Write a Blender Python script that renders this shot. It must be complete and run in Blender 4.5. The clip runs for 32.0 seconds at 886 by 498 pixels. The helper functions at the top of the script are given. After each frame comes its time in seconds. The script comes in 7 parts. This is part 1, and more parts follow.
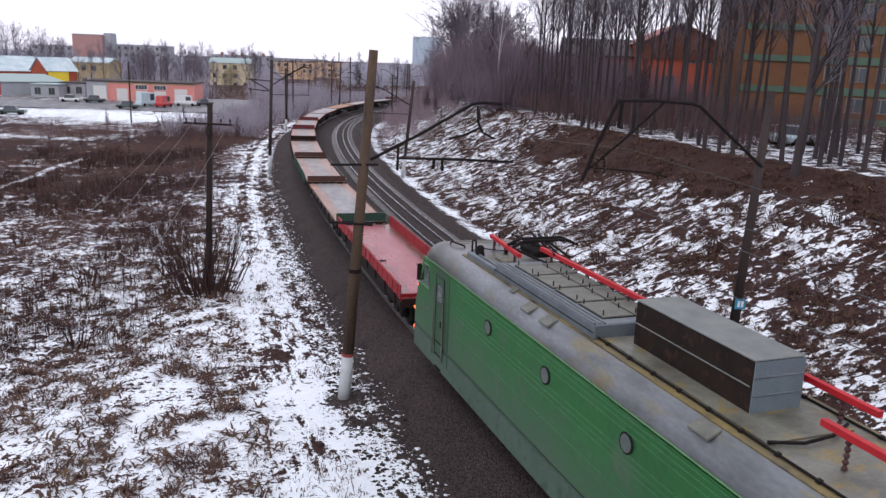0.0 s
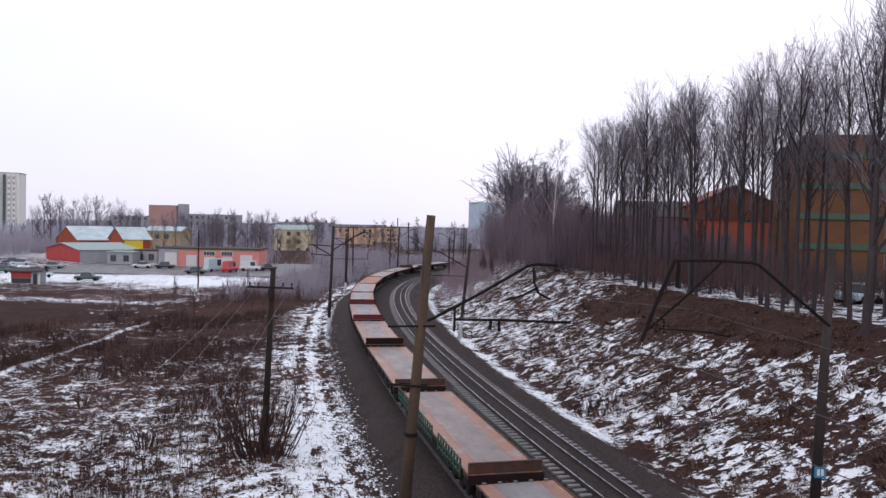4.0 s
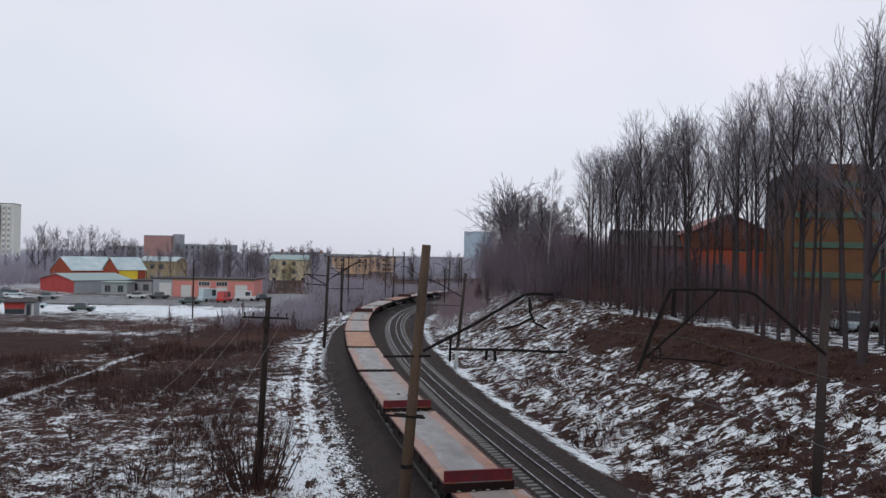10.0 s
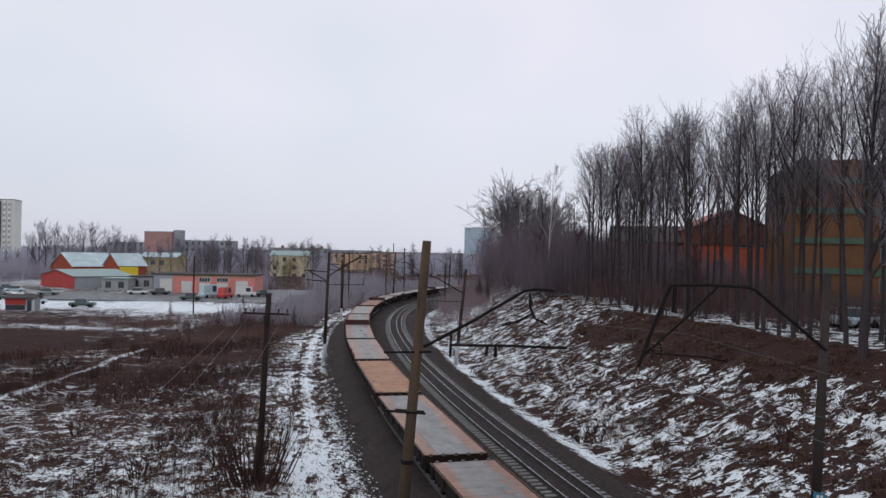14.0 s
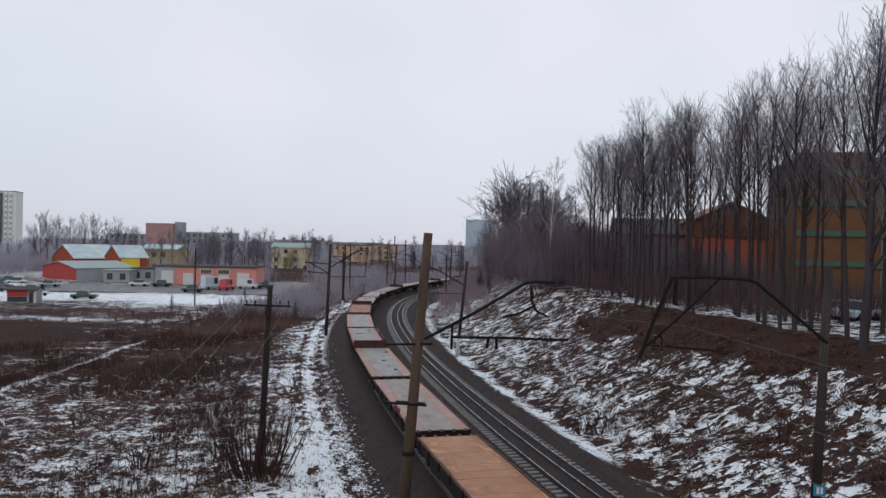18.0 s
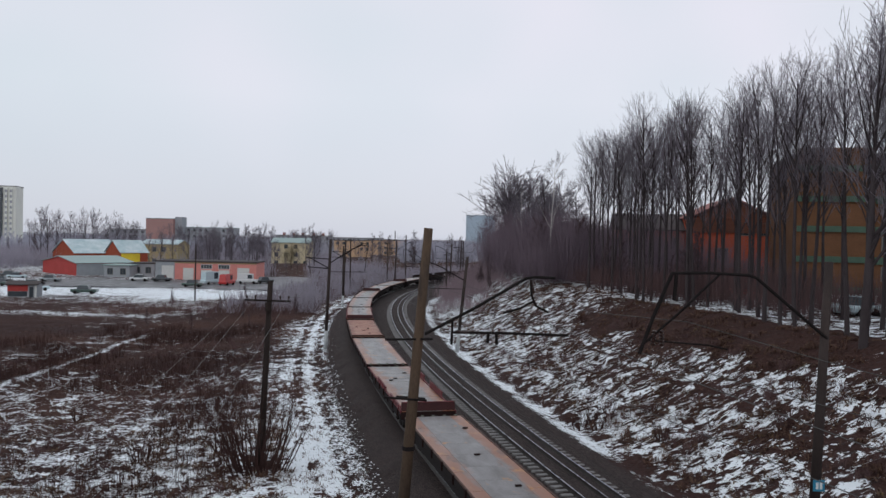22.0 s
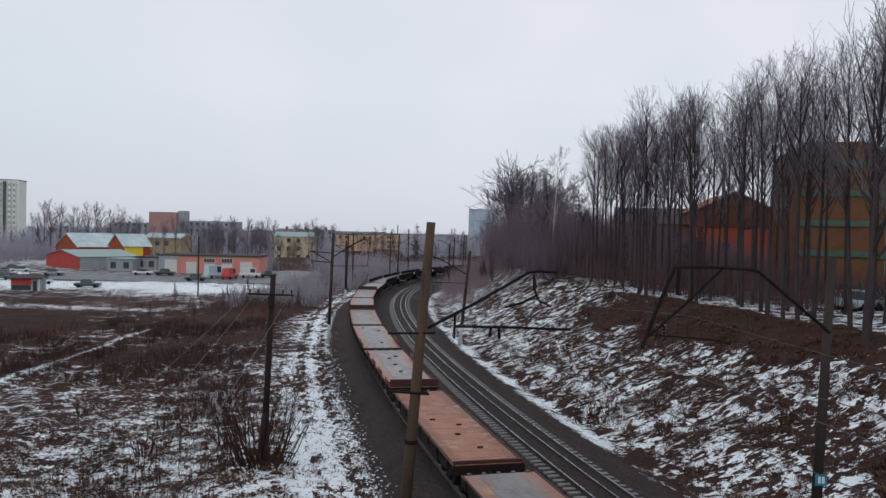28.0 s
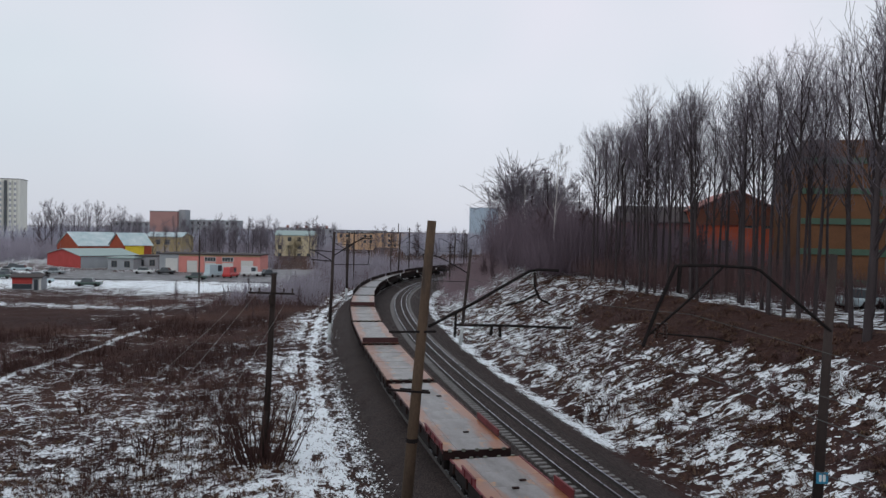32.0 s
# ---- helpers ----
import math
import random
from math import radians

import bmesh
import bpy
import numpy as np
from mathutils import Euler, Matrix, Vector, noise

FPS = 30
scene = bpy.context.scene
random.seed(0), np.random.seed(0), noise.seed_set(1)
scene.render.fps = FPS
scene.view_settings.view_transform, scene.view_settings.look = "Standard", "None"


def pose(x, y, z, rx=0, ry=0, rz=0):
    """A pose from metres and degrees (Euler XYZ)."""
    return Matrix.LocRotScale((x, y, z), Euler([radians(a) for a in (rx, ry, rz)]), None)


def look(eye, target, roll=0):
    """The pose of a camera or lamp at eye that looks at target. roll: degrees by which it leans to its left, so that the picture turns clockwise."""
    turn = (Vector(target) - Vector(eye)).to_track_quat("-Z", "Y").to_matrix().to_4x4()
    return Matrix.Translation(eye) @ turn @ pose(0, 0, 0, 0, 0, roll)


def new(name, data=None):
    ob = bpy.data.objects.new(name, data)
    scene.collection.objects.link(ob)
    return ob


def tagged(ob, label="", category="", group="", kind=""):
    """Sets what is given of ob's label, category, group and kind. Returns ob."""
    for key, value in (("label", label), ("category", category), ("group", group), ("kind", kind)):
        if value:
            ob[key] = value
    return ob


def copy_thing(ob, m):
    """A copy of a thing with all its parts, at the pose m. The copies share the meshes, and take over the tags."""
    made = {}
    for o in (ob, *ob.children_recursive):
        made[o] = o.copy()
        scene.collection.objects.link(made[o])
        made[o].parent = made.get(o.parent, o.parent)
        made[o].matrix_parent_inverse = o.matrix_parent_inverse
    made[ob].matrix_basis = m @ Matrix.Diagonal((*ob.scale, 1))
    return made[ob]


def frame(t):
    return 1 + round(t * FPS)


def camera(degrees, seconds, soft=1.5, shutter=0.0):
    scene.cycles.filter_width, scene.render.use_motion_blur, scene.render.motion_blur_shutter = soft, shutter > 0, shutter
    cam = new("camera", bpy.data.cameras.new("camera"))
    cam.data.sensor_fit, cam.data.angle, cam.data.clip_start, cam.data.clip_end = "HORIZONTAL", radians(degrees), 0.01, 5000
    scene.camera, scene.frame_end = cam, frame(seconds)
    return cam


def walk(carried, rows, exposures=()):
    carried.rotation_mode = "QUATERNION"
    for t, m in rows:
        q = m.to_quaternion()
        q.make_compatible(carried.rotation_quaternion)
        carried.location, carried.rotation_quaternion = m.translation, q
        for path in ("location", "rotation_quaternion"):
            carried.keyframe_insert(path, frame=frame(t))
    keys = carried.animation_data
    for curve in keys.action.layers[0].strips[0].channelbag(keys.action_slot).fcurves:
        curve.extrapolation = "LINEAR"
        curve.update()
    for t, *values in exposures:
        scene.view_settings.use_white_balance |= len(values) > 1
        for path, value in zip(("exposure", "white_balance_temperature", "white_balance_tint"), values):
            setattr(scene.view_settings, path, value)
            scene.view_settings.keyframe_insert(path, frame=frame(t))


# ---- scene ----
# camera, held by hand on a road bridge over the railway
EYE = (0.0, 0.0, 9.9)
TURNS = [
    (0, 76.719, -2.043, -3.708),
    (0.5, 76.678, -2.049, -3.731),
    (1, 76.553, -2.042, -3.741),
    (1.5, 76.618, -2.046, -3.742),
    (2, 76.909, -2.018, -3.749),
    (2.2, 77.266, -1.950, -3.737),
    (2.3, 77.667, -1.898, -3.685),
    (2.5, 78.712, -1.845, -3.503),
    (2.6, 79.762, -1.720, -2.950),
    (2.7, 80.857, -1.700, -2.224),
    (2.8, 81.374, -1.600, -2.189),
    (2.9, 81.752, -1.567, -2.224),
    (3, 82.531, -1.506, -2.197),
    (3.2, 83.079, -1.428, -2.019),
    (3.5, 85.531, -1.255, -0.668),
    (3.7, 86.364, -1.120, -0.254),
    (4, 88.279, -1.162, 0.316),
    (4.5, 89.823, -1.086, 0.980),
    (6.5, 90.712, -1.008, 0.913),
    (7, 90.810, -1.037, 0.869),
    (7.5, 90.504, -0.973, 0.199),
    (8, 90.402, -0.933, -0.013),
    (8.5, 90.316, -0.990, -0.011),
    (9, 90.100, -1.000, -0.002),
    (9.5, 90.311, -0.987, -0.016),
    (10, 90.430, -1.025, -0.016),
    (10.5, 90.293, -1.004, -0.016),
    (11, 90.246, -1.016, 0.003),
    (11.5, 90.229, -0.993, 0.007),
    (12, 90.122, -1.027, 0.009),
    (12.5, 90.122, -0.987, 0.012),
    (13, 90.079, -1.037, 0.014),
    (13.5, 90.116, -1.025, 0.022),
    (14, 90.134, -1.010, 0.017),
    (14.5, 89.909, -1.033, 0.050),
    (16.5, 89.527, -1.115, 0.083),
    (17, 89.501, -1.059, 0.111),
    (17.5, 89.609, -1.030, 0.101),
    (18, 89.565, -1.070, 0.107),
    (18.5, 89.414, -1.053, 0.116),
    (19, 89.533, -1.089, 0.117),
    (19.5, 89.313, -1.063, 0.122),
    (20, 89.290, -1.073, 0.122),
    (20.5, 89.355, -1.051, 0.116),
    (21, 89.375, -1.056, 0.116),
    (21.5, 89.220, -1.092, 0.123),
    (22, 89.219, -1.133, 0.124),
    (22.5, 89.200, -1.081, 0.123),
    (23, 89.165, -1.133, 0.125),
    (23.5, 89.180, -1.078, 0.128),
    (24, 89.125, -1.078, 0.197),
    (24.5, 88.848, -1.173, 0.255),
    (25, 89.017, -1.116, 0.253),
    (25.5, 89.060, -1.067, 0.251),
    (27.5, 88.872, -1.075, 0.307),
    (28, 88.784, -1.172, 0.319),
    (28.5, 88.788, -1.110, 0.322),
    (29, 88.722, -1.180, 0.330),
    (29.5, 88.723, -1.189, 0.335),
    (30, 88.532, -1.175, 0.376),
    (30.5, 88.538, -1.186, 0.376),
    (31, 88.641, -1.151, 0.374),
    (31.5, 88.669, -1.140, 0.374),
    (32, 88.676, -1.107, 0.373),
]
cam = camera(58.66, 32.0, soft=1.45)
walk(cam, [(t, pose(*EYE, rx, ry, rz)) for t, rx, ry, rz in TURNS],
     exposures=[(0.0, 0.68, 6500, 18), (2.0, 0.68, 6500, 18), (2.6, 0.72, 6500, 19), (3.0, 0.76, 6500, 19), (3.5, 0.66, 6500, 19), (4.0, 0.42, 6500, 19), (5.0, 0.2, 6500, 17), (6.5, 0.04, 6500, 15), (8.5, 0.04, 6500, 15), (9.3, 0.035, 6500, 13), (10.0, 0.03, 6500, 10), (14.0, 0.02, 6500, 10), (20.0, -0.01, 6500, 9), (32.0, -0.03, 6500, 8)])

# overcast winter daylight
world = bpy.data.worlds.new("overcast_sky")
scene.world = world
world.use_nodes = True
wn, wl = world.node_tree.nodes, world.node_tree.links
wn.clear()
w_out = wn.new("ShaderNodeOutputWorld")
w_bg = wn.new("ShaderNodeBackground")
w_sky = wn.new("ShaderNodeTexSky")
w_sky.sky_type, w_sky.sun_disc = "NISHITA", False
w_sky.sun_elevation, w_sky.sun_rotation = radians(22), radians(200)
w_gain = wn.new("ShaderNodeMix")
w_gain.data_type, w_gain.blend_type = "RGBA", "MULTIPLY"
w_gain.inputs["Factor"].default_value = 1.0
w_gain.inputs["B"].default_value = (0.10, 0.10, 0.10, 1)
w_mix = wn.new("ShaderNodeMix")
w_mix.data_type = "RGBA"
w_mix.inputs["Factor"].default_value = 0.93
w_cloud = wn.new("ShaderNodeMix")          # thin cloud: cooler where it is thin, warmer where thick
w_cloud.data_type = "RGBA"
w_cloud.inputs["A"].default_value, w_cloud.inputs["B"].default_value = (0.69, 0.785, 0.855, 1), (0.79, 0.775, 0.865, 1)
w_haze = wn.new("ShaderNodeMix")           # haze near the horizon
w_haze.data_type = "RGBA"
w_haze.inputs["A"].default_value = (0.655, 0.675, 0.775, 1)
w_sep = wn.new("ShaderNodeSeparateXYZ")
w_up = wn.new("ShaderNodeMapRange")
w_up.inputs["From Min"].default_value, w_up.inputs["From Max"].default_value = 0.0, 0.17
w_co = wn.new("ShaderNodeTexCoord")
w_noise = wn.new("ShaderNodeTexNoise")
w_noise.inputs["Scale"].default_value, w_noise.inputs["Detail"].default_value = 1.6, 3
w_ramp = wn.new("ShaderNodeMapRange")
w_ramp.inputs["From Min"].default_value, w_ramp.inputs["From Max"].default_value = 0.3, 0.7
w_ramp.inputs["To Min"].default_value, w_ramp.inputs["To Max"].default_value = 0.95, 1.08
w_thick = wn.new("ShaderNodeMapRange")
w_thick.inputs["From Min"].default_value, w_thick.inputs["From Max"].default_value = 0.35, 0.65
wl.new(w_co.outputs["Generated"], w_noise.inputs["Vector"])
wl.new(w_noise.outputs["Fac"], w_ramp.inputs["Value"])
wl.new(w_noise.outputs["Fac"], w_thick.inputs["Value"])
wl.new(w_thick.outputs["Result"], w_cloud.inputs["Factor"])
wl.new(w_co.outputs["Generated"], w_sep.inputs[0])
wl.new(w_sep.outputs["Z"], w_up.inputs["Value"])
wl.new(w_up.outputs["Result"], w_haze.inputs["Factor"])
wl.new(w_cloud.outputs["Result"], w_haze.inputs["B"])
wl.new(w_haze.outputs["Result"], w_mix.inputs["B"])
wl.new(w_sky.outputs["Color"], w_gain.inputs["A"])
wl.new(w_gain.outputs["Result"], w_mix.inputs["A"])
wl.new(w_mix.outputs["Result"], w_bg.inputs["Color"])
wl.new(w_ramp.outputs["Result"], w_bg.inputs["Strength"])
wl.new(w_bg.outputs["Background"], w_out.inputs["Surface"])
sun = new("sun", bpy.data.lights.new("sun", "SUN"))
sun.data.energy, sun.data.angle, sun.data.color = 0.5, radians(40), (1.0, 0.97, 0.93)
sun.matrix_world = look((0, 0, 100), (30, 60, 20))

# ---- materials ----


def material(name, c1, c2, size=1.0, rough=0.7, metal=0.0, bump=0.3, fine=0.02, c3=None, spread=0.5, stretch=(1, 1, 1), depth=0.01, coat=0.0):
    """Two colours mixed at a large scale (size, metres), a third as spots, and fine grain with relief."""
    m = bpy.data.materials.new(name)
    m.use_nodes = True
    n, l = m.node_tree.nodes, m.node_tree.links
    b = n["Principled BSDF"]
    co, info = n.new("ShaderNodeTexCoord"), n.new("ShaderNodeObjectInfo")
    shift = n.new("ShaderNodeVectorMath")
    shift.operation = "MULTIPLY_ADD"
    shift.inputs[1].default_value = stretch
    off = n.new("ShaderNodeCombineXYZ")
    mul = n.new("ShaderNodeMath")
    mul.operation, mul.inputs[1].default_value = "MULTIPLY", 37.0
    l.new(info.outputs["Random"], mul.inputs[0])
    l.new(mul.outputs[0], off.inputs[0])
    l.new(mul.outputs[0], off.inputs[1])
    l.new(co.outputs["Object"], shift.inputs[0])
    l.new(off.outputs[0], shift.inputs[2])
    big = n.new("ShaderNodeTexNoise")
    big.inputs["Scale"].default_value, big.inputs["Detail"].default_value, big.inputs["Roughness"].default_value = 1 / size, 5, 0.65
    grain = n.new("ShaderNodeTexNoise")
    grain.inputs["Scale"].default_value, grain.inputs["Detail"].default_value = 1 / fine, 3
    l.new(shift.outputs[0], big.inputs["Vector"])
    l.new(shift.outputs[0], grain.inputs["Vector"])
    ramp = n.new("ShaderNodeMapRange")
    ramp.inputs["From Min"].default_value, ramp.inputs["From Max"].default_value = 0.5 - spread / 2, 0.5 + spread / 2
    l.new(big.outputs["Fac"], ramp.inputs["Value"])
    mix = n.new("ShaderNodeMix")
    mix.data_type = "RGBA"
    mix.inputs["A"].default_value, mix.inputs["B"].default_value = (*c1, 1), (*c2, 1)
    l.new(ramp.outputs["Result"], mix.inputs["Factor"])
    last = mix.outputs["Result"]
    if c3:
        spot = n.new("ShaderNodeTexNoise")
        spot.inputs["Scale"].default_value, spot.inputs["Detail"].default_value = 2.3 / size, 6
        l.new(shift.outputs[0], spot.inputs["Vector"])
        sr = n.new("ShaderNodeMapRange")
        sr.inputs["From Min"].default_value, sr.inputs["From Max"].default_value = 0.55, 0.68
        l.new(spot.outputs["Fac"], sr.inputs["Value"])
        m3 = n.new("ShaderNodeMix")
        m3.data_type = "RGBA"
        m3.inputs["B"].default_value = (*c3, 1)
        l.new(sr.outputs["Result"], m3.inputs["Factor"])
        l.new(last, m3.inputs["A"])
        last = m3.outputs["Result"]
    gm = n.new("ShaderNodeMapRange")
    gm.inputs["From Min"].default_value, gm.inputs["From Max"].default_value = 0.25, 0.75
    gm.inputs["To Min"].default_value, gm.inputs["To Max"].default_value = 0.8, 1.15
    l.new(grain.outputs["Fac"], gm.inputs["Value"])
    hue = n.new("ShaderNodeMix")
    hue.data_type, hue.blend_type = "RGBA", "MULTIPLY"
    hue.inputs["Factor"].default_value = 1.0
    l.new(last, hue.inputs["A"])
    l.new(gm.outputs["Result"], hue.inputs["B"])
    l.new(hue.outputs["Result"], b.inputs["Base Color"])
    rr = n.new("ShaderNodeMapRange")
    rr.inputs["To Min"].default_value, rr.inputs["To Max"].default_value = max(0.03, rough - 0.15), min(1, rough + 0.15)
    l.new(big.outputs["Fac"], rr.inputs["Value"])
    l.new(rr.outputs["Result"], b.inputs["Roughness"])
    b.inputs["Metallic"].default_value = metal
    if rough > 0.8:
        b.inputs["Specular IOR Level"].default_value = 0.12
    b.inputs["Coat Weight"].default_value = coat
    if bump:
        bp = n.new("ShaderNodeBump")
        bp.inputs["Strength"].default_value, bp.inputs["Distance"].default_value = bump, depth
        l.new(grain.outputs["Fac"], bp.inputs["Height"])
        l.new(bp.outputs["Normal"], b.inputs["Normal"])
    return m


def glow(name, colour, strength):
    m = bpy.data.materials.new(name)
    m.use_nodes = True
    b = m.node_tree.nodes["Principled BSDF"]
    b.inputs["Base Color"].default_value = (*colour, 1)
    b.inputs["Emission Color"].default_value = (*colour, 1)
    b.inputs["Emission Strength"].default_value = strength
    return m


MAT = {
    "concrete": material("pole_concrete", (0.105, 0.07, 0.047), (0.055, 0.038, 0.029), 0.9, 0.9, fine=0.03, c3=(0.04, 0.03, 0.026), stretch=(1, 1, 0.25)),
    "concrete_dark": material("weathered_concrete", (0.066, 0.05, 0.046), (0.034, 0.026, 0.025), 0.9, 0.9, fine=0.03, stretch=(1, 1, 0.25)),
    "whitewash": material("whitewash", (0.50, 0.52, 0.53), (0.36, 0.38, 0.39), 0.3, 0.9, fine=0.02),
    "red_band": material("red_band_paint", (0.30, 0.05, 0.04), (0.2, 0.035, 0.03), 0.2, 0.8),
    "tar_wood": material("tarred_timber", (0.035, 0.025, 0.022), (0.018, 0.014, 0.013), 0.4, 0.9, fine=0.02, stretch=(1, 1, 0.15)),
    "iron": material("rusty_iron", (0.018, 0.014, 0.014), (0.010, 0.008, 0.008), 0.3, 0.86),
    "insulator": material("dark_porcelain", (0.04, 0.02, 0.016), (0.03, 0.016, 0.014), 0.1, 0.25),
    "tag_blue": material("blue_enamel", (0.02, 0.22, 0.36), (0.02, 0.18, 0.3), 0.2, 0.4),
    "tag_white": material("white_enamel", (0.7, 0.72, 0.72), (0.6, 0.62, 0.62), 0.1, 0.5),
    "rail": material("rail_steel", (0.045, 0.037, 0.034), (0.028, 0.022, 0.02), 0.3, 0.6, metal=0.35),
    "rail_top": material("polished_rail_head", (0.34, 0.36, 0.40), (0.24, 0.25, 0.28), 0.5, 0.28, metal=0.9, bump=0.05),
    "sleeper": material("concrete_sleeper", (0.25, 0.24, 0.24), (0.12, 0.115, 0.115), 0.3, 0.9, fine=0.02),
    "ballast": None, "ground": None,
    "loco_green": material("faded_green_paint", (0.004, 0.085, 0.014), (0.007, 0.122, 0.021), 1.1, 0.52, bump=0.1, fine=0.09, c3=(0.045, 0.105, 0.05), stretch=(1, 0.5, 0.5)),
    "loco_skirt": material("grimy_green_skirt", (0.070, 0.112, 0.084), (0.045, 0.085, 0.058), 0.9, 0.6, bump=0.2, fine=0.05, c3=(0.03, 0.062, 0.042)),
    "loco_door": material("scuffed_green_door", (0.012, 0.06, 0.022), (0.02, 0.075, 0.03), 0.5, 0.5, c3=(0.03, 0.05, 0.034)),
    "loco_rib": material("worn_green_rib", (0.03, 0.17, 0.05), (0.02, 0.12, 0.035), 0.4, 0.5),
    "loco_trim": material("pale_green_trim", (0.10, 0.22, 0.09), (0.07, 0.16, 0.065), 0.3, 0.5),
    "roof_grey": material("bleached_grey_roof_paint", (0.185, 0.20, 0.215), (0.085, 0.092, 0.095), 1.5, 0.36, c3=(0.15, 0.13, 0.08), fine=0.10, stretch=(1.6, 0.5, 1.6), spread=0.35),
    "roof_flat": material("dirty_olive_roof", (0.18, 0.178, 0.145), (0.075, 0.072, 0.055), 0.9, 0.42, c3=(0.20, 0.145, 0.045), fine=0.06, spread=0.35),
    "roof_ochre": material("ochre_gutter", (0.22, 0.16, 0.05), (0.085, 0.07, 0.04), 0.7, 0.6, c3=(0.045, 0.035, 0.026), stretch=(1, 0.4, 1), spread=0.3),
    "vent_grey": material("blue_grey_panel", (0.13, 0.155, 0.175), (0.075, 0.09, 0.102), 0.5, 0.5),
    "hatch": material("stained_hatch", (0.15, 0.152, 0.122), (0.07, 0.072, 0.06), 0.4, 0.6, c3=(0.1, 0.1, 0.085)),
    "box_side": material("brown_grime_panel", (0.026, 0.017, 0.013), (0.015, 0.011, 0.010), 0.5, 0.82, c3=(0.045, 0.024, 0.017)),
    "box_top": material("grey_box_lid", (0.17, 0.18, 0.165), (0.11, 0.12, 0.115), 0.5, 0.6),
    "box_end": material("blue_grey_box_end", (0.15, 0.19, 0.215), (0.10, 0.135, 0.155), 0.5, 0.55),
    "red_bar": material("red_busbar_paint", (0.50, 0.006, 0.014), (0.36, 0.005, 0.011), 0.6, 0.6),
    "dark": material("grimy_underframe", (0.013, 0.011, 0.011), (0.021, 0.017, 0.016), 0.4, 0.85, fine=0.03),
    "glass": material("dark_glass", (0.02, 0.03, 0.03), (0.03, 0.04, 0.04), 1.0, 0.12, bump=0),
    "port_glass": material("dusty_port_glass", (0.10, 0.12, 0.115), (0.06, 0.075, 0.07), 0.2, 0.35, bump=0),
    "tail_light": glow("red_tail_light", (1.0, 0.10, 0.02), 2.0),
    "wagon_red": material("fresh_red_wagon_paint", (0.34, 0.006, 0.012), (0.22, 0.005, 0.010), 0.8, 0.6, c3=(0.11, 0.008, 0.010)),
    # crimson, maroon and brown are darkened to stand for shaded end boards
    "wagon_crimson": material("weathered_crimson_wagon_paint", (0.15, 0.008, 0.015), (0.095, 0.007, 0.011), 0.6, 0.6, c3=(0.06, 0.016, 0.015)),
    "wagon_maroon": material("dull_maroon_wagon_paint", (0.062, 0.013, 0.014), (0.04, 0.011, 0.012), 0.6, 0.65, c3=(0.07, 0.022, 0.018)),
    "wagon_brown": material("rusty_brown_wagon_paint", (0.085, 0.034, 0.021), (0.05, 0.022, 0.016), 0.6, 0.7, c3=(0.045, 0.022, 0.015)),
    "wagon_green": material("dark_green_wagon_paint", (0.014, 0.055, 0.034), (0.010, 0.038, 0.025), 0.5, 0.6),
    # this dark paint also stands for shade on end beams and a board
    "wagon_dark": material("shade_dark_wagon_paint", (0.026, 0.013, 0.012), (0.016, 0.009, 0.009), 0.5, 0.85),
    "bark": material("dark_wet_bark", (0.07, 0.057, 0.06), (0.04, 0.032, 0.034), 0.5, 0.9, stretch=(1, 1, 0.3)),
    "twigs": material("bare_twigs", (0.205, 0.18, 0.21), (0.125, 0.11, 0.13), 3.0, 0.9, bump=0),
    "twigs_red": material("reddish_bare_twigs", (0.115, 0.076, 0.082), (0.07, 0.048, 0.054), 2.0, 0.9, bump=0),
    "birch": material("birch_bark", (0.55, 0.52, 0.50), (0.38, 0.35, 0.34), 0.5, 0.8, c3=(0.05, 0.045, 0.04), stretch=(1, 1, 3)),
    "dry_grass": material("dead_brown_grass", (0.135, 0.074, 0.054), (0.065, 0.036, 0.03), 1.2, 0.95, bump=0, c3=(0.15, 0.088, 0.05)),
    "field_grass": material("sodden_dead_field_grass", (0.098, 0.053, 0.043), (0.045, 0.026, 0.024), 1.2, 0.95, bump=0, c3=(0.15, 0.085, 0.055)),
    "weeds": material("dead_weed_stalks", (0.066, 0.034, 0.030), (0.036, 0.02, 0.019), 2.0, 0.95, bump=0),
    "wire": material("bare_wire", (0.22, 0.22, 0.22), (0.16, 0.16, 0.16), 0.5, 0.6),
    "wire_dark": material("dark_wire", (0.05, 0.05, 0.05), (0.04, 0.04, 0.04), 0.5, 0.6),
}


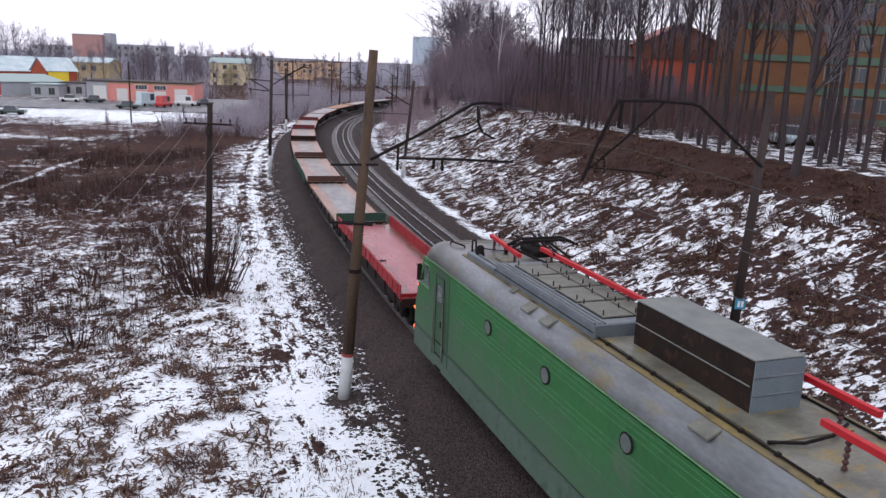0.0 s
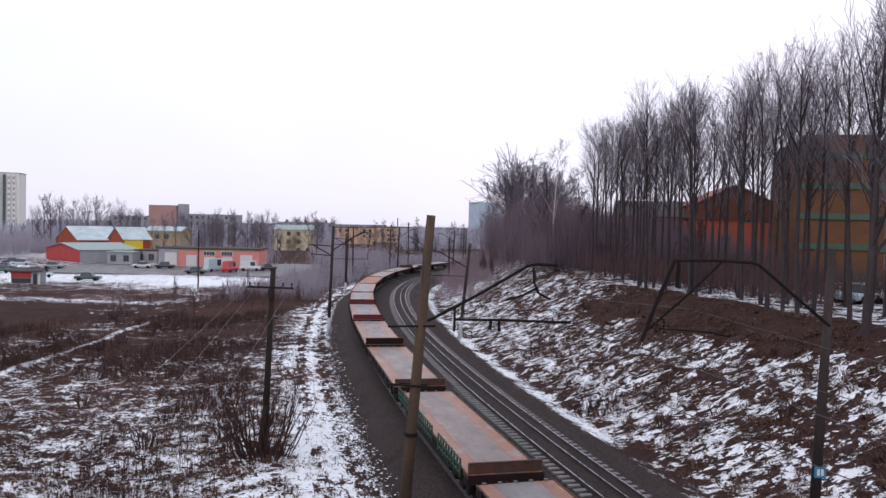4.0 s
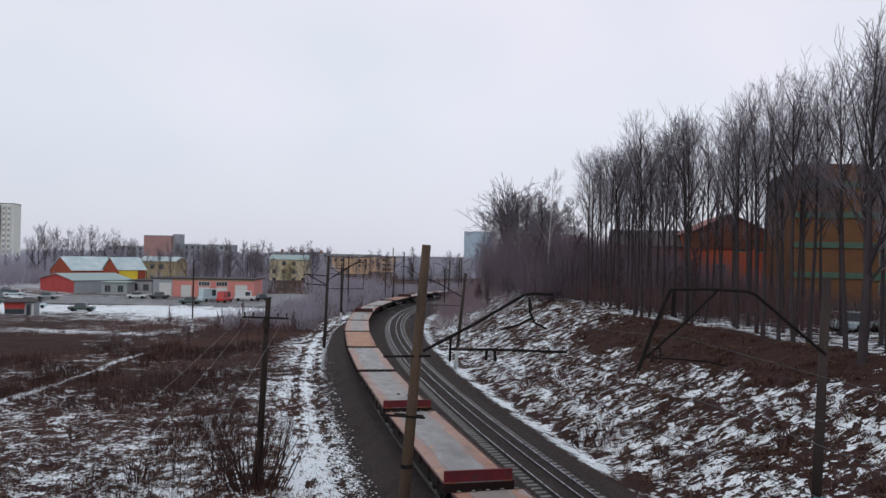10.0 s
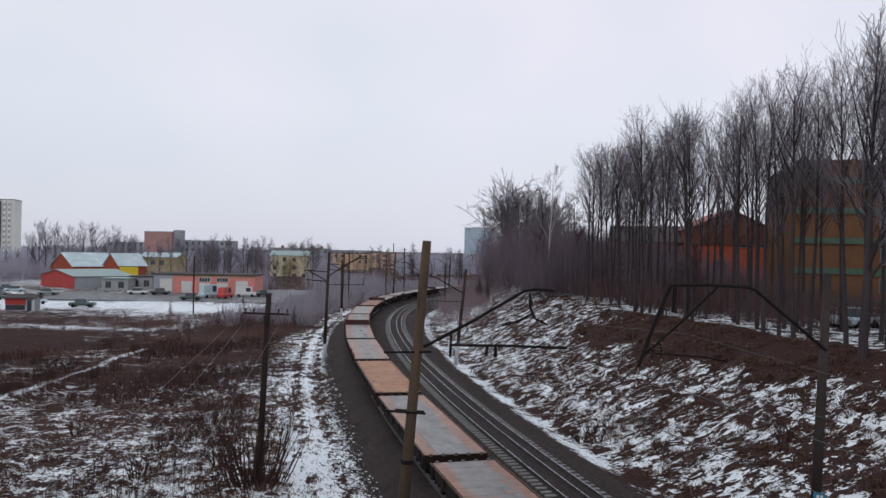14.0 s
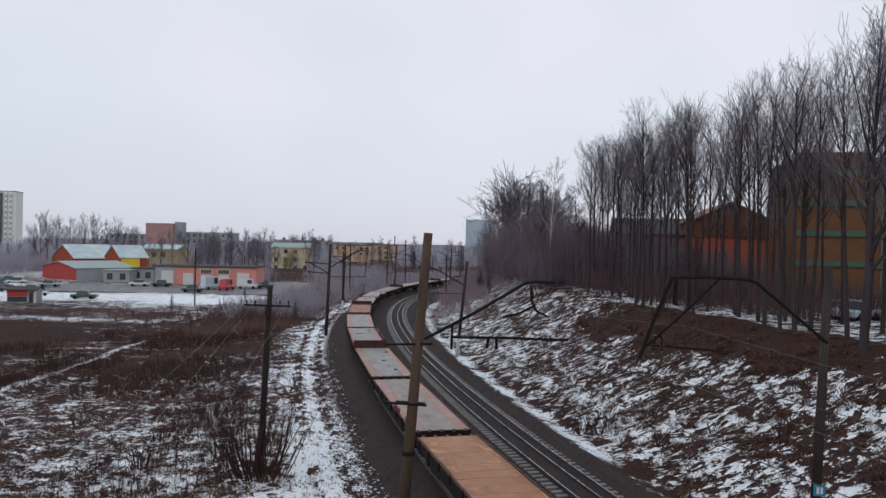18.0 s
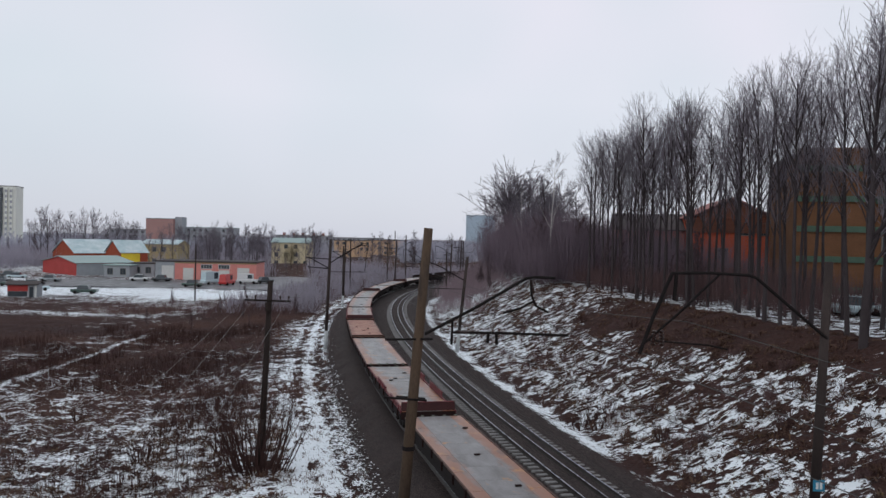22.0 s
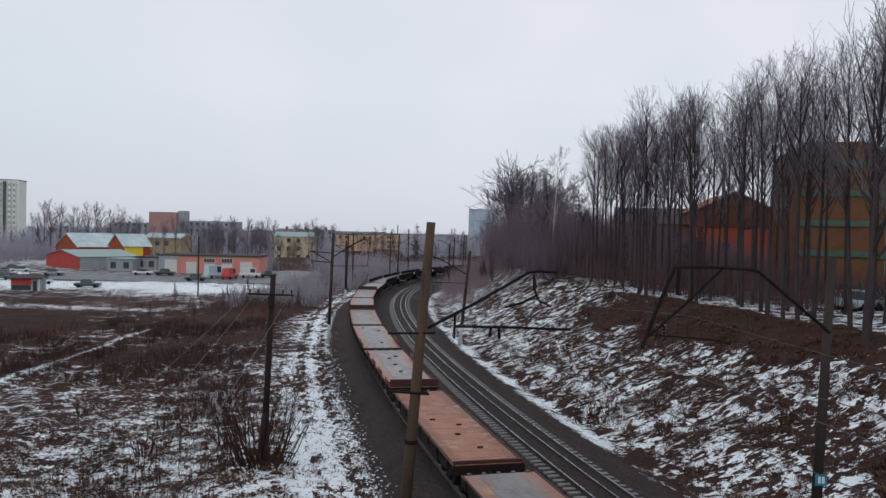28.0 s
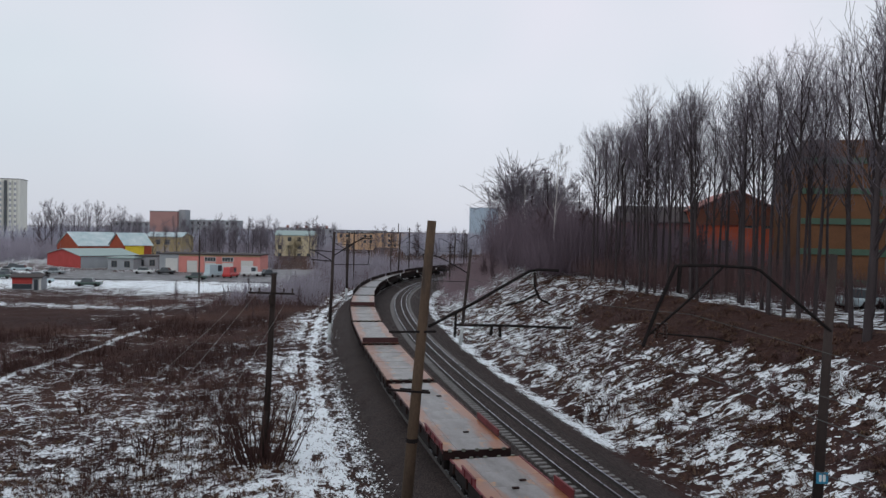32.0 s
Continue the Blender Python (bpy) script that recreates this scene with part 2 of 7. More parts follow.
def ground_material():
    """Snow lying between flattened dead grass: the 'snow' attribute says how much of it lies where."""
    m = bpy.data.materials.new("snowy_ground")
    m.use_nodes = True
    n, l = m.node_tree.nodes, m.node_tree.links
    b = n["Principled BSDF"]
    geo = n.new("ShaderNodeNewGeometry")
    att = n.new("ShaderNodeAttribute")
    att.attribute_name = "snow"
    lie = n.new("ShaderNodeAttribute")
    lie.attribute_name = "lie"
    grassy = n.new("ShaderNodeAttribute")
    grassy.attribute_name = "rust"

    def noise_tex(vec, scale, detail=4, rough=0.6, warp=0.0):
        t = n.new("ShaderNodeTexNoise")
        t.inputs["Scale"].default_value, t.inputs["Detail"].default_value, t.inputs["Roughness"].default_value = scale, detail, rough
        t.inputs["Distortion"].default_value = warp
        l.new(vec, t.inputs["Vector"])
        return t.outputs["Fac"]

    def math_node(op, a, c=None):
        t = n.new("ShaderNodeMath")
        t.operation = op
        for i, v in enumerate((a, c)):
            if v is None:
                continue
            if isinstance(v, (int, float)):
                t.inputs[i].default_value = v
            else:
                l.new(v, t.inputs[i])
        return t.outputs[0]

    rot = n.new("ShaderNodeMapping")
    rot.inputs["Rotation"].default_value = (0, 0, radians(-38))
    rot.inputs["Scale"].default_value = (0.68, 1.3, 0.8)
    l.new(geo.outputs["Position"], rot.inputs["Vector"])
    streak = noise_tex(rot.outputs[0], 1.9, 5, 0.6, 1.0)
    clump = noise_tex(geo.outputs["Position"], 3.0, 4, 0.6, 0.9)
    patch = noise_tex(geo.outputs["Position"], 0.5, 3, 0.6)
    mixn = n.new("ShaderNodeMix")
    l.new(lie.outputs["Fac"], mixn.inputs["Factor"])
    l.new(clump, mixn.inputs["A"])
    l.new(streak, mixn.inputs["B"])
    fine_n = noise_tex(geo.outputs["Position"], 6.0, 5, 0.72, 0.4)
    side = n.new("ShaderNodeAttribute")
    side.attribute_name = "side"
    worn = n.new("ShaderNodeAttribute")
    worn.attribute_name = "worn"
    sep = n.new("ShaderNodeSeparateXYZ")
    l.new(geo.outputs["Position"], sep.inputs[0])
    com = n.new("ShaderNodeCombineXYZ")
    l.new(side.outputs["Fac"], com.inputs["X"])
    l.new(math_node("MULTIPLY", sep.outputs["Y"], 0.22), com.inputs["Y"])
    tread = noise_tex(com.outputs[0], 3.4, 5, 0.68, 0.6)
    mixw = n.new("ShaderNodeMix")
    l.new(worn.outputs["Fac"], mixw.inputs["Factor"])
    l.new(mixn.outputs["Result"], mixw.inputs["A"])
    l.new(tread, mixw.inputs["B"])
    total = math_node("MULTIPLY", math_node("SUBTRACT", mixw.outputs["Result"], 0.5), 2.1)
    total = math_node("ADD", total, math_node("MULTIPLY", math_node("SUBTRACT", fine_n, 0.5), 1.0))
    total = math_node("ADD", total, math_node("MULTIPLY", math_node("SUBTRACT", patch, 0.5), 0.75))
    hump = noise_tex(geo.outputs["Position"], 1.15, 3, 0.55, 0.5)
    total = math_node("ADD", total, math_node("MULTIPLY", math_node("SUBTRACT", hump, 0.5), math_node("ADD", math_node("MULTIPLY", lie.outputs["Fac"], 1.0), 0.45)))
    total = math_node("ADD", total, math_node("SUBTRACT", att.outputs["Fac"], 0.5))
    ramp = n.new("ShaderNodeMapRange")
    ramp.inputs["From Min"].default_value, ramp.inputs["From Max"].default_value = -0.02, 0.035
    l.new(total, ramp.inputs["Value"])
    grass_n = noise_tex(geo.outputs["Position"], 5.0, 5, 0.7)
    grass_l = noise_tex(geo.outputs["Position"], 0.25, 3)
    g1 = n.new("ShaderNodeMix")
    g1.data_type = "RGBA"
    g1.inputs["A"].default_value, g1.inputs["B"].default_value = (0.007, 0.005, 0.006, 1), (0.054, 0.031, 0.032, 1)
    gr = n.new("ShaderNodeMapRange")
    gr.inputs["From Min"].default_value, gr.inputs["From Max"].default_value = 0.3, 0.72
    l.new(grass_n, gr.inputs["Value"])
    l.new(gr.outputs["Result"], g1.inputs["Factor"])
    g2 = n.new("ShaderNodeMix")
    g2.data_type = "RGBA"
    g2.inputs["B"].default_value = (0.10, 0.046, 0.030, 1)
    l.new(g1.outputs["Result"], g2.inputs["A"])
    l.new(math_node("MULTIPLY", math_node("MULTIPLY", grassy.outputs["Fac"], grass_n), math_node("ADD", grass_l, 0.6)), g2.inputs["Factor"])
    sn = n.new("ShaderNodeMix")
    sn.data_type = "RGBA"
    sn.inputs["A"].default_value, sn.inputs["B"].default_value = (0.70, 0.745, 0.81, 1), (0.90, 0.925, 0.95, 1)
    l.new(noise_tex(geo.outputs["Position"], 3.5, 4), sn.inputs["Factor"])
    fin = n.new("ShaderNodeMix")
    fin.data_type = "RGBA"
    l.new(ramp.outputs["Result"], fin.inputs["Factor"])
    l.new(g2.outputs["Result"], fin.inputs["A"])
    l.new(sn.outputs["Result"], fin.inputs["B"])
    stone = n.new("ShaderNodeAttribute")
    stone.attribute_name = "stone"
    cell = n.new("ShaderNodeTexVoronoi")
    cell.inputs["Scale"].default_value = 22
    l.new(geo.outputs["Position"], cell.inputs["Vector"])
    tone = n.new("ShaderNodeSeparateColor")
    l.new(cell.outputs["Color"], tone.inputs["Color"])
    stones = n.new("ShaderNodeValToRGB")
    stones.color_ramp.elements[0].color, stones.color_ramp.elements[1].color = (0.018, 0.0142, 0.0145, 1), (0.080, 0.062, 0.060, 1)
    l.new(tone.outputs["Red"], stones.inputs["Fac"])
    spill = math_node("ADD", stone.outputs["Fac"], math_node("MULTIPLY", math_node("SUBTRACT", fine_n, 0.5), 1.3))
    spill = math_node("ADD", spill, math_node("MULTIPLY", math_node("SUBTRACT", clump, 0.5), 1.3))
    sr = n.new("ShaderNodeMapRange")
    sr.inputs["From Min"].default_value, sr.inputs["From Max"].default_value = 0.47, 0.53
    l.new(spill, sr.inputs["Value"])
    over = n.new("ShaderNodeMix")
    over.data_type = "RGBA"
    l.new(sr.outputs["Result"], over.inputs["Factor"])
    l.new(fin.outputs["Result"], over.inputs["A"])
    l.new(stones.outputs["Color"], over.inputs["B"])
    l.new(over.outputs["Result"], b.inputs["Base Color"])
    b.inputs["Roughness"].default_value = 0.9
    b.inputs["Specular IOR Level"].default_value = 0.08
    bp = n.new("ShaderNodeBump")
    bp.inputs["Strength"].default_value, bp.inputs["Distance"].default_value = 0.8, 0.10
    l.new(total, bp.inputs["Height"])
    l.new(bp.outputs["Normal"], b.inputs["Normal"])
    return m


def ballast_material():
    m = bpy.data.materials.new("crushed_stone_ballast")
    m.use_nodes = True
    n, l = m.node_tree.nodes, m.node_tree.links
    b = n["Principled BSDF"]
    geo = n.new("ShaderNodeNewGeometry")
    v = n.new("ShaderNodeTexVoronoi")
    v.inputs["Scale"].default_value = 22
    l.new(geo.outputs["Position"], v.inputs["Vector"])
    big = n.new("ShaderNodeTexNoise")
    big.inputs["Scale"].default_value, big.inputs["Detail"].default_value = 0.7, 5
    l.new(geo.outputs["Position"], big.inputs["Vector"])
    bright = n.new("ShaderNodeSeparateColor")
    l.new(v.outputs["Color"], bright.inputs["Color"])
    r = n.new("ShaderNodeValToRGB")
    r.color_ramp.elements[0].color, r.color_ramp.elements[1].color = (0.018, 0.0142, 0.0145, 1), (0.080, 0.062, 0.060, 1)
    r.color_ramp.elements[0].position = 0.1
    l.new(bright.outputs["Red"], r.inputs["Fac"])
    mx = n.new("ShaderNodeMix")
    mx.data_type, mx.blend_type = "RGBA", "MULTIPLY"
    mx.inputs["Factor"].default_value = 0.8
    r2 = n.new("ShaderNodeValToRGB")
    r2.color_ramp.elements[0].color, r2.color_ramp.elements[1].color = (0.5, 0.47, 0.46, 1), (1.15, 1.05, 1.0, 1)
    l.new(big.outputs["Fac"], r2.inputs["Fac"])
    l.new(r.outputs["Color"], mx.inputs["A"])
    l.new(r2.outputs["Color"], mx.inputs["B"])
    l.new(mx.outputs["Result"], b.inputs["Base Color"])
    b.inputs["Roughness"].default_value = 0.85
    b.inputs["Specular IOR Level"].default_value = 0.2
    bp = n.new("ShaderNodeBump")
    bp.inputs["Strength"].default_value, bp.inputs["Distance"].default_value = 0.9, 0.05
    l.new(v.outputs["Distance"], bp.inputs["Height"])
    bp.invert = True
    l.new(bp.outputs["Normal"], b.inputs["Normal"])
    return m



def grime(m, colour, low, high, wobble=0.6):
    """Road dirt that has splashed up a painted side, thinning out between two heights."""
    n, l = m.node_tree.nodes, m.node_tree.links
    b = n["Principled BSDF"]
    link = b.inputs["Base Color"].links[0]
    src = link.from_socket
    l.remove(link)
    co = n.new("ShaderNodeTexCoord")
    sep = n.new("ShaderNodeSeparateXYZ")
    l.new(co.outputs["Object"], sep.inputs[0])
    t = n.new("ShaderNodeTexNoise")
    t.inputs["Scale"].default_value, t.inputs["Detail"].default_value = 0.9, 5
    l.new(co.outputs["Object"], t.inputs["Vector"])
    add = n.new("ShaderNodeMath")
    add.operation = "MULTIPLY_ADD"
    add.inputs[1].default_value = -2.2 * wobble
    l.new(t.outputs["Fac"], add.inputs[0])
    l.new(sep.outputs["Z"], add.inputs[2])
    r = n.new("ShaderNodeMapRange")
    r.inputs["From Min"].default_value, r.inputs["From Max"].default_value = low - 1.1 * wobble, high - 1.1 * wobble
    r.inputs["To Min"].default_value, r.inputs["To Max"].default_value = 0.85, 0.0
    l.new(add.outputs[0], r.inputs["Value"])
    mix = n.new("ShaderNodeMix")
    mix.data_type = "RGBA"
    mix.inputs["B"].default_value = (*colour, 1)
    l.new(r.outputs["Result"], mix.inputs["Factor"])
    l.new(src, mix.inputs["A"])
    l.new(mix.outputs["Result"], b.inputs["Base Color"])


def deck_material(name, mid, mid2, rust, spot, edge=0.75, amount=0.5, rough=0.34, turned=False):
    """Wet worn deck: rust creeps in from both long edges in streaks, with bright rust and soot spots."""
    m = material(name, mid, mid2, 0.9, rough, fine=0.05, stretch=(1, 0.3, 1), spread=0.35)
    n, l = m.node_tree.nodes, m.node_tree.links
    b = n["Principled BSDF"]
    src = b.inputs["Base Color"].links[0].from_socket
    co = n.new("ShaderNodeTexCoord")
    info = n.new("ShaderNodeObjectInfo")
    sep = n.new("ShaderNodeSeparateXYZ")
    l.new(co.outputs["Object"], sep.inputs[0])

    def calc(op, a, c=None):
        t = n.new("ShaderNodeMath")
        t.operation = op
        for i, v in enumerate((a, c)):
            if isinstance(v, (int, float)):
                t.inputs[i].default_value = v
            elif v is not None:
                l.new(v, t.inputs[i])
        return t.outputs[0]

    def layer(below, colour, fac, lo, hi):
        r = n.new("ShaderNodeMapRange")
        r.inputs["From Min"].default_value, r.inputs["From Max"].default_value = lo, hi
        l.new(fac, r.inputs["Value"])
        x = n.new("ShaderNodeMix")
        x.data_type = "RGBA"
        x.inputs["B"].default_value = (*colour, 1)
        l.new(r.outputs["Result"], x.inputs["Factor"])
        l.new(below, x.inputs["A"])
        return x.outputs["Result"]

    def patches(scale, stretch, k):
        mp = n.new("ShaderNodeMapping")
        mp.inputs["Scale"].default_value = stretch
        cx = n.new("ShaderNodeCombineXYZ")
        l.new(calc("MULTIPLY", info.outputs["Random"], k), cx.inputs["X"])
        l.new(calc("MULTIPLY", info.outputs["Random"], k * 1.7), cx.inputs["Y"])
        l.new(cx.outputs[0], mp.inputs["Location"])
        l.new(co.outputs["Object"], mp.inputs["Vector"])
        t = n.new("ShaderNodeTexNoise")
        t.inputs["Scale"].default_value, t.inputs["Detail"].default_value, t.inputs["Roughness"].default_value = scale, 6, 0.65
        l.new(mp.outputs[0], t.inputs["Vector"])
        return t.outputs["Fac"]
    side = calc("ABSOLUTE", sep.outputs["X"])
    creep = calc("ADD", side, calc("MULTIPLY", calc("SUBTRACT", patches(1.0, (1, 0.35, 1), 53.0), 0.5), 1.5))
    out = layer(src, rust, creep, edge - 0.14, edge + 0.16)
    out = layer(out, spot, calc("ADD", patches(1.3, (1, 0.6, 1), 91.0), calc("MULTIPLY", side, 0.06)), 0.72 - 0.2 * amount, 0.82 - 0.2 * amount)
    out = layer(out, (0.03, 0.022, 0.02), calc("ADD", patches(0.9, (1.4, 0.5, 1), 29.0), calc("MULTIPLY", side, 0.05)), 0.62, 0.80)
    l.new(out, b.inputs["Base Color"])
    b.inputs["Specular IOR Level"].default_value = 0.42
    return m


MAT["deck_wet"] = deck_material("wet_grey_deck_sheet", (0.175, 0.17, 0.17), (0.09, 0.083, 0.08), (0.21, 0.075, 0.03), (0.36, 0.15, 0.028), 0.82, 0.5)
MAT["deck_dark"] = deck_material("sooty_wet_deck", (0.06, 0.062, 0.068), (0.035, 0.034, 0.036), (0.075, 0.035, 0.022), (0.09, 0.08, 0.075), 0.9, 0.5)
MAT["deck_brown"] = deck_material("wet_pink_brown_deck", (0.175, 0.135, 0.115), (0.095, 0.07, 0.06), (0.235, 0.08, 0.032), (0.20, 0.17, 0.155), 0.7, 0.6)
MAT["deck_pink"] = deck_material("wet_faded_red_deck", (0.29, 0.038, 0.05), (0.23, 0.03, 0.04), (0.15, 0.06, 0.045), (0.2, 0.07, 0.05), 0.92, 0.1, rough=0.3)
MAT["plank_orange"] = deck_material("orange_rusted_deck_boards", (0.36, 0.155, 0.06), (0.27, 0.11, 0.05), (0.24, 0.085, 0.04), (0.44, 0.21, 0.08), 1.0, 0.7, rough=0.5)
MAT["plank_brown"] = deck_material("pinkish_brown_deck_boards", (0.33, 0.128, 0.068), (0.23, 0.085, 0.048), (0.20, 0.06, 0.03), (0.34, 0.19, 0.12), 0.9, 0.6, rough=0.5)
MAT["plank_grey"] = deck_material("wet_grey_deck_boards", (0.165, 0.16, 0.155), (0.09, 0.082, 0.078), (0.19, 0.068, 0.03), (0.28, 0.12, 0.03), 0.8, 0.6)
grime(MAT["loco_green"], (0.062, 0.095, 0.066), 0.7, 3.0)


def soot(m, colour, centre, reach):
    """Dark hand and brake-dust dirt gathered round a door at y = centre."""
    n, l = m.node_tree.nodes, m.node_tree.links
    b = n["Principled BSDF"]
    src = b.inputs["Base Color"].links[0].from_socket
    co = n.new("ShaderNodeTexCoord")
    sep = n.new("ShaderNodeSeparateXYZ")
    l.new(co.outputs["Object"], sep.inputs[0])
    t = n.new("ShaderNodeTexNoise")
    t.inputs["Scale"].default_value, t.inputs["Detail"].default_value = 1.4, 6
    mp = n.new("ShaderNodeMapping")
    mp.inputs["Scale"].default_value = (1, 1, 0.3)
    l.new(co.outputs["Object"], mp.inputs["Vector"])
    l.new(mp.outputs[0], t.inputs["Vector"])
    d = n.new("ShaderNodeMath")
    d.operation, d.inputs[1].default_value = "SUBTRACT", centre
    l.new(sep.outputs["Y"], d.inputs[0])
    a = n.new("ShaderNodeMath")
    a.operation = "ABSOLUTE"
    l.new(d.outputs[0], a.inputs[0])
    w = n.new("ShaderNodeMath")
    w.operation, w.inputs[1].default_value = "MULTIPLY_ADD", -2.4
    l.new(t.outputs["Fac"], w.inputs[0])
    l.new(a.outputs[0], w.inputs[2])
    r = n.new("ShaderNodeMapRange")
    r.inputs["From Min"].default_value, r.inputs["From Max"].default_value = -1.2, reach - 1.2
    r.inputs["To Min"].default_value, r.inputs["To Max"].default_value = 0.75, 0.0
    l.new(w.outputs[0], r.inputs["Value"])
    mix = n.new("ShaderNodeMix")
    mix.data_type = "RGBA"
    mix.inputs["B"].default_value = (*colour, 1)
    l.new(r.outputs["Result"], mix.inputs["Factor"])
    l.new(src, mix.inputs["A"])
    l.new(mix.outputs["Result"], b.inputs["Base Color"])


soot(MAT["loco_green"], (0.022, 0.045, 0.026), -1.8, 1.3)
soot(MAT["roof_grey"], (0.05, 0.047, 0.04), -0.9, 3.0)
MAT["ground"], MAT["ballast"] = ground_material(), ballast_material()

# ---- mesh helpers ----


def box(bm, x0, x1, y0, y1, z0, z1, bevel=0.0):
    """An axis-aligned block with softened edges, added to bm."""
    r = bmesh.ops.create_cube(bm, size=1.0)
    vs = r["verts"]
    for v in vs:
        v.co = Vector(((x0 + x1) / 2 + v.co.x * (x1 - x0), (y0 + y1) / 2 + v.co.y * (y1 - y0), (z0 + z1) / 2 + v.co.z * (z1 - z0)))
    if bevel:
        es = list({e for v in vs for e in v.link_edges})
        bmesh.ops.bevel(bm, geom=es, offset=bevel, segments=1, affect="EDGES")
    return vs


def tube(bm, pts, radii, sides=8, square=False):
    """A tapered tube along points; square makes a four-sided bar."""
    sides = 4 if square else sides
    rings = []
    for i, p in enumerate(pts):
        p = Vector(p)
        d = (Vector(pts[min(i + 1, len(pts) - 1)]) - Vector(pts[max(i - 1, 0)])).normalized()
        up = Vector((0, 0, 1)) if abs(d.z) < 0.9 else Vector((0, 1, 0))
        a = d.cross(up).normalized()
        c = a.cross(d)
        r = radii[i] if isinstance(radii, (list, tuple)) else radii
        o = math.pi / 4 if square else 0
        rings.append([bm.verts.new(p + (a * math.cos(o + 2 * math.pi * k / sides) + c * math.sin(o + 2 * math.pi * k / sides)) * r) for k in range(sides)])
    for a, c in zip(rings, rings[1:]):
        for k in range(sides):
            bm.faces.new((a[k], a[(k + 1) % sides], c[(k + 1) % sides], c[k]))
    bm.faces.new(rings[0][::-1])
    bm.faces.new(rings[-1])


def mesh_of(name, bm, mat, smooth=False):
    me = bpy.data.meshes.new(name)
    bmesh.ops.recalc_face_normals(bm, faces=bm.faces)
    bm.to_mesh(me)
    bm.free()
    me.materials.append(mat)
    if smooth:
        me.polygons.foreach_set("use_smooth", [True] * len(me.polygons))
    return me


def part(name, bm, mat, parent, label="", smooth=False, at=None):
    """Links bm (or a finished mesh) as one mesh object under a thing or a part."""
    me = bm if isinstance(bm, bpy.types.Mesh) else mesh_of(name, bm, mat, smooth)
    ob = new(name, me)
    ob.parent = parent
    if at is not None:
        ob.matrix_basis = at
    return tagged(ob, label)


def thing(name, label, category, group="", m=None, kind=""):
    e = new(name)
    if m is not None:
        e.matrix_basis = m
    return tagged(e, label, category, group, kind)


def solid(name, mat, *blocks, bevel=0.0):
    bm = bmesh.new()
    for b in blocks:
        box(bm, *b, bevel=bevel)
    return bm


def bars(*segments, r=0.05, sides=6, square=False):
    bm = bmesh.new()
    for s in segments:
        tube(bm, s, r, sides, square)
    return bm


def raw_mesh(name, verts, faces, mat):
    """A mesh from computed numpy arrays (all faces with the same number of corners)."""
    me = bpy.data.meshes.new(name)
    k = faces.shape[1]
    me.vertices.add(len(verts))
    me.vertices.foreach_set("co", np.ascontiguousarray(verts, dtype=np.float32).ravel())
    me.loops.add(faces.size)
    me.loops.foreach_set("vertex_index", np.ascontiguousarray(faces, dtype=np.int32).ravel())
    me.polygons.add(len(faces))
    me.polygons.foreach_set("loop_start", np.arange(0, faces.size, k, dtype=np.int32))
    me.update(calc_edges=True)
    me.materials.append(mat)
    return me


# ---- the line of the two tracks: curvature against distance along the near (right-hand) track ----
STEP = 1.0
S_AXIS = np.arange(-300, 340, STEP)
CURV = np.interp(S_AXIS, [-300, -60, -40, 20, 60, 100, 140, 200, 340], [0.0, 0.0, 0.00178, 0.00178, 0.00197, 0.00298, 0.00577, 0.00603, 0.00603])
PSI = np.cumsum(CURV) * STEP
I0 = 300
PSI = PSI - PSI[I0] - 0.30346
X_R = np.cumsum(np.sin(PSI)) * STEP
Y_R = np.cumsum(np.cos(PSI)) * STEP
X_R, Y_R = X_R - X_R[I0] + 14.94, Y_R - Y_R[I0]
GAP = 4.80          # between the two centre lines
X_T, Y_T = X_R - GAP * np.cos(PSI), Y_R + GAP * np.sin(PSI)
S_T = np.concatenate([[0], np.cumsum(np.hypot(np.diff(X_T), np.diff(Y_T)))])
S_T = S_T - np.interp(0.0, Y_T[200:360], S_T[200:360])


def right_line(s, off=0.0):
    """Place and heading on the near track, off metres to its right (seen away from the bridge)."""
    x, y, p = (float(np.interp(s, S_AXIS, a)) for a in (X_R, Y_R, PSI))
    return x + off * math.cos(p), y - off * math.sin(p), p


def train_line(s):
    return tuple(float(np.interp(s, S_T, a)) for a in (X_T, Y_T, PSI))


def offset_of(x, y):
    """Signed distance of points to the near track's centre line, right positive (numpy)."""
    out = np.empty(x.size)
    xf, yf = x.ravel(), y.ravel()
    for i in range(0, x.size, 4000):
        dx, dy = xf[i:i + 4000, None] - X_R[None, ::2], yf[i:i + 4000, None] - Y_R[None, ::2]
        j = np.argmin(dx * dx + dy * dy, axis=1)
        k = np.arange(len(j))
        out[i:i + 4000] = dx[k, j] * np.cos(PSI[::2][j]) - dy[k, j] * np.sin(PSI[::2][j])
    return out.reshape(x.shape)


def soft_noise(x, y, size, seed=0):
    """Smooth value noise in numpy, about -1 to 1."""
    rng = np.random.RandomState(seed)
    table = rng.uniform(-1, 1, (64, 64))
    u, v = x / size, y / size
    i, j = np.floor(u).astype(int), np.floor(v).astype(int)
    fu, fv = u - i, v - j
    fu, fv = fu * fu * (3 - 2 * fu), fv * fv * (3 - 2 * fv)
    a, b = table[i % 64, j % 64], table[(i + 1) % 64, j % 64]
    c, d = table[i % 64, (j + 1) % 64], table[(i + 1) % 64, (j + 1) % 64]
    return (a * (1 - fu) + b * fu) * (1 - fv) + (c * (1 - fu) + d * fu) * fv


LEDGE = 19.0        # where the cutting's bank ends, right of the near track
LEDGE_Z = 4.6


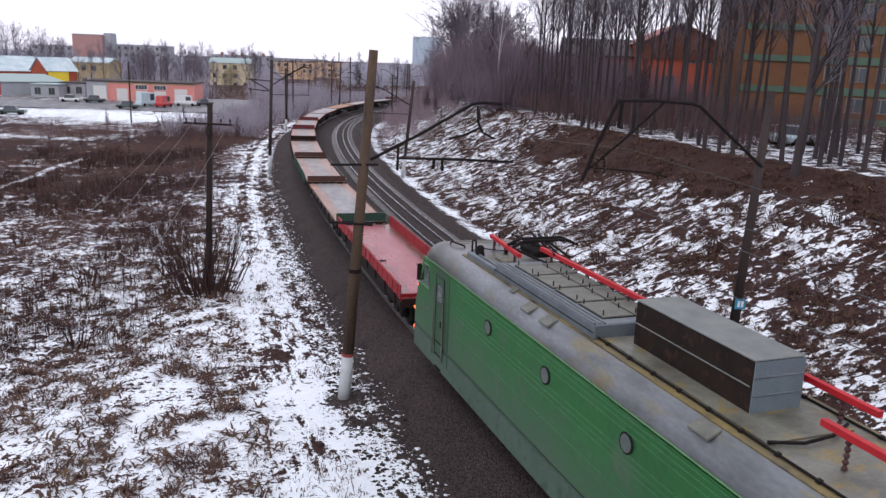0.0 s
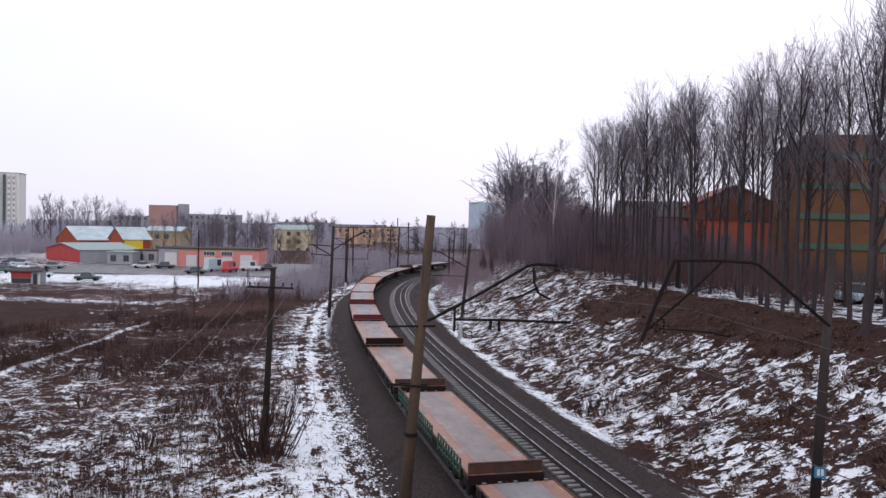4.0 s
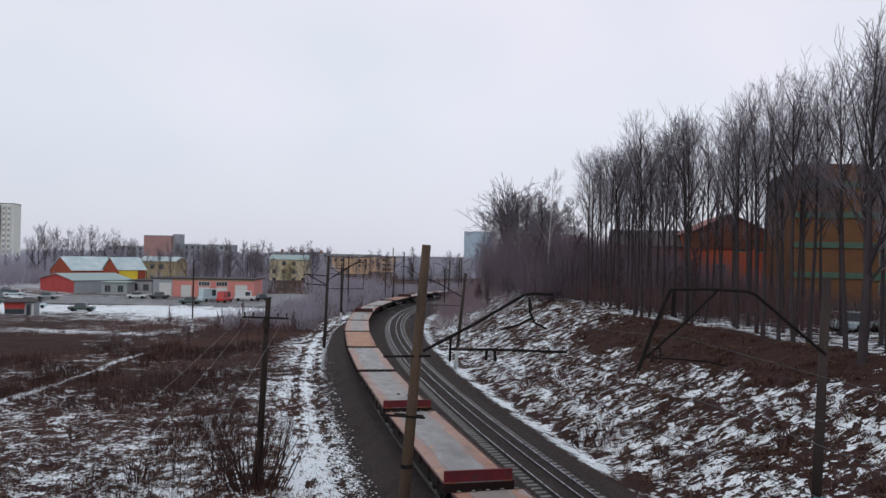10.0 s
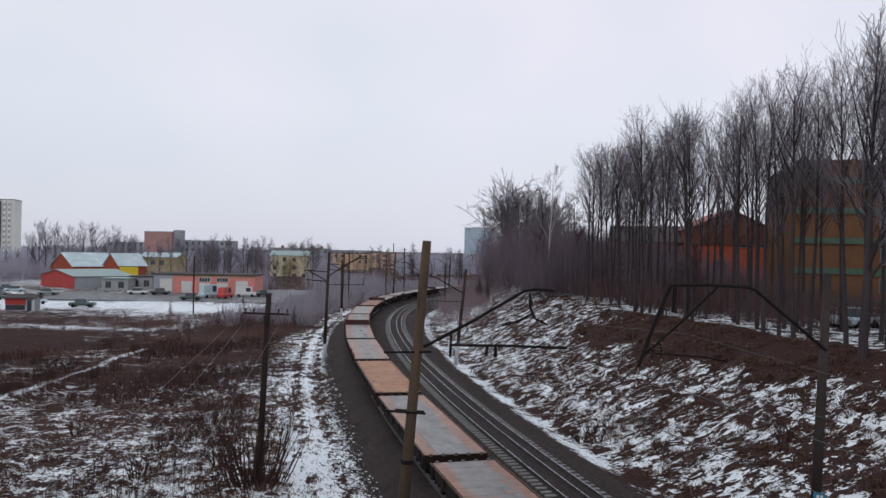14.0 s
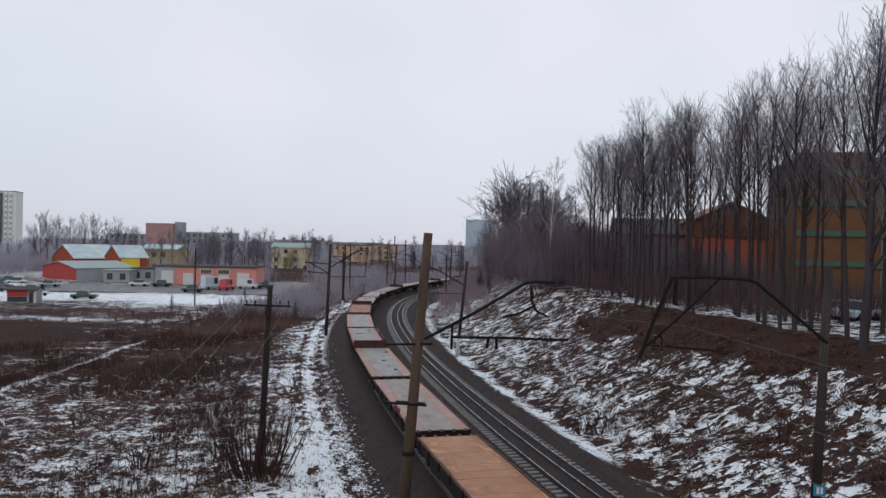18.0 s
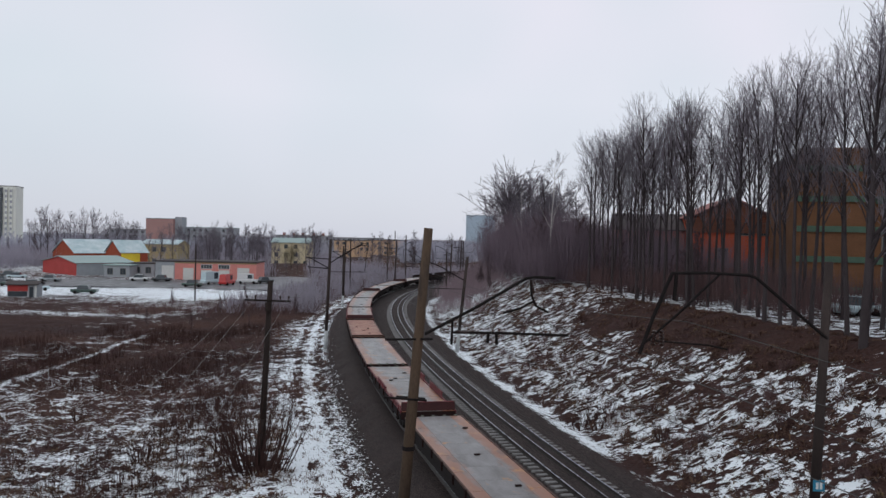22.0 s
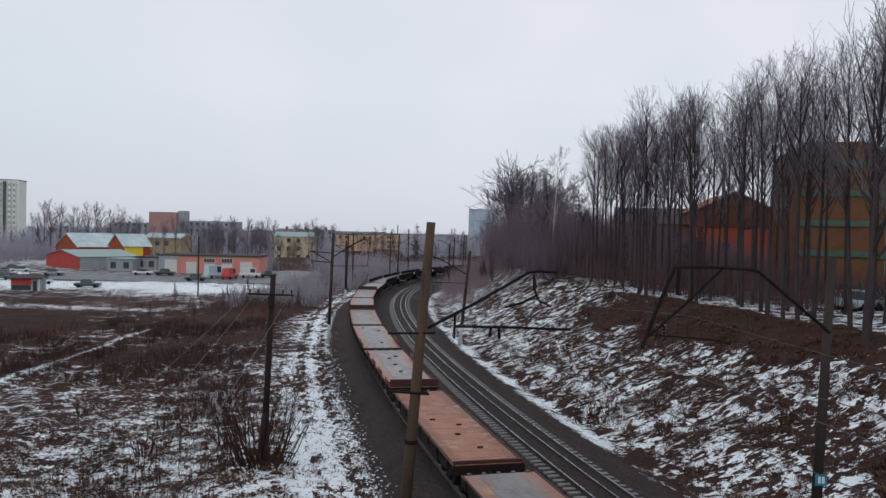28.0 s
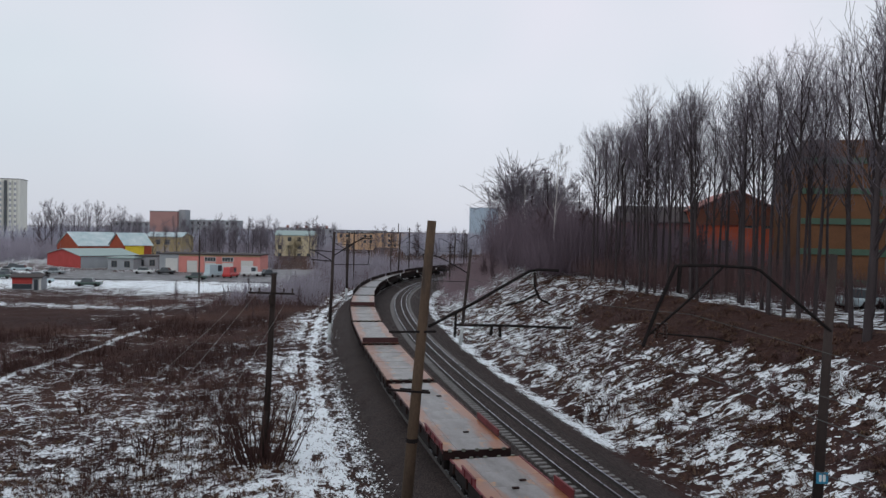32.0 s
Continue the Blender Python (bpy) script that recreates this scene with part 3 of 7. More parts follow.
def step01(v, a, b):
    t = np.clip((v - a) / (b - a), 0, 1)
    return t * t * (3 - 2 * t)


def height(x, y, u=None):
    u = offset_of(x, y) if u is None else u
    near = np.exp(-(np.hypot(x, y) / 160.0) ** 2)
    z = -0.85 + 0.0 * x
    rise = np.clip((u - 6.0) / (LEDGE - 6.0), 0, 1)
    z = z + (LEDGE_Z + 0.85) * (rise * 0.75 + 0.25 * rise * rise * (3 - 2 * rise))
    z = z + 0.012 * np.clip(u - LEDGE, 0, 60)
    z = z - 0.28 * np.exp(-((u - 4.9) / 0.7) ** 2)
    rough = step01(np.abs(u + 2.4), 6.2, 9.0)
    z = z + rough * (0.16 * soft_noise(x, y, 2.3, 1) + 0.07 * soft_noise(x, y, 0.8, 2)) * (0.25 + 0.75 * near)
    z = z + rough * 0.3 * soft_noise(x, y, 14.0, 3)
    left = -(u + GAP)
    z = z - 0.35 * step01(left, 8, 14) * (1 - step01(left, 60, 90))
    z = z + 0.35 * np.exp(-((x + 31 + 0.5 * np.sin(y * 0.17)) / 1.3) ** 2) * step01(y, 40, 50) * (1 - step01(y, 80, 95))
    return z


def height_at(x, y):
    return float(height(np.array([x], dtype=float), np.array([y], dtype=float))[0])


def spread(lo, hi, step, far_lo, far_hi):
    mid = list(np.arange(lo, hi + 1e-6, step))
    out, d = [], step
    v = hi
    while v < far_hi:
        d *= 1.22
        v += d
        out.append(v)
    low, d, v = [], step, lo
    while v > far_lo:
        d *= 1.22
        v -= d
        low.append(v)
    return np.array(low[::-1] + mid + out)


def build_ground():
    gx = spread(-48, 44, 0.5, -2600, 2600)
    gy = spread(8, 112, 0.55, -300, 3400)
    xx, yy = np.meshgrid(gx, gy)
    u = offset_of(xx, yy)
    z = height(xx, yy, u)
    nx, ny = len(gx), len(gy)
    idx = np.arange(nx * ny).reshape(ny, nx)
    faces = np.stack([idx[:-1, :-1], idx[:-1, 1:], idx[1:, 1:], idx[1:, :-1]], -1).reshape(-1, 4)
    me = raw_mesh("ground", np.stack([xx, yy, z], -1).reshape(-1, 3), faces, MAT["ground"])
    left = -(u + GAP)
    # bank on the right: streaked, white near its foot, brown under the trees
    bank = 0.55 + 0.07 * soft_noise(xx, yy, 5.0, 5) - 0.05 * (1 - step01(yy, 26, 34)) - 0.12 * step01(u, 8, 11) * step01(yy, 36, 60)
    ub = u + 1.3 * soft_noise(xx, yy, 3.2, 15) + 0.5 * soft_noise(xx, yy, 1.2, 14)
    bank = bank - 0.05 * step01(soft_noise(xx, yy, 2.0, 23), 0.15, 0.5) - 0.62 * step01(ub - 1.8 * (1 - step01(yy, 36, 58)), 13.5, 15.2) * (1 - step01(yy, 62, 80))
    bank = np.where(u > 20.6, 0.455 - 0.09 * step01(u, 22, 28) + 0.08 * soft_noise(xx, yy, 7.0, 6), bank)
    foot = 0.36 * np.exp(-((u - 4.3 - 0.35 * soft_noise(xx, yy, 1.4, 13)) / 0.75) ** 2) * (0.45 + 1.1 * soft_noise(xx, yy, 2.2, 16)) - 0.42 * np.exp(-((u - 5.4) / 0.55) ** 2) * (0.8 + 0.5 * soft_noise(xx, yy, 2.4, 17))
    bank = bank + foot * (1 - 0.5 * step01(yy, 60, 90))
    # trodden path beside the far track, then the weedy field
    path = np.exp(-((left - 4.9) / 1.35) ** 2)
    rut = np.exp(-((left - 5.75) / 0.26) ** 2) + np.exp(-((left - 4.25) / 0.28) ** 2)
    field = 0.492 + 0.09 * soft_noise(xx, yy, 7.0, 8) + path * (0.11 + 0.12 * soft_noise(xx, yy, 2.2, 21) - 0.08 * step01(yy, 25, 30) * (1 - step01(yy, 34, 44)) + 0.14 * (1 - step01(yy, 23, 28))) - 0.36 * rut * step01(yy, 24, 36)
    field = field + 0.07 * (1 - step01(yy, 22, 29)) + 0.05 * np.exp(-((left - 3.4) / 1.6) ** 2)
    wavy = yy + 7.0 * soft_noise(xx, yy, 9.0, 22)
    field = field - 0.22 * step01(left, 8.0, 11) * step01(wavy, 43, 68) * (1 - step01(yy, 120, 132)) * (0.8 + 0.7 * soft_noise(xx, yy, 6.0, 18))
    field = field - 0.09 * step01(left, 6.2, 7.4) * (1 - step01(left, 9, 12)) * step01(yy, 28, 38)
    bankline = np.abs(xx + 30.9 + 0.5 * np.sin(yy * 0.17))
    field = field + 0.56 * np.exp(-(bankline / (0.26 + 0.22 * (1 - step01(yy, 52, 62)))) ** 2) * step01(yy, 46, 52) * (1 - step01(yy, 80, 88))
    field = field + 0.26 * np.exp(-((yy - 106 + 0.15 * (xx + 50)) / 3.0) ** 2) * step01(-xx, 34, 42)
    field = field + np.where(left > 14, 0.26 * step01(yy, 132, 139) * (1 - step01(yy, 148, 156)) * step01(-xx, 26, 36), 0)
    field = np.where(yy > 205, 0.50, np.where(yy > 175, 0.40, field)) - 0.3 * step01(yy, 92, 110) * np.maximum(step01(xx, -34, -26), step01(yy, 200, 215) * step01(xx / np.maximum(yy, 1), -0.25, -0.23)) * step01(left, 5.5, 9)
    field = field + 0.07 * (1 - step01(wavy, 36, 62)) - 0.07 * step01(-xx, 13, 19) * (1 - step01(wavy, 34, 40)) - 0.10 * step01(-xx, 13, 21) * step01(wavy, 33, 42) * (1 - step01(yy, 112, 125)) + 0.07 * np.exp(-((xx + 7.5) / 3.5) ** 2 - ((yy - 42) / 9) ** 2) - 0.08 * step01(xx, -6, -3) * (1 - step01(yy, 27, 33))
    field = field - 0.5 * np.exp(-(((xx + 8.2) / 0.9) ** 2 + ((yy - 36.3) / 1.2) ** 2))
    bank = bank - 0.14 * step01(u, 8, 11) * (1 - step01(yy, 40, 50))
    bank = bank + 0.045 * (1 - step01(yy, 50, 66)) + 0.04 * (1 - step01(yy, 20, 27)) - 0.05 * step01(xx, 10, 12.5) * (1 - step01(yy, 30, 38))
    snow = np.where(u > -1.0, bank, field)
    stone = np.where(u > -1, 1.05 - 0.75 * step01(u, 2.9, 4.3), 1.1 - 0.85 * step01(left, 2.5, 3.9))
    stone = np.maximum(stone, 1.0 * np.exp(-(((xx + 1.3) / 0.75) ** 2 + ((yy - 24.0) / 0.8) ** 2)) + 0.9 * np.exp(-(((xx + 0.75) / 0.6) ** 2 + ((yy - 22.2) / 0.7) ** 2)))
    rust = np.where(left > 4, 0.55 + 0.4 * soft_noise(xx, yy, 8.0, 19), np.where(u > 12, 0.45, 0.4))
    for key, arr in (("side", left), ("worn", 0.75 * np.exp(-((left - 5.2) / 2.0) ** 2)), ("snow", snow), ("stone", stone), ("lie", np.where(u > 5.5, 1.0, 0.25)), ("rust", rust)):
        a = me.attributes.new(key, "FLOAT", "POINT")
        a.data.foreach_set("value", arr.ravel().astype(np.float32))
    me.polygons.foreach_set("use_smooth", [True] * len(me.polygons))
    return tagged(new("ground", me), "brown winter grass under patchy melting snow beside the railway", "ground", kind="structure")


build_ground()


def strip(name, s0, s1, ds, profile, line, mat):
    """Sweeps a cross-section (offset, z) along a track."""
    ss = np.arange(s0, s1, ds)
    verts = []
    for s in ss:
        x, y, p = line(s)
        c, n = math.cos(p), math.sin(p)
        verts += [(x + o * c, y - o * n, z) for o, z in profile]
    k = len(profile)
    idx = np.arange(len(ss) * k).reshape(len(ss), k)
    faces = np.stack([idx[:-1, :-1], idx[1:, :-1], idx[1:, 1:], idx[:-1, 1:]], -1).reshape(-1, 4)
    return raw_mesh(name, np.array(verts), faces, mat)


def ragged_bed():
    prof = [(-8.0, -1.1), (-7.5, -0.88), (-7.1, -0.66), (-6.35, -0.24), (-3.3, -0.2), (-2.5, -0.42), (-1.75, -0.33), (-1.3, -0.25), (-0.86, -0.215), (-0.70, -0.168), (0.0, -0.160), (0.70, -0.165), (0.85, -0.175), (1.25, -0.20), (1.6, -0.2), (2.3, -0.56), (2.9, -0.8), (3.15, -0.9), (3.4, -1.15)]
    ss = np.concatenate([np.arange(-290, 8, 4.0), np.arange(8, 110, 0.5), np.arange(110, 338, 2.0)])
    wob = lambda seed: 0.2 * soft_noise(ss, ss * 0, 1.7, seed) + 0.2 * soft_noise(ss, ss * 0, 0.55, seed + 1)
    left, right = wob(71), wob(81)
    verts = []
    for i, s in enumerate(ss):
        x, y, p = right_line(s)
        for o, z in prof:
            o = o + (left[i] * 1.6 if o <= -7.5 else (left[i] * 0.7 if o < -7 else 0)) + (right[i] if o > 3.2 else (right[i] * 0.5 if o > 2.8 else 0))
            verts.append((x + o * math.cos(p), y - o * math.sin(p), z))
    k = len(prof)
    idx = np.arange(len(ss) * k).reshape(len(ss), k)
    faces = np.stack([idx[:-1, :-1], idx[1:, :-1], idx[1:, 1:], idx[:-1, 1:]], -1).reshape(-1, 4)
    return raw_mesh("ballast_bed", np.array(verts), faces, MAT["ballast"])


bed = new("ballast_bed", ragged_bed())
tagged(bed, "dark brown crushed-stone ballast bed under two railway tracks", "ballast", kind="structure")


def rail_profile(o, w=0.036):
    return [(o - 0.07, -0.185), (o - 0.07, -0.16), (o - 0.012, -0.13), (o - w, -0.045), (o - w, -0.008), (o + w, -0.008), (o + w, -0.045), (o + 0.012, -0.13), (o + 0.07, -0.16), (o + 0.07, -0.185)]


def build_track(name, label, line, s0, s1, extra=()):
    t = thing(name, label, "railway track", kind="structure")
    for o in (-0.78, 0.78):
        r = part("rail", strip("rail", s0, s1, 2.0, rail_profile(o), line, MAT["rail"]), None, t)
        part("rail_head", strip("rail_head", s0, s1, 2.0, [(o - 0.034, -0.008), (o - 0.03, 0.0), (o + 0.03, 0.0), (o + 0.034, -0.008)], line, MAT["rail_top"]), None, r, "polished running surface")
    for o, a, b in extra:
        part("guard_rail", strip("guard_rail", a, b, 2.0, rail_profile(o), line, MAT["rail"]), None, t, "spare rail lying between the running rails")
        part("rail_head", strip("rail_head", a, b, 2.0, [(o - 0.03, -0.006), (o + 0.03, -0.006)], line, MAT["rail_top"]), None, t)
    return t


track_near = build_track("track_near", "empty curved railway track with spare rails between its rails", right_line, -290, 336, ((0.12, 24.5, 300),))
track_far = build_track("track_far", "curved railway track under the passing freight train", lambda s: right_line(s, -GAP), -290, 336)

# ---- the unseen road bridge from whose parapet the view is taken ----


# form assumed; added behind the camera to block low sky light
def road_bridge():
    b = thing("road_bridge", "unseen plain grey concrete road bridge across the railway cutting", "bridge", kind="structure")
    part("deck", solid("d", None, (-60, 60, -9.5, -0.6, 7.7, 8.5), bevel=0.04), MAT["concrete_dark"], b)
    for y in (-0.75, -9.35):
        part("parapet", solid("p", None, (-60, 60, y - 0.1, y + 0.1, 8.504, 9.5), bevel=0.03), MAT["concrete_dark"], b)
    for x in (-2.4, 21.0):
        part("pier", solid("q", None, (x - 0.6, x + 0.6, -8.6, -1.5, -1.5, 7.696), bevel=0.05), MAT["concrete_dark"], b)


road_bridge()

# ---- overhead line poles ----


def lean_bar(foot, top, r0, r1, sides=8):
    bm = bmesh.new()
    tube(bm, [foot, top], [r0, r1], sides, sides == 4)
    return bm


def along(foot, top, z):
    f = (z - foot[2]) / (top[2] - foot[2])
    return Vector(foot).lerp(Vector(top), f)


def insulator(bm, a, b, r=0.06):
    a, b = Vector(a), Vector(b)
    pts, rad = [a], [r * 0.4]
    for i in range(5):
        pts += [a.lerp(b, (i + 0.2) / 5), a.lerp(b, (i + 0.55) / 5), a.lerp(b, (i + 0.8) / 5)]
        rad += [r, r * 0.75, r * 0.4]
    tube(bm, pts, rad, 8)


def main_pole():
    foot, top = Vector((-1.32, 24.1, -1.2)), Vector((-0.5, 24.1, 10.2))
    t = thing("catenary_pole", "leaning brown concrete catenary pole with a whitewashed foot", "catenary pole", "catenary poles", pose(0, 0, 0))
    a = along(foot, top, 0.62)
    part("shaft", lean_bar(a, top, 0.185, 0.135, 10), MAT["concrete"], t, smooth=True)
    part("painted_foot", lean_bar(foot, a, 0.21, 0.19, 10), MAT["whitewash"], t, "whitewashed pole foot", smooth=True)
    part("red_band", lean_bar(a - Vector((0, 0, 0.02)), a + Vector((0.005, 0, 0.08)), 0.192, 0.19, 10), MAT["red_band"], t)
    part("bracket", bars([(-1.75, 24.0, 6.78), (-0.3, 24.0, 6.82)], r=0.045, square=True), MAT["iron"], t)
    part("lower_bracket", bars([(-1.75, 23.95, 5.02), (-0.45, 23.95, 4.95)], [(-1.4, 24.2, 5.0), (-0.5, 24.2, 4.95)], r=0.045, square=True), MAT["iron"], t)
    part("clamp", bars([along(foot, top, 3.45) - Vector((0, 0, 0.06)), along(foot, top, 3.45) + Vector((0, 0, 0.06))], r=0.2, sides=10), MAT["iron"], t)
    part("cantilever", bars([(-0.55, 24.15, 6.95), (1.0, 24.6, 7.75), (2.62, 25.1, 8.67), (2.9, 25.1, 8.72), (3.55, 25.1, 8.70)], r=0.05), MAT["iron"], t, "rusty steel cantilever arm")
    part("registration_arm", bars([(2.78, 25.1, 8.62), (2.80, 25.1, 8.15), (2.95, 25.1, 7.8), (3.35, 25.1, 7.6)], [(2.88, 25.1, 7.95), (2.45, 25.1, 7.72), (1.9, 25.1, 7.55)], r=0.04), MAT["iron"], t)
    part("tie_rod", bars([(0.3, 24.9, 7.35), (0.28, 24.9, 6.55)], r=0.04), MAT["iron"], t)
    for a0, b0 in (((2.78, 25.1, 8.6), (2.86, 25.1, 8.2)), ((0.42, 25.0, 6.95), (0.85, 25.0, 6.92))):
        bm = bmesh.new()
        insulator(bm, a0, b0)
        part("insulator", bm, MAT["insulator"], t, "dark porcelain insulator")
    part("steady_arm", bars([(0.25, 25.0, 6.92), (2.0, 25.05, 6.92), (4.0, 25.1, 6.88)], r=0.045), MAT["iron"], t)
    part("drop_bars", bars([(1.45, 25.0, 6.92), (1.42, 25.0, 6.6)], [(1.7, 25.0, 6.92), (1.72, 25.0, 6.55)], r=0.05), MAT["iron"], t)
    return t


def near_right_pole():
    foot, top = Vector((11.68, 24.7, -1.1)), Vector((12.05, 24.7, 9.4))
    t = thing("catenary_pole", "dark concrete catenary pole with a blue number plate and pale foot", "catenary pole", "catenary poles", pose(0, 0, 0))
    a = along(foot, top, 0.6)
    part("shaft", lean_bar(a, top, 0.17, 0.12, 10), MAT["concrete_dark"], t, smooth=True)
    part("painted_foot", lean_bar(foot, a, 0.2, 0.185, 10), MAT["whitewash"], t, "whitewashed pole foot", smooth=True)
    part("red_band", lean_bar(a - Vector((0, 0, 0.02)), a + Vector((0, 0, 0.08)), 0.188, 0.186, 10), MAT["red_band"], t)
    plate = part("number_plate", solid("p", None, (11.62, 11.98, 24.46, 24.49, 2.25, 2.6)), MAT["tag_blue"], t, "blue enamel plate")
    part("plate_mark", solid("m", None, (11.70, 11.78, 24.452, 24.459, 2.32, 2.53), (11.82, 11.90, 24.452, 24.459, 2.32, 2.53)), MAT["tag_white"], plate)
    part("cantilever", bars([(12.0, 24.6, 7.0), (10.9, 24.6, 7.9), (9.75, 24.6, 8.85), (9.5, 24.6, 8.93), (8.3, 24.6, 8.98), (7.1, 24.6, 8.95)], r=0.052), MAT["iron"], t, "rusty steel cantilever arm")
    part("front_strut", bars([(7.12, 24.6, 8.95), (6.55, 24.6, 7.55), (6.15, 24.6, 6.4)], [(7.25, 24.6, 8.9), (7.2, 24.6, 8.1)], r=0.06), MAT["iron"], t)
    part("back_strut", bars([(8.6, 24.6, 8.95), (7.4, 24.6, 7.75), (6.3, 24.6, 6.75)], r=0.038), MAT["iron"], t)
    part("steady_arm", bars([(6.3, 24.6, 6.85), (8.3, 24.6, 6.72), (8.9, 24.6, 6.6)], r=0.03), MAT["iron"], t)
    for a0, b0 in (((6.62, 24.6, 7.15), (6.55, 24.6, 6.65)), ((6.82, 24.6, 7.15), (6.85, 24.6, 6.65))):
        bm = bmesh.new()
        insulator(bm, a0, b0, 0.09)
        part("insulator", bm, MAT["insulator"], t, "dark porcelain insulator")
    return t


def line_pole(foot, top, reach, foot_paint=True, arms=True, r=0.16):
    """A plain pole of the overhead line with a bent cantilever towards the track (reach: signed metres along x)."""
    foot, top = Vector(foot), Vector(top)
    t = thing("catenary_pole", "dark concrete catenary pole with cantilever beside the curved tracks", "catenary pole", "catenary poles", pose(0, 0, 0))
    a = along(foot, top, 0.9)
    part("shaft", lean_bar(a, top, r, r * 0.8, 8), MAT["concrete_dark"], t, smooth=True)
    part("painted_foot", lean_bar(foot, a, r * 1.15, r * 1.02, 8), MAT["whitewash"], t, "whitewashed pole foot", smooth=True)
    h = top.z
    d = 1 if reach > 0 else -1
    b = along(foot, top, h - 2.3)
    part("cantilever", bars([b, b + Vector((reach * 0.55, 0, 1.35)), b + Vector((reach * 0.8, 0, 1.75)), b + Vector((reach, 0, 1.72))], r=0.055), MAT["iron"], t)
    part("steady_arm", bars([b + Vector((0.1 * d, 0, -0.8)), b + Vector((reach * 0.95, 0, -0.75))], r=0.03), MAT["iron"], t)
    part("hanger", bars([b + Vector((reach * 0.98, 0, 1.7)), b + Vector((reach * 0.9, 0, -0.75))], r=0.03), MAT["iron"], t)
    if arms:
        c = along(foot, top, h - 1.9)
        part("feeder_bracket", bars([c, c + Vector((-2.3 * d, 0, 0.15))], [c - Vector((0, 0, 0.9)), c + Vector((-2.1 * d, 0, -0.75))], [c + Vector((-1.9 * d, 0, 0.1)), c + Vector((-0.2 * d, 0, -0.8))], r=0.05), MAT["iron"], t)
        bm = bmesh.new()
        insulator(bm, c + Vector((-2.2 * d, 0, -0.7)), c + Vector((-2.2 * d, 0, -0.3)), 0.05)
        part("insulators", bm, MAT["insulator"], t, "dark porcelain insulators")
    return t


main_pole()
near_right_pole()
line_pole((-11.15, 74.8, -1.2), (-10.8, 74.8, 9.6), 3.7)
line_pole((1.35, 74.8, -1.1), (2.2, 74.8, 8.2), -4.4, arms=False)
for s, off, h, reach in ((122, -8.6, 9.4, 3.4), (121, 3.6, 8.6, -3.4), (165, -8.4, 9.4, 3.4), (164, 3.6, 8.8, -3.4), (205, -8.4, 9.4, 3.4), (206, 3.8, 8.8, -3.4), (246, -8.4, 9.4, 3.4)):
    x, y, p = right_line(s, off)
    line_pole((x, y, -1.1), (x + 0.35, y, h), reach, arms=off < 0)
for s, off, h in ((139, -11.5, 8.2), (150, -13, 9.5), (172, -12.5, 9.0), (186, -14, 10.5), (215, -13, 9.2), (232, -16, 11.0), (140, 6.5, 7.5)):
    x, y, p = right_line(s, off)
    t = thing("light_mast", "thin grey mast standing beside the distant tracks", "mast", "thin masts by the line", pose(x, y, -1.0))
    part("shaft", bars([(0, 0, 0), (0, 0, h + 1)], r=0.13), MAT["concrete_dark"], t)
    part("cross_bar", bars([(-0.6, 0, h + 0.5), (0.6, 0, h + 0.5)], r=0.05), MAT["iron"], t)


def telegraph_pole():
    foot, top = Vector((-8.45, 36.8, -1.4)), Vector((-8.1, 36.8, 7.75))
    t = thing("telegraph_pole", "tarred wooden telegraph pole with one crossarm standing in bushes", "telegraph pole")
    part("shaft", lean_bar(foot, top, 0.17, 0.12, 9), MAT["tar_wood"], t, smooth=True)
    part("second_shaft", lean_bar(Vector((-8.62, 36.75, -1.4)), Vector((-8.35, 36.75, 1.3)), 0.17, 0.14, 8), MAT["tar_wood"], t, "short tarred stub post", smooth=True)
    part("crossarm", bars([(-9.25, 36.65, 6.85), (-7.1, 36.65, 6.82)], r=0.06, square=True), MAT["tar_wood"], t)
    part("brace", bars([(-8.15, 36.65, 6.35), (-8.15, 36.65, 6.75)], r=0.16, sides=7), MAT["tar_wood"], t)
    for x in (-9.15, -8.75, -7.6, -7.2):
        bm = bmesh.new()
        tube(bm, [(x, 36.65, 6.88), (x, 36.65, 7.0), (x, 36.65, 7.08)], [0.02, 0.05, 0.035], 7)
        part("insulator", bm, MAT["insulator"], t, "dark porcelain insulator")
    return t


telegraph_pole()


def wire(points, sag, mat, r=0.012, n=14, label="thin overhead wire", name="overhead_wire"):
    pts = []
    for a, b in zip(points, points[1:]):
        a, b = Vector(a), Vector(b)
        for i in range(n):
            f = i / n
            pts.append(a.lerp(b, f) - Vector((0, 0, sag * 4 * f * (1 - f))))
    pts.append(Vector(points[-1]))
    bm = bmesh.new()
    tube(bm, pts, r, 4)
    return tagged(new(name, mesh_of(name, bm, mat)), label, "wire", "overhead wires")


def build_wires():
    for x, x2 in ((-9.15, -3.3), (-8.75, -2.1), (-7.2, -1.3)):
        wire([(x, 36.65, 7.0), (x2, -10.0, 5.7)], 0.25, MAT["wire"], 0.005, label="pale telephone wire running from the telegraph pole")
        wire([(x, 36.65, 7.0), (x - 7.5, 88.0, 6.3)], 0.9, MAT["wire_dark"], 0.008, label="dark telephone wire beyond the telegraph pole")
    for off, z, sag in ((-GAP, 5.95, 0.0), (-GAP, 7.4, 0.8), (0.0, 5.95, 0.0), (0.0, 7.4, 0.8)):
        pts = [(*right_line(s, off)[:2], z) for s in (-20, 26, 76, 122, 165, 206, 246)]
        wire(pts, sag, MAT["wire_dark"], 0.01, 8, "dark contact wire above the track")


build_wires()

# ---- locomotive ----


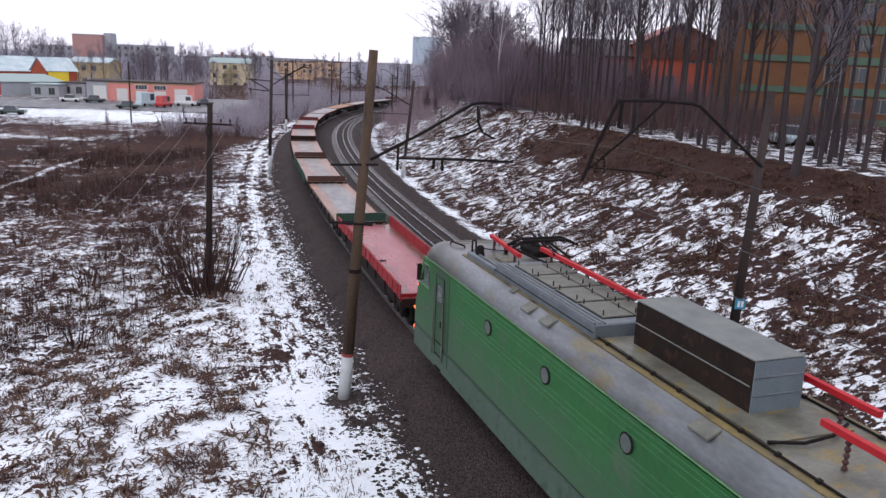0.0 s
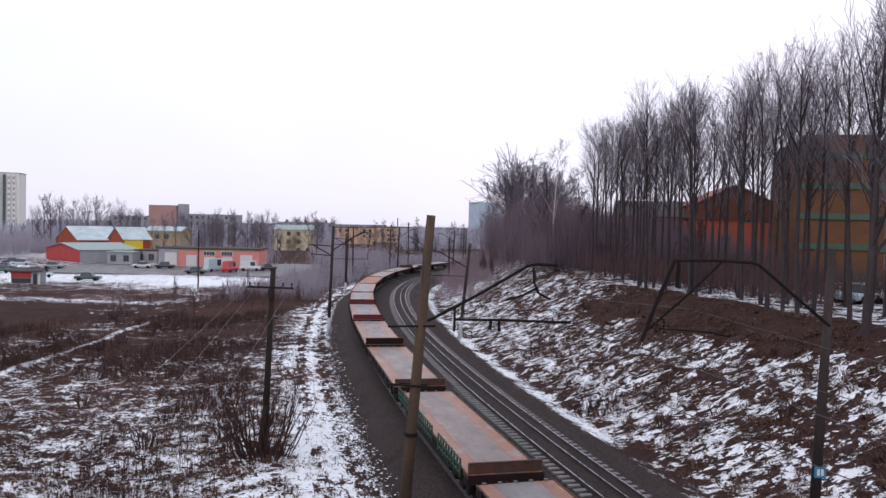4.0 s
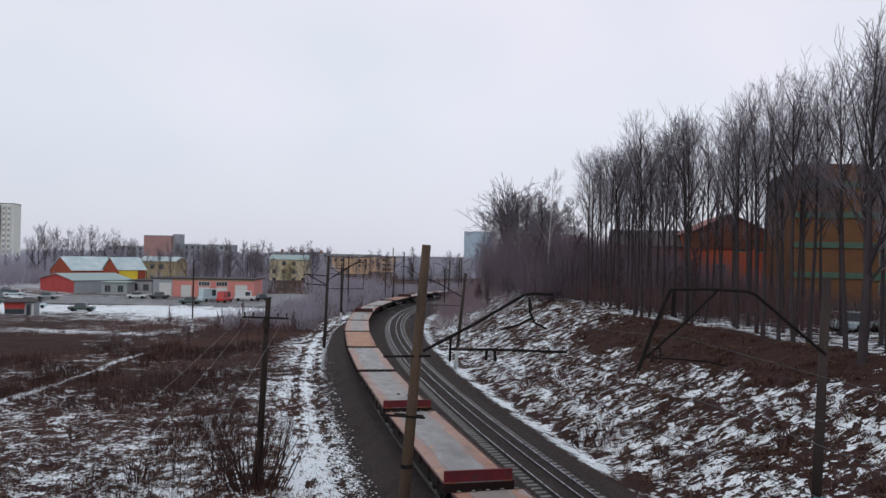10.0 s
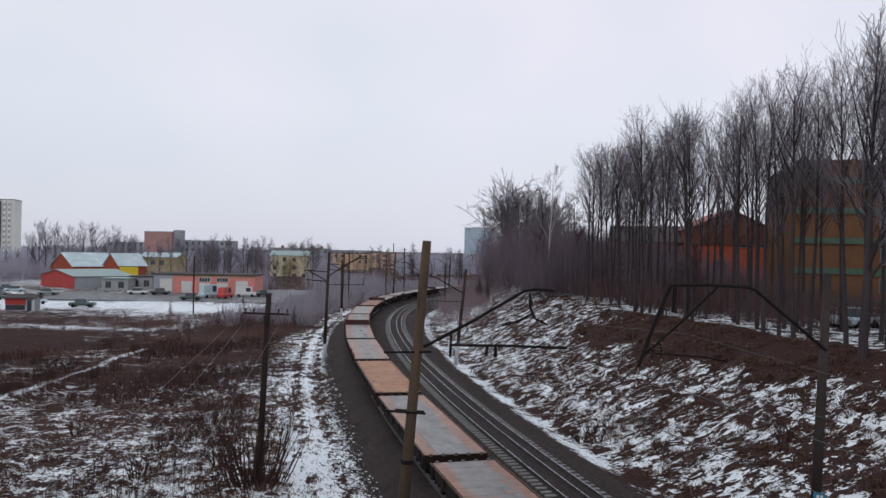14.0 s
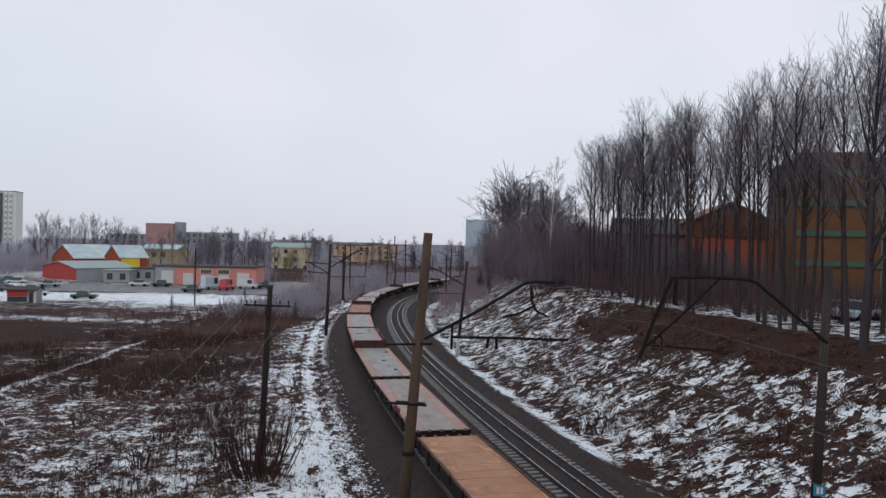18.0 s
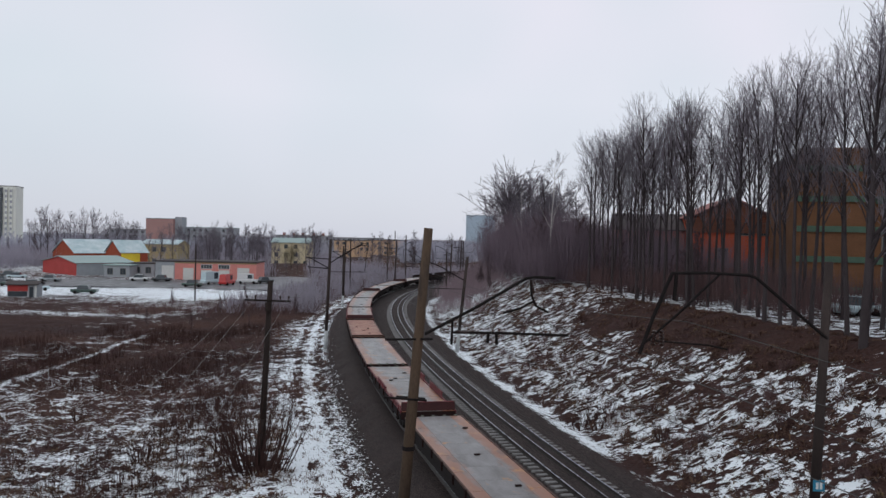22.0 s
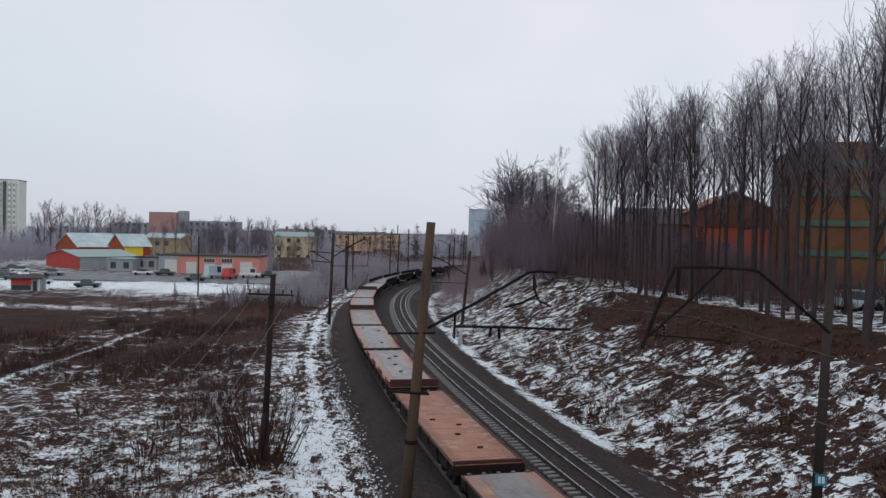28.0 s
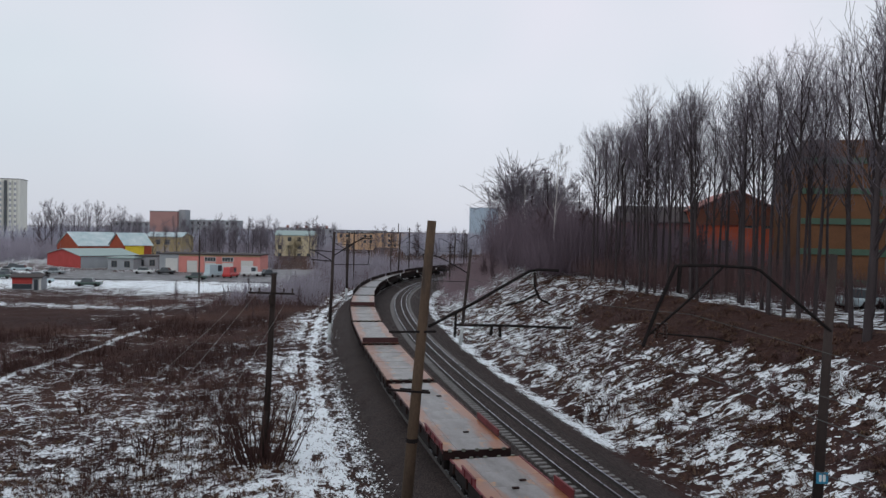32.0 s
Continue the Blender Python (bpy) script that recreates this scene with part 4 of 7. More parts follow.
def build_loco():
    L = thing("electric_locomotive", "green electric locomotive with grey roof and bright red roof busbars", "locomotive", m=pose(0, 0, 0))
    W, ZB, ZS, ZT = 1.56, 0.52, 3.82, 4.42
    Y0, Y1 = 0.0, -20.5

    def slab(profile, w, cut=0.06):
        """A body whose side view is the given (y, z) outline, as wide as 2 w."""
        bm = bmesh.new()
        a, b = [[bm.verts.new((x, y, z)) for y, z in profile] for x in (-w, w)]
        bm.faces.new(a)
        bm.faces.new(b[::-1])
        for k in range(len(a)):
            bm.faces.new((a[k], b[k], b[(k + 1) % len(a)], a[(k + 1) % len(a)]))
        bmesh.ops.recalc_face_normals(bm, faces=bm.faces)
        bmesh.ops.bevel(bm, geom=list(bm.edges), offset=cut, segments=2, affect="EDGES")
        return bm

    # side walls and the cab's front, raked back above the waist
    part("body_shell", slab([(Y1, 1.3), (0.86, 1.3), (0.84, 1.95), (0.62, 2.62), (0.02, ZS + 0.03), (Y1, ZS + 0.03)], W, 0.07), MAT["loco_green"], L)
    part("skirt", slab([(Y1 + 0.02, ZB), (0.84, ZB), (0.86, 1.295), (Y1 + 0.02, 1.295)], W - 0.004, 0.04), MAT["loco_skirt"], L, "grimy grey-green lower body")
    # rounded grey shoulders and flat roof
    bm = bmesh.new()
    prof = []
    for a in range(0, 91, 10):
        prof.append((-W + 0.02 + 0.46 * (1 - math.cos(radians(a))), ZS + (ZT - ZS) * math.sin(radians(a))))
    prof = prof + [(-x, z) for x, z in prof[::-1]]
    ys = [Y0 + 0.0, Y0 - 0.06, Y0 - 0.2, Y0 - 0.45, Y0 - 0.9, Y1 + 0.4, Y1]
    sc, hs = [0.955, 0.97, 0.985, 1.0, 1.0, 1.0, 0.97], [0.28, 0.5, 0.74, 0.92, 1.0, 1.0, 0.8]
    rings = [[bm.verts.new((x * c, y, ZS + (z - ZS) * h)) for x, z in prof] for y, c, h in zip(ys, sc, hs)]
    for a, b in zip(rings, rings[1:]):
        for i in range(len(prof) - 1):
            bm.faces.new((a[i], a[i + 1], b[i + 1], b[i]))
    bm.faces.new(rings[0])
    bm.faces.new(rings[-1][::-1])
    part("roof", bm, MAT["roof_grey"], L, "bleached grey rounded roof", smooth=True)
    part("roof_deck", solid("d", None, (-0.98, 0.98, Y1 + 0.5, -2.6, ZT - 0.02, ZT + 0.02)), MAT["roof_flat"], L, "dirty olive roof deck")
    for x in (-1.08, 1.08):
        part("gutter", solid("g", None, (x - 0.10, x + 0.10, Y1 + 0.4, -2.4, ZT - 0.05, ZT + 0.012)), MAT["roof_ochre"], L, "ochre rusty roof gutter")
        part("pipe", bars([(x * 0.93, -9.9, ZT + 0.04), (x * 0.93, Y1 + 0.6, ZT + 0.04)], r=0.022), MAT["iron"], L)
        for k in range(12):
            part("pipe_clip", solid("k", None, (x * 0.93 - 0.04, x * 0.93 + 0.04, -10.4 - 0.8 * k, -10.33 - 0.8 * k, ZT + 0.01, ZT + 0.07)), MAT["dark"], L)
    # walkway rail that continues the housing's edge towards the cab
    part("walkway_curb", solid("c", None, (-1.13, -1.0, -4.7, -2.7, ZT - 0.03, ZT + 0.17), bevel=0.02), MAT["vent_grey"], L, "blue-grey walkway curb")
    part("walkway_curb", solid("c", None, (-0.86, -0.8, -4.7, -2.9, ZT, ZT + 0.12), bevel=0.01), MAT["vent_grey"], L)
    # cab end: windows, door, hand rails, tail lights
    for sx in (-1, 1):
        x = sx * W
        part("cab_window", slab([(0.24, 2.92), (-0.14, 3.58), (-0.62, 3.58), (-0.62, 2.92)], 0.012, 0.003), MAT["glass"], L, "dark cab side window", at=pose(x, 0, 0))
        part("window_frame", bars([(x, 0.29, 2.88), (x, -0.66, 2.88), (x, -0.66, 3.62), (x, -0.12, 3.62), (x, 0.29, 2.88)], [(x, -0.2, 2.88), (x, -0.2, 3.62)], r=0.03), MAT["loco_trim"], L)
        part("cab_door", solid("d", None, (x - 0.016, x + 0.016, -2.02, -1.38, 1.0, 3.5), bevel=0.005), MAT["loco_door"], L, "recessed grimy cab door")
        part("hand_rail", bars([(x * 1.04, -1.22, 0.95), (x * 1.04, -1.30, 3.2)], r=0.024), MAT["hatch"], L)
        part("hand_rail", bars([(x * 1.04, -2.14, 0.95), (x * 1.04, -2.14, 3.0)], r=0.024), MAT["hatch"], L)
        part("door_gap", bars([(x * 1.008, -1.34, 0.95), (x * 1.008, -1.34, 3.55), (x * 1.008, -2.07, 3.55), (x * 1.008, -2.07, 0.95)], r=0.010), MAT["dark"], L, "dark door seam")
        part("door_window", solid("d", None, (x - 0.02, x + 0.02, -1.9, -1.5, 2.75, 3.3), bevel=0.005), MAT["glass"], L)
        part("door_handle", bars([(x * 1.03, -1.92, 2.2), (x * 1.03, -1.92, 2.0)], r=0.02), MAT["iron"], L)
        for k in range(3):
            part("footstep", solid("s", None, (x - 0.03, x + 0.09, -1.95, -1.45, 0.58 + 0.02 + 0.42 * k, 0.62 + 0.02 + 0.42 * k)), MAT["dark"], L)
        part("cab_seam", bars([(x * 1.004, -2.5, 0.9), (x * 1.004, -2.5, ZS - 0.05)], r=0.012), MAT["loco_door"], L)
        part("wind_deflector", solid("m", None, (x - 0.02, x + 0.14 * sx, 0.22, 0.26, 2.95, 3.5) if sx > 0 else (x - 0.14, x + 0.02, 0.22, 0.26, 2.95, 3.5)), MAT["dark"], L, "dark wind deflector")
        for k in range(2):
            part("number_bar", solid("n", None, (x - 0.018, x + 0.018, -0.6 + 0.26 * k, -0.4 + 0.26 * k, 2.1, 2.22)), MAT["hatch"], L, "small pale lettering bar")
        part("rain_strip", bars([(x * 1.005, -0.1, ZS + 0.02), (x * 1.005, Y1 + 0.1, ZS + 0.02)], r=0.02), MAT["loco_trim"], L)
        for i, z in enumerate((3.70, 3.58, 3.44, 3.02, 2.88, 2.74, 2.2)):
            part("corrugation", bars([(x * 1.003, -3.1, z), (x * 1.003, Y1 + 0.4, z)], r=0.013), MAT["loco_rib"], L)
        part("corrugation", bars([(x * 1.003, -2.6, 1.3), (x * 1.003, Y1 + 0.2, 1.3)], r=0.015), MAT["loco_skirt"], L)
        for k in range(4):
            y = -5.52 - 3.32 * k
            bm = bmesh.new()
            tube(bm, [(x * 0.99, y, 3.23), (x * 1.02, y, 3.23)], 0.215, 18)
            pt = part("porthole", bm, MAT["dark"], L, "round porthole")
            bm = bmesh.new()
            tube(bm, [(x * 0.99, y, 3.23), (x * 1.024, y, 3.23)], 0.175, 18)
            part("pane", bm, MAT["port_glass"], pt)
        for z, r, y in ((2.66, 0.05, 0.56), (1.80, 0.085, 0.82), (1.12, 0.085, 0.84)):
            bm = bmesh.new()
            tube(bm, [(sx * (W - 0.09), y, z), (sx * (W - 0.09), y + 0.14, z)], [r, r * 0.9], 10)
            part("tail_light", bm, MAT["tail_light"], L, "lit red tail light")
    part("windscreen", solid("w", None, (-1.2, -0.08, -0.02, 0.012, -0.48, 0.48)), MAT["glass"], L, "dark windscreen", at=pose(0, 0.33, 3.24, 26))
    part("windscreen", solid("w", None, (0.08, 1.2, -0.02, 0.012, -0.48, 0.48)), MAT["glass"], L, "dark windscreen", at=pose(0, 0.33, 3.24, 26))
    part("buffer_beam", solid("w", None, (-1.45, 1.45, 0.7, 1.0, 0.75, 1.2), bevel=0.02), MAT["dark"], L)
    part("coupler", bars([(0, 0.8, 0.98), (0, 2.4, 0.98)], r=0.14), MAT["dark"], L)
    # roof equipment
    part("vent_housing", solid("v", None, (-1.12, 0.62, -9.97, -4.75, ZT - 0.01, ZT + 0.32), bevel=0.03), MAT["vent_grey"], L, "blue-grey raised ventilation housing")
    for i in range(3):
        part("housing_rail", bars([(-1.09 + 0.12 * i, -9.95, ZT + 0.335), (-1.09 + 0.12 * i, -4.8, ZT + 0.335)], r=0.028), MAT["vent_grey"] if i != 1 else MAT["roof_grey"], L)
    part("housing_seam", bars([(-1.125, -9.95, ZT + 0.15), (-1.125, -4.8, ZT + 0.15)], r=0.012), MAT["dark"], L)
    for i in range(4):
        for x, wide in ((-0.72, 0.74), (0.08, 0.5)):
            y = -9.64 + 1.16 * i
            part("hatch_gap", solid("h", None, (x - 0.02, x + wide + 0.02, y - 0.02, y + 1.06, ZT + 0.318, ZT + 0.328)), MAT["dark"], L, "dark joint round a hatch")
            h = part("hatch", solid("h", None, (x, x + wide, y, y + 1.04, ZT + 0.325, ZT + 0.365), bevel=0.01), MAT["hatch"], L, "stained square roof hatch")
            for hx, hy in ((0.06, 0.1), (0.06, 0.94), (wide - 0.06, 0.5)):
                part("handle", bars([(x + hx, y + hy, ZT + 0.36), (x + hx, y + hy, ZT + 0.48)], r=0.016), MAT["dark"], h)
    big = part("equipment_box", solid("b", None, (-0.47, 0.55, -13.9, -10.45, ZT + 0.02, ZT + 0.95), bevel=0.02), MAT["box_side"], L, "tall brown-sided roof equipment box")
    part("lid", solid("l", None, (-0.48, 0.56, -13.91, -10.44, ZT + 0.95, ZT + 0.98), bevel=0.01), MAT["box_top"], big, "grey lid")
    part("end_panel", solid("e", None, (-0.475, 0.555, -13.925, -13.905, ZT + 0.02, ZT + 0.945)), MAT["box_end"], big, "blue-grey end panel")
    for z in (0.36, 0.68):
        part("seam", bars([(-0.47, -13.93, ZT + z), (0.55, -13.93, ZT + z)], r=0.016), MAT["vent_grey"], big)
    part("seam", bars([(-0.475, -13.85, ZT + 0.5), (-0.475, -10.5, ZT + 0.5)], r=0.014), MAT["box_top"], big)
    part("base_plate", solid("e", None, (-0.93, 0.8, -14.85, -10.05, ZT + 0.022, ZT + 0.055)), MAT["roof_flat"], L)
    part("drain_pipe", bars([(-0.92, -14.85, ZT + 0.07), (-0.4, -15.05, ZT + 0.08), (0.2, -15.0, ZT + 0.1), (0.8, -14.7, ZT + 0.08)], r=0.028), MAT["iron"], L)
    for y, x, w0 in ((-7.4, -1.36, 0.22), (-8.4, -1.36, 0.22), (-13.95, -1.36, 0.26), (-6.2, -1.16, 0.12), (-16.6, -1.36, 0.24)):
        part("small_hatch", solid("s", None, (-0.15, 0.15, -w0, w0, -0.02, 0.045), bevel=0.012), MAT["hatch"], L, "small roof hatch", at=pose(x, y, ZT - 0.095 + (x + 1.36) * 0.45, 0, -26, 0))
    red = ((-0.05, -1.9, -0.3, -4.5, 0.42), (0.45, -4.3, 0.48, -9.5, 0.55), (0.78, -10.6, 0.74, -15.3, 0.52), (-0.38, -15.3, -0.40, -19.4, 0.55))
    for x0, y0, x1, y1, z in red:
        bm = bmesh.new()
        tube(bm, [(x0, y0, ZT + z), (x1, y1, ZT + z)], 0.075, 4, True)
        bb = part("busbar", bm, MAT["red_bar"], L, "bright red roof busbar")
        for f in (0.12, 0.85):
            bm = bmesh.new()
            insulator(bm, (x0 + (x1 - x0) * f, y0 + (y1 - y0) * f, ZT + 0.02), (x0 + (x1 - x0) * f, y0 + (y1 - y0) * f, ZT + z - 0.03), 0.05)
            part("insulator", bm, MAT["wagon_maroon"], bb, "dark red insulator")
    # folded pantograph
    pan = part("pantograph", bars([(0.05, -2.7, ZT + 0.32), (1.05, -2.7, ZT + 0.32), (1.05, -5.0, ZT + 0.32), (0.25, -5.0, ZT + 0.32), (0.05, -2.7, ZT + 0.32)], r=0.04), MAT["iron"], L, "folded dark pantograph")
    part("upper_frame", bars([(0.4, -2.4, ZT + 0.55), (0.75, -4.8, ZT + 0.46), (1.2, -2.5, ZT + 0.55), (0.95, -5.0, ZT + 0.46)], [(0.4, -5.2, ZT + 0.58), (1.1, -2.2, ZT + 0.56)], r=0.035), MAT["iron"], pan)
    for dy in (0.0, 0.32):
        part("collector", bars([(-0.25, -3.9 + dy, ZT + 0.52), (0.1, -3.9 + dy, ZT + 0.68), (1.4, -3.9 + dy, ZT + 0.68), (1.8, -3.9 + dy, ZT + 0.52)], r=0.045), MAT["iron"], pan)
    part("spring_box", solid("s", None, (0.3, 0.9, -4.2, -3.2, ZT + 0.25, ZT + 0.45), bevel=0.04), MAT["iron"], pan)
    for x, y in ((0.1, -2.7), (1.0, -2.7), (1.0, -5.0), (0.3, -5.0)):
        bm = bmesh.new()
        insulator(bm, (x, y, ZT + 0.02), (x, y, ZT + 0.3), 0.09)
        part("insulator", bm, MAT["insulator"], pan)
    bm = bmesh.new()
    tube(bm, [(-0.75, -2.75, ZT), (-0.75, -2.75, ZT + 0.3), (-0.75, -2.75, ZT + 0.34)], [0.15, 0.11, 0.05], 10)
    part("horn_cover", bm, MAT["dark"], L)
    part("aerial_mast", bars([(-0.78, -2.2, ZT), (-0.78, -2.2, ZT + 0.36)], [(-0.66, -2.2, ZT), (-0.66, -2.2, ZT + 0.36)], [(-0.78, -2.2, ZT + 0.36), (-0.66, -2.2, ZT + 0.36)], r=0.03), MAT["dark"], L)
    part("roof_cable", bars([(-0.95, -2.3, ZT + 0.03), (-0.4, -1.9, ZT + 0.04), (0.3, -2.4, ZT + 0.03), (0.5, -2.8, ZT + 0.2)], r=0.018), MAT["dark"], L)
    part("fuse_box", solid("f", None, (-0.5, -0.1, -3.9, -3.3, ZT + 0.02, ZT + 0.14), bevel=0.02), MAT["roof_flat"], L)
    part("deck_plate", solid("f", None, (-0.8, 0.0, -4.6, -3.0, ZT + 0.022, ZT + 0.05), bevel=0.01), MAT["hatch"], L)
    part("cab_roof_rib", bars([(-0.9, -0.75, ZT - 0.01), (0.9, -0.75, ZT - 0.01)], [(-0.85, -1.05, ZT), (0.85, -1.05, ZT)], r=0.025), MAT["roof_flat"], L)
    part("lifting_eye", bars([(-1.05, -1.0, ZT - 0.08), (-1.05, -1.1, ZT + 0.1), (-0.8, -1.6, ZT + 0.06), (-0.8, -1.65, ZT)], r=0.028), MAT["dark"], L)
    part("antenna", bars([(0.25, -1.55, ZT), (0.25, -1.55, ZT + 0.42)], [(0.4, -1.5, ZT), (0.4, -1.5, ZT + 0.42)], r=0.02), MAT["dark"], L)
    # running gear
    for yb in (-4.0, -16.4):
        bg = part("bogie", solid("b", None, (-1.05, -0.85, yb - 2.2, yb + 2.2, 0.4, 0.85), (0.85, 1.05, yb - 2.2, yb + 2.2, 0.4, 0.85), (-0.9, 0.9, yb - 0.3, yb + 0.3, 0.4, 0.8)), MAT["dark"], L)
        for dy in (-1.5, 1.5):
            for x in (-0.79, 0.79):
                bm = bmesh.new()
                tube(bm, [(x - 0.065, yb + dy, 0.62), (x + 0.065, yb + dy, 0.62)], 0.62, 20)
                part("wheel", bm, MAT["dark"], bg)
    return L


loco = build_loco()

# ---- flat wagons ----
PITCH = 14.62
HALF = 6.72
SHARED = {}


def shared(key, make, mat):
    if key not in SHARED:
        SHARED[key] = mesh_of(key, make(), mat)
    return SHARED[key]


def wheel_bm():
    bm = bmesh.new()
    tube(bm, [(-0.065, 0, 0), (0.03, 0, 0), (0.065, 0, 0)], [0.475, 0.475, 0.44], 18)
    tube(bm, [(-0.1, 0, 0), (0.1, 0, 0)], 0.1, 10)
    return bm


def bogie_bm():
    bm = bmesh.new()
    for x in (-1.02, 1.02):
        box(bm, x - 0.09, x + 0.09, -1.15, 1.15, 0.5, 0.72, 0.02)
        for y in (-0.925, 0.925):
            box(bm, x - 0.13, x + 0.13, y - 0.18, y + 0.18, 0.34, 0.62, 0.02)
        box(bm, x - 0.1, x + 0.1, -0.3, 0.3, 0.28, 0.85, 0.02)
    box(bm, -1.0, 1.0, -0.2, 0.2, 0.55, 0.85, 0.02)
    for y in (-0.925, 0.925):
        tube(bm, [(-0.9, y, 0.475), (0.9, y, 0.475)], 0.08, 8)
    return bm


def sill_bm():
    bm = bmesh.new()
    box(bm, -0.05, 0.05, -HALF, HALF, 1.0, 1.3, 0.01)
    box(bm, -0.05, 0.05, -4.2, 4.2, 0.72, 1.0, 0.01)
    for y in (-5.4, -4.7, 4.7, 5.4):
        box(bm, -0.04, 0.04, y - 0.4, y + 0.4, 0.88, 1.0)
    return bm


def pocket_bm():
    bm = bmesh.new()
    box(bm, -0.05, 0.05, -0.07, 0.07, -0.32, 0.02, 0.008)
    box(bm, -0.06, 0.02, -0.1, 0.1, -0.08, -0.02)
    return bm


def board_bm(length, tall, ribs):
    """A side board standing on the deck edge: plain inside, ribbed outside (towards -x)."""
    bm = bmesh.new()
    box(bm, -0.02, 0.02, -length / 2 + 0.02, length / 2 - 0.02, 0, tall, 0.006)
    for i in range(ribs):
        y = -length / 2 + length * (i + 0.5) / ribs
        box(bm, -0.055, -0.02, y - 0.05, y + 0.05, 0, tall - 0.03, 0.005)
    box(bm, -0.045, 0.03, -length / 2 + 0.02, length / 2 - 0.02, tall - 0.05, tall, 0.006)
    return bm


def end_board_bm(tall, width=2.7):
    bm = bmesh.new()
    box(bm, -width / 2, width / 2, -0.035, 0.035, 0, tall, 0.008)
    for x in (-1.0, -0.35, 0.35, 1.0):
        box(bm, x - 0.05, x + 0.05, -0.07, -0.035, 0, tall - 0.03, 0.005)
    return bm


def lattice_bm():
    """A row of upright stakes joined by rails, carried along the deck's edge."""
    bm = bmesh.new()
    for i in range(9):
        y = -1.7 + 3.4 * i / 8
        box(bm, -0.03, 0.03, y - 0.04, y + 0.04, -0.25, 0.42)
    for z in (-0.1, 0.15, 0.38):
        box(bm, -0.02, 0.02, -1.75, 1.75, z - 0.025, z + 0.025)
    return bm


def plank_bm(w):
    bm = bmesh.new()
    box(bm, -1.30, 1.30, -w / 2 + 0.008, w / 2 - 0.008, -0.045, 0.0, 0.004)
    return bm


def strips_bm(n, x0, x1):
    bm = bmesh.new()
    for i in range(n):
        y0 = -HALF + 2 * HALF * i / n
        box(bm, x0, x1, y0 + 0.006, y0 + 2 * HALF / n - 0.006, -0.05, 0.0, 0.004)
    return bm


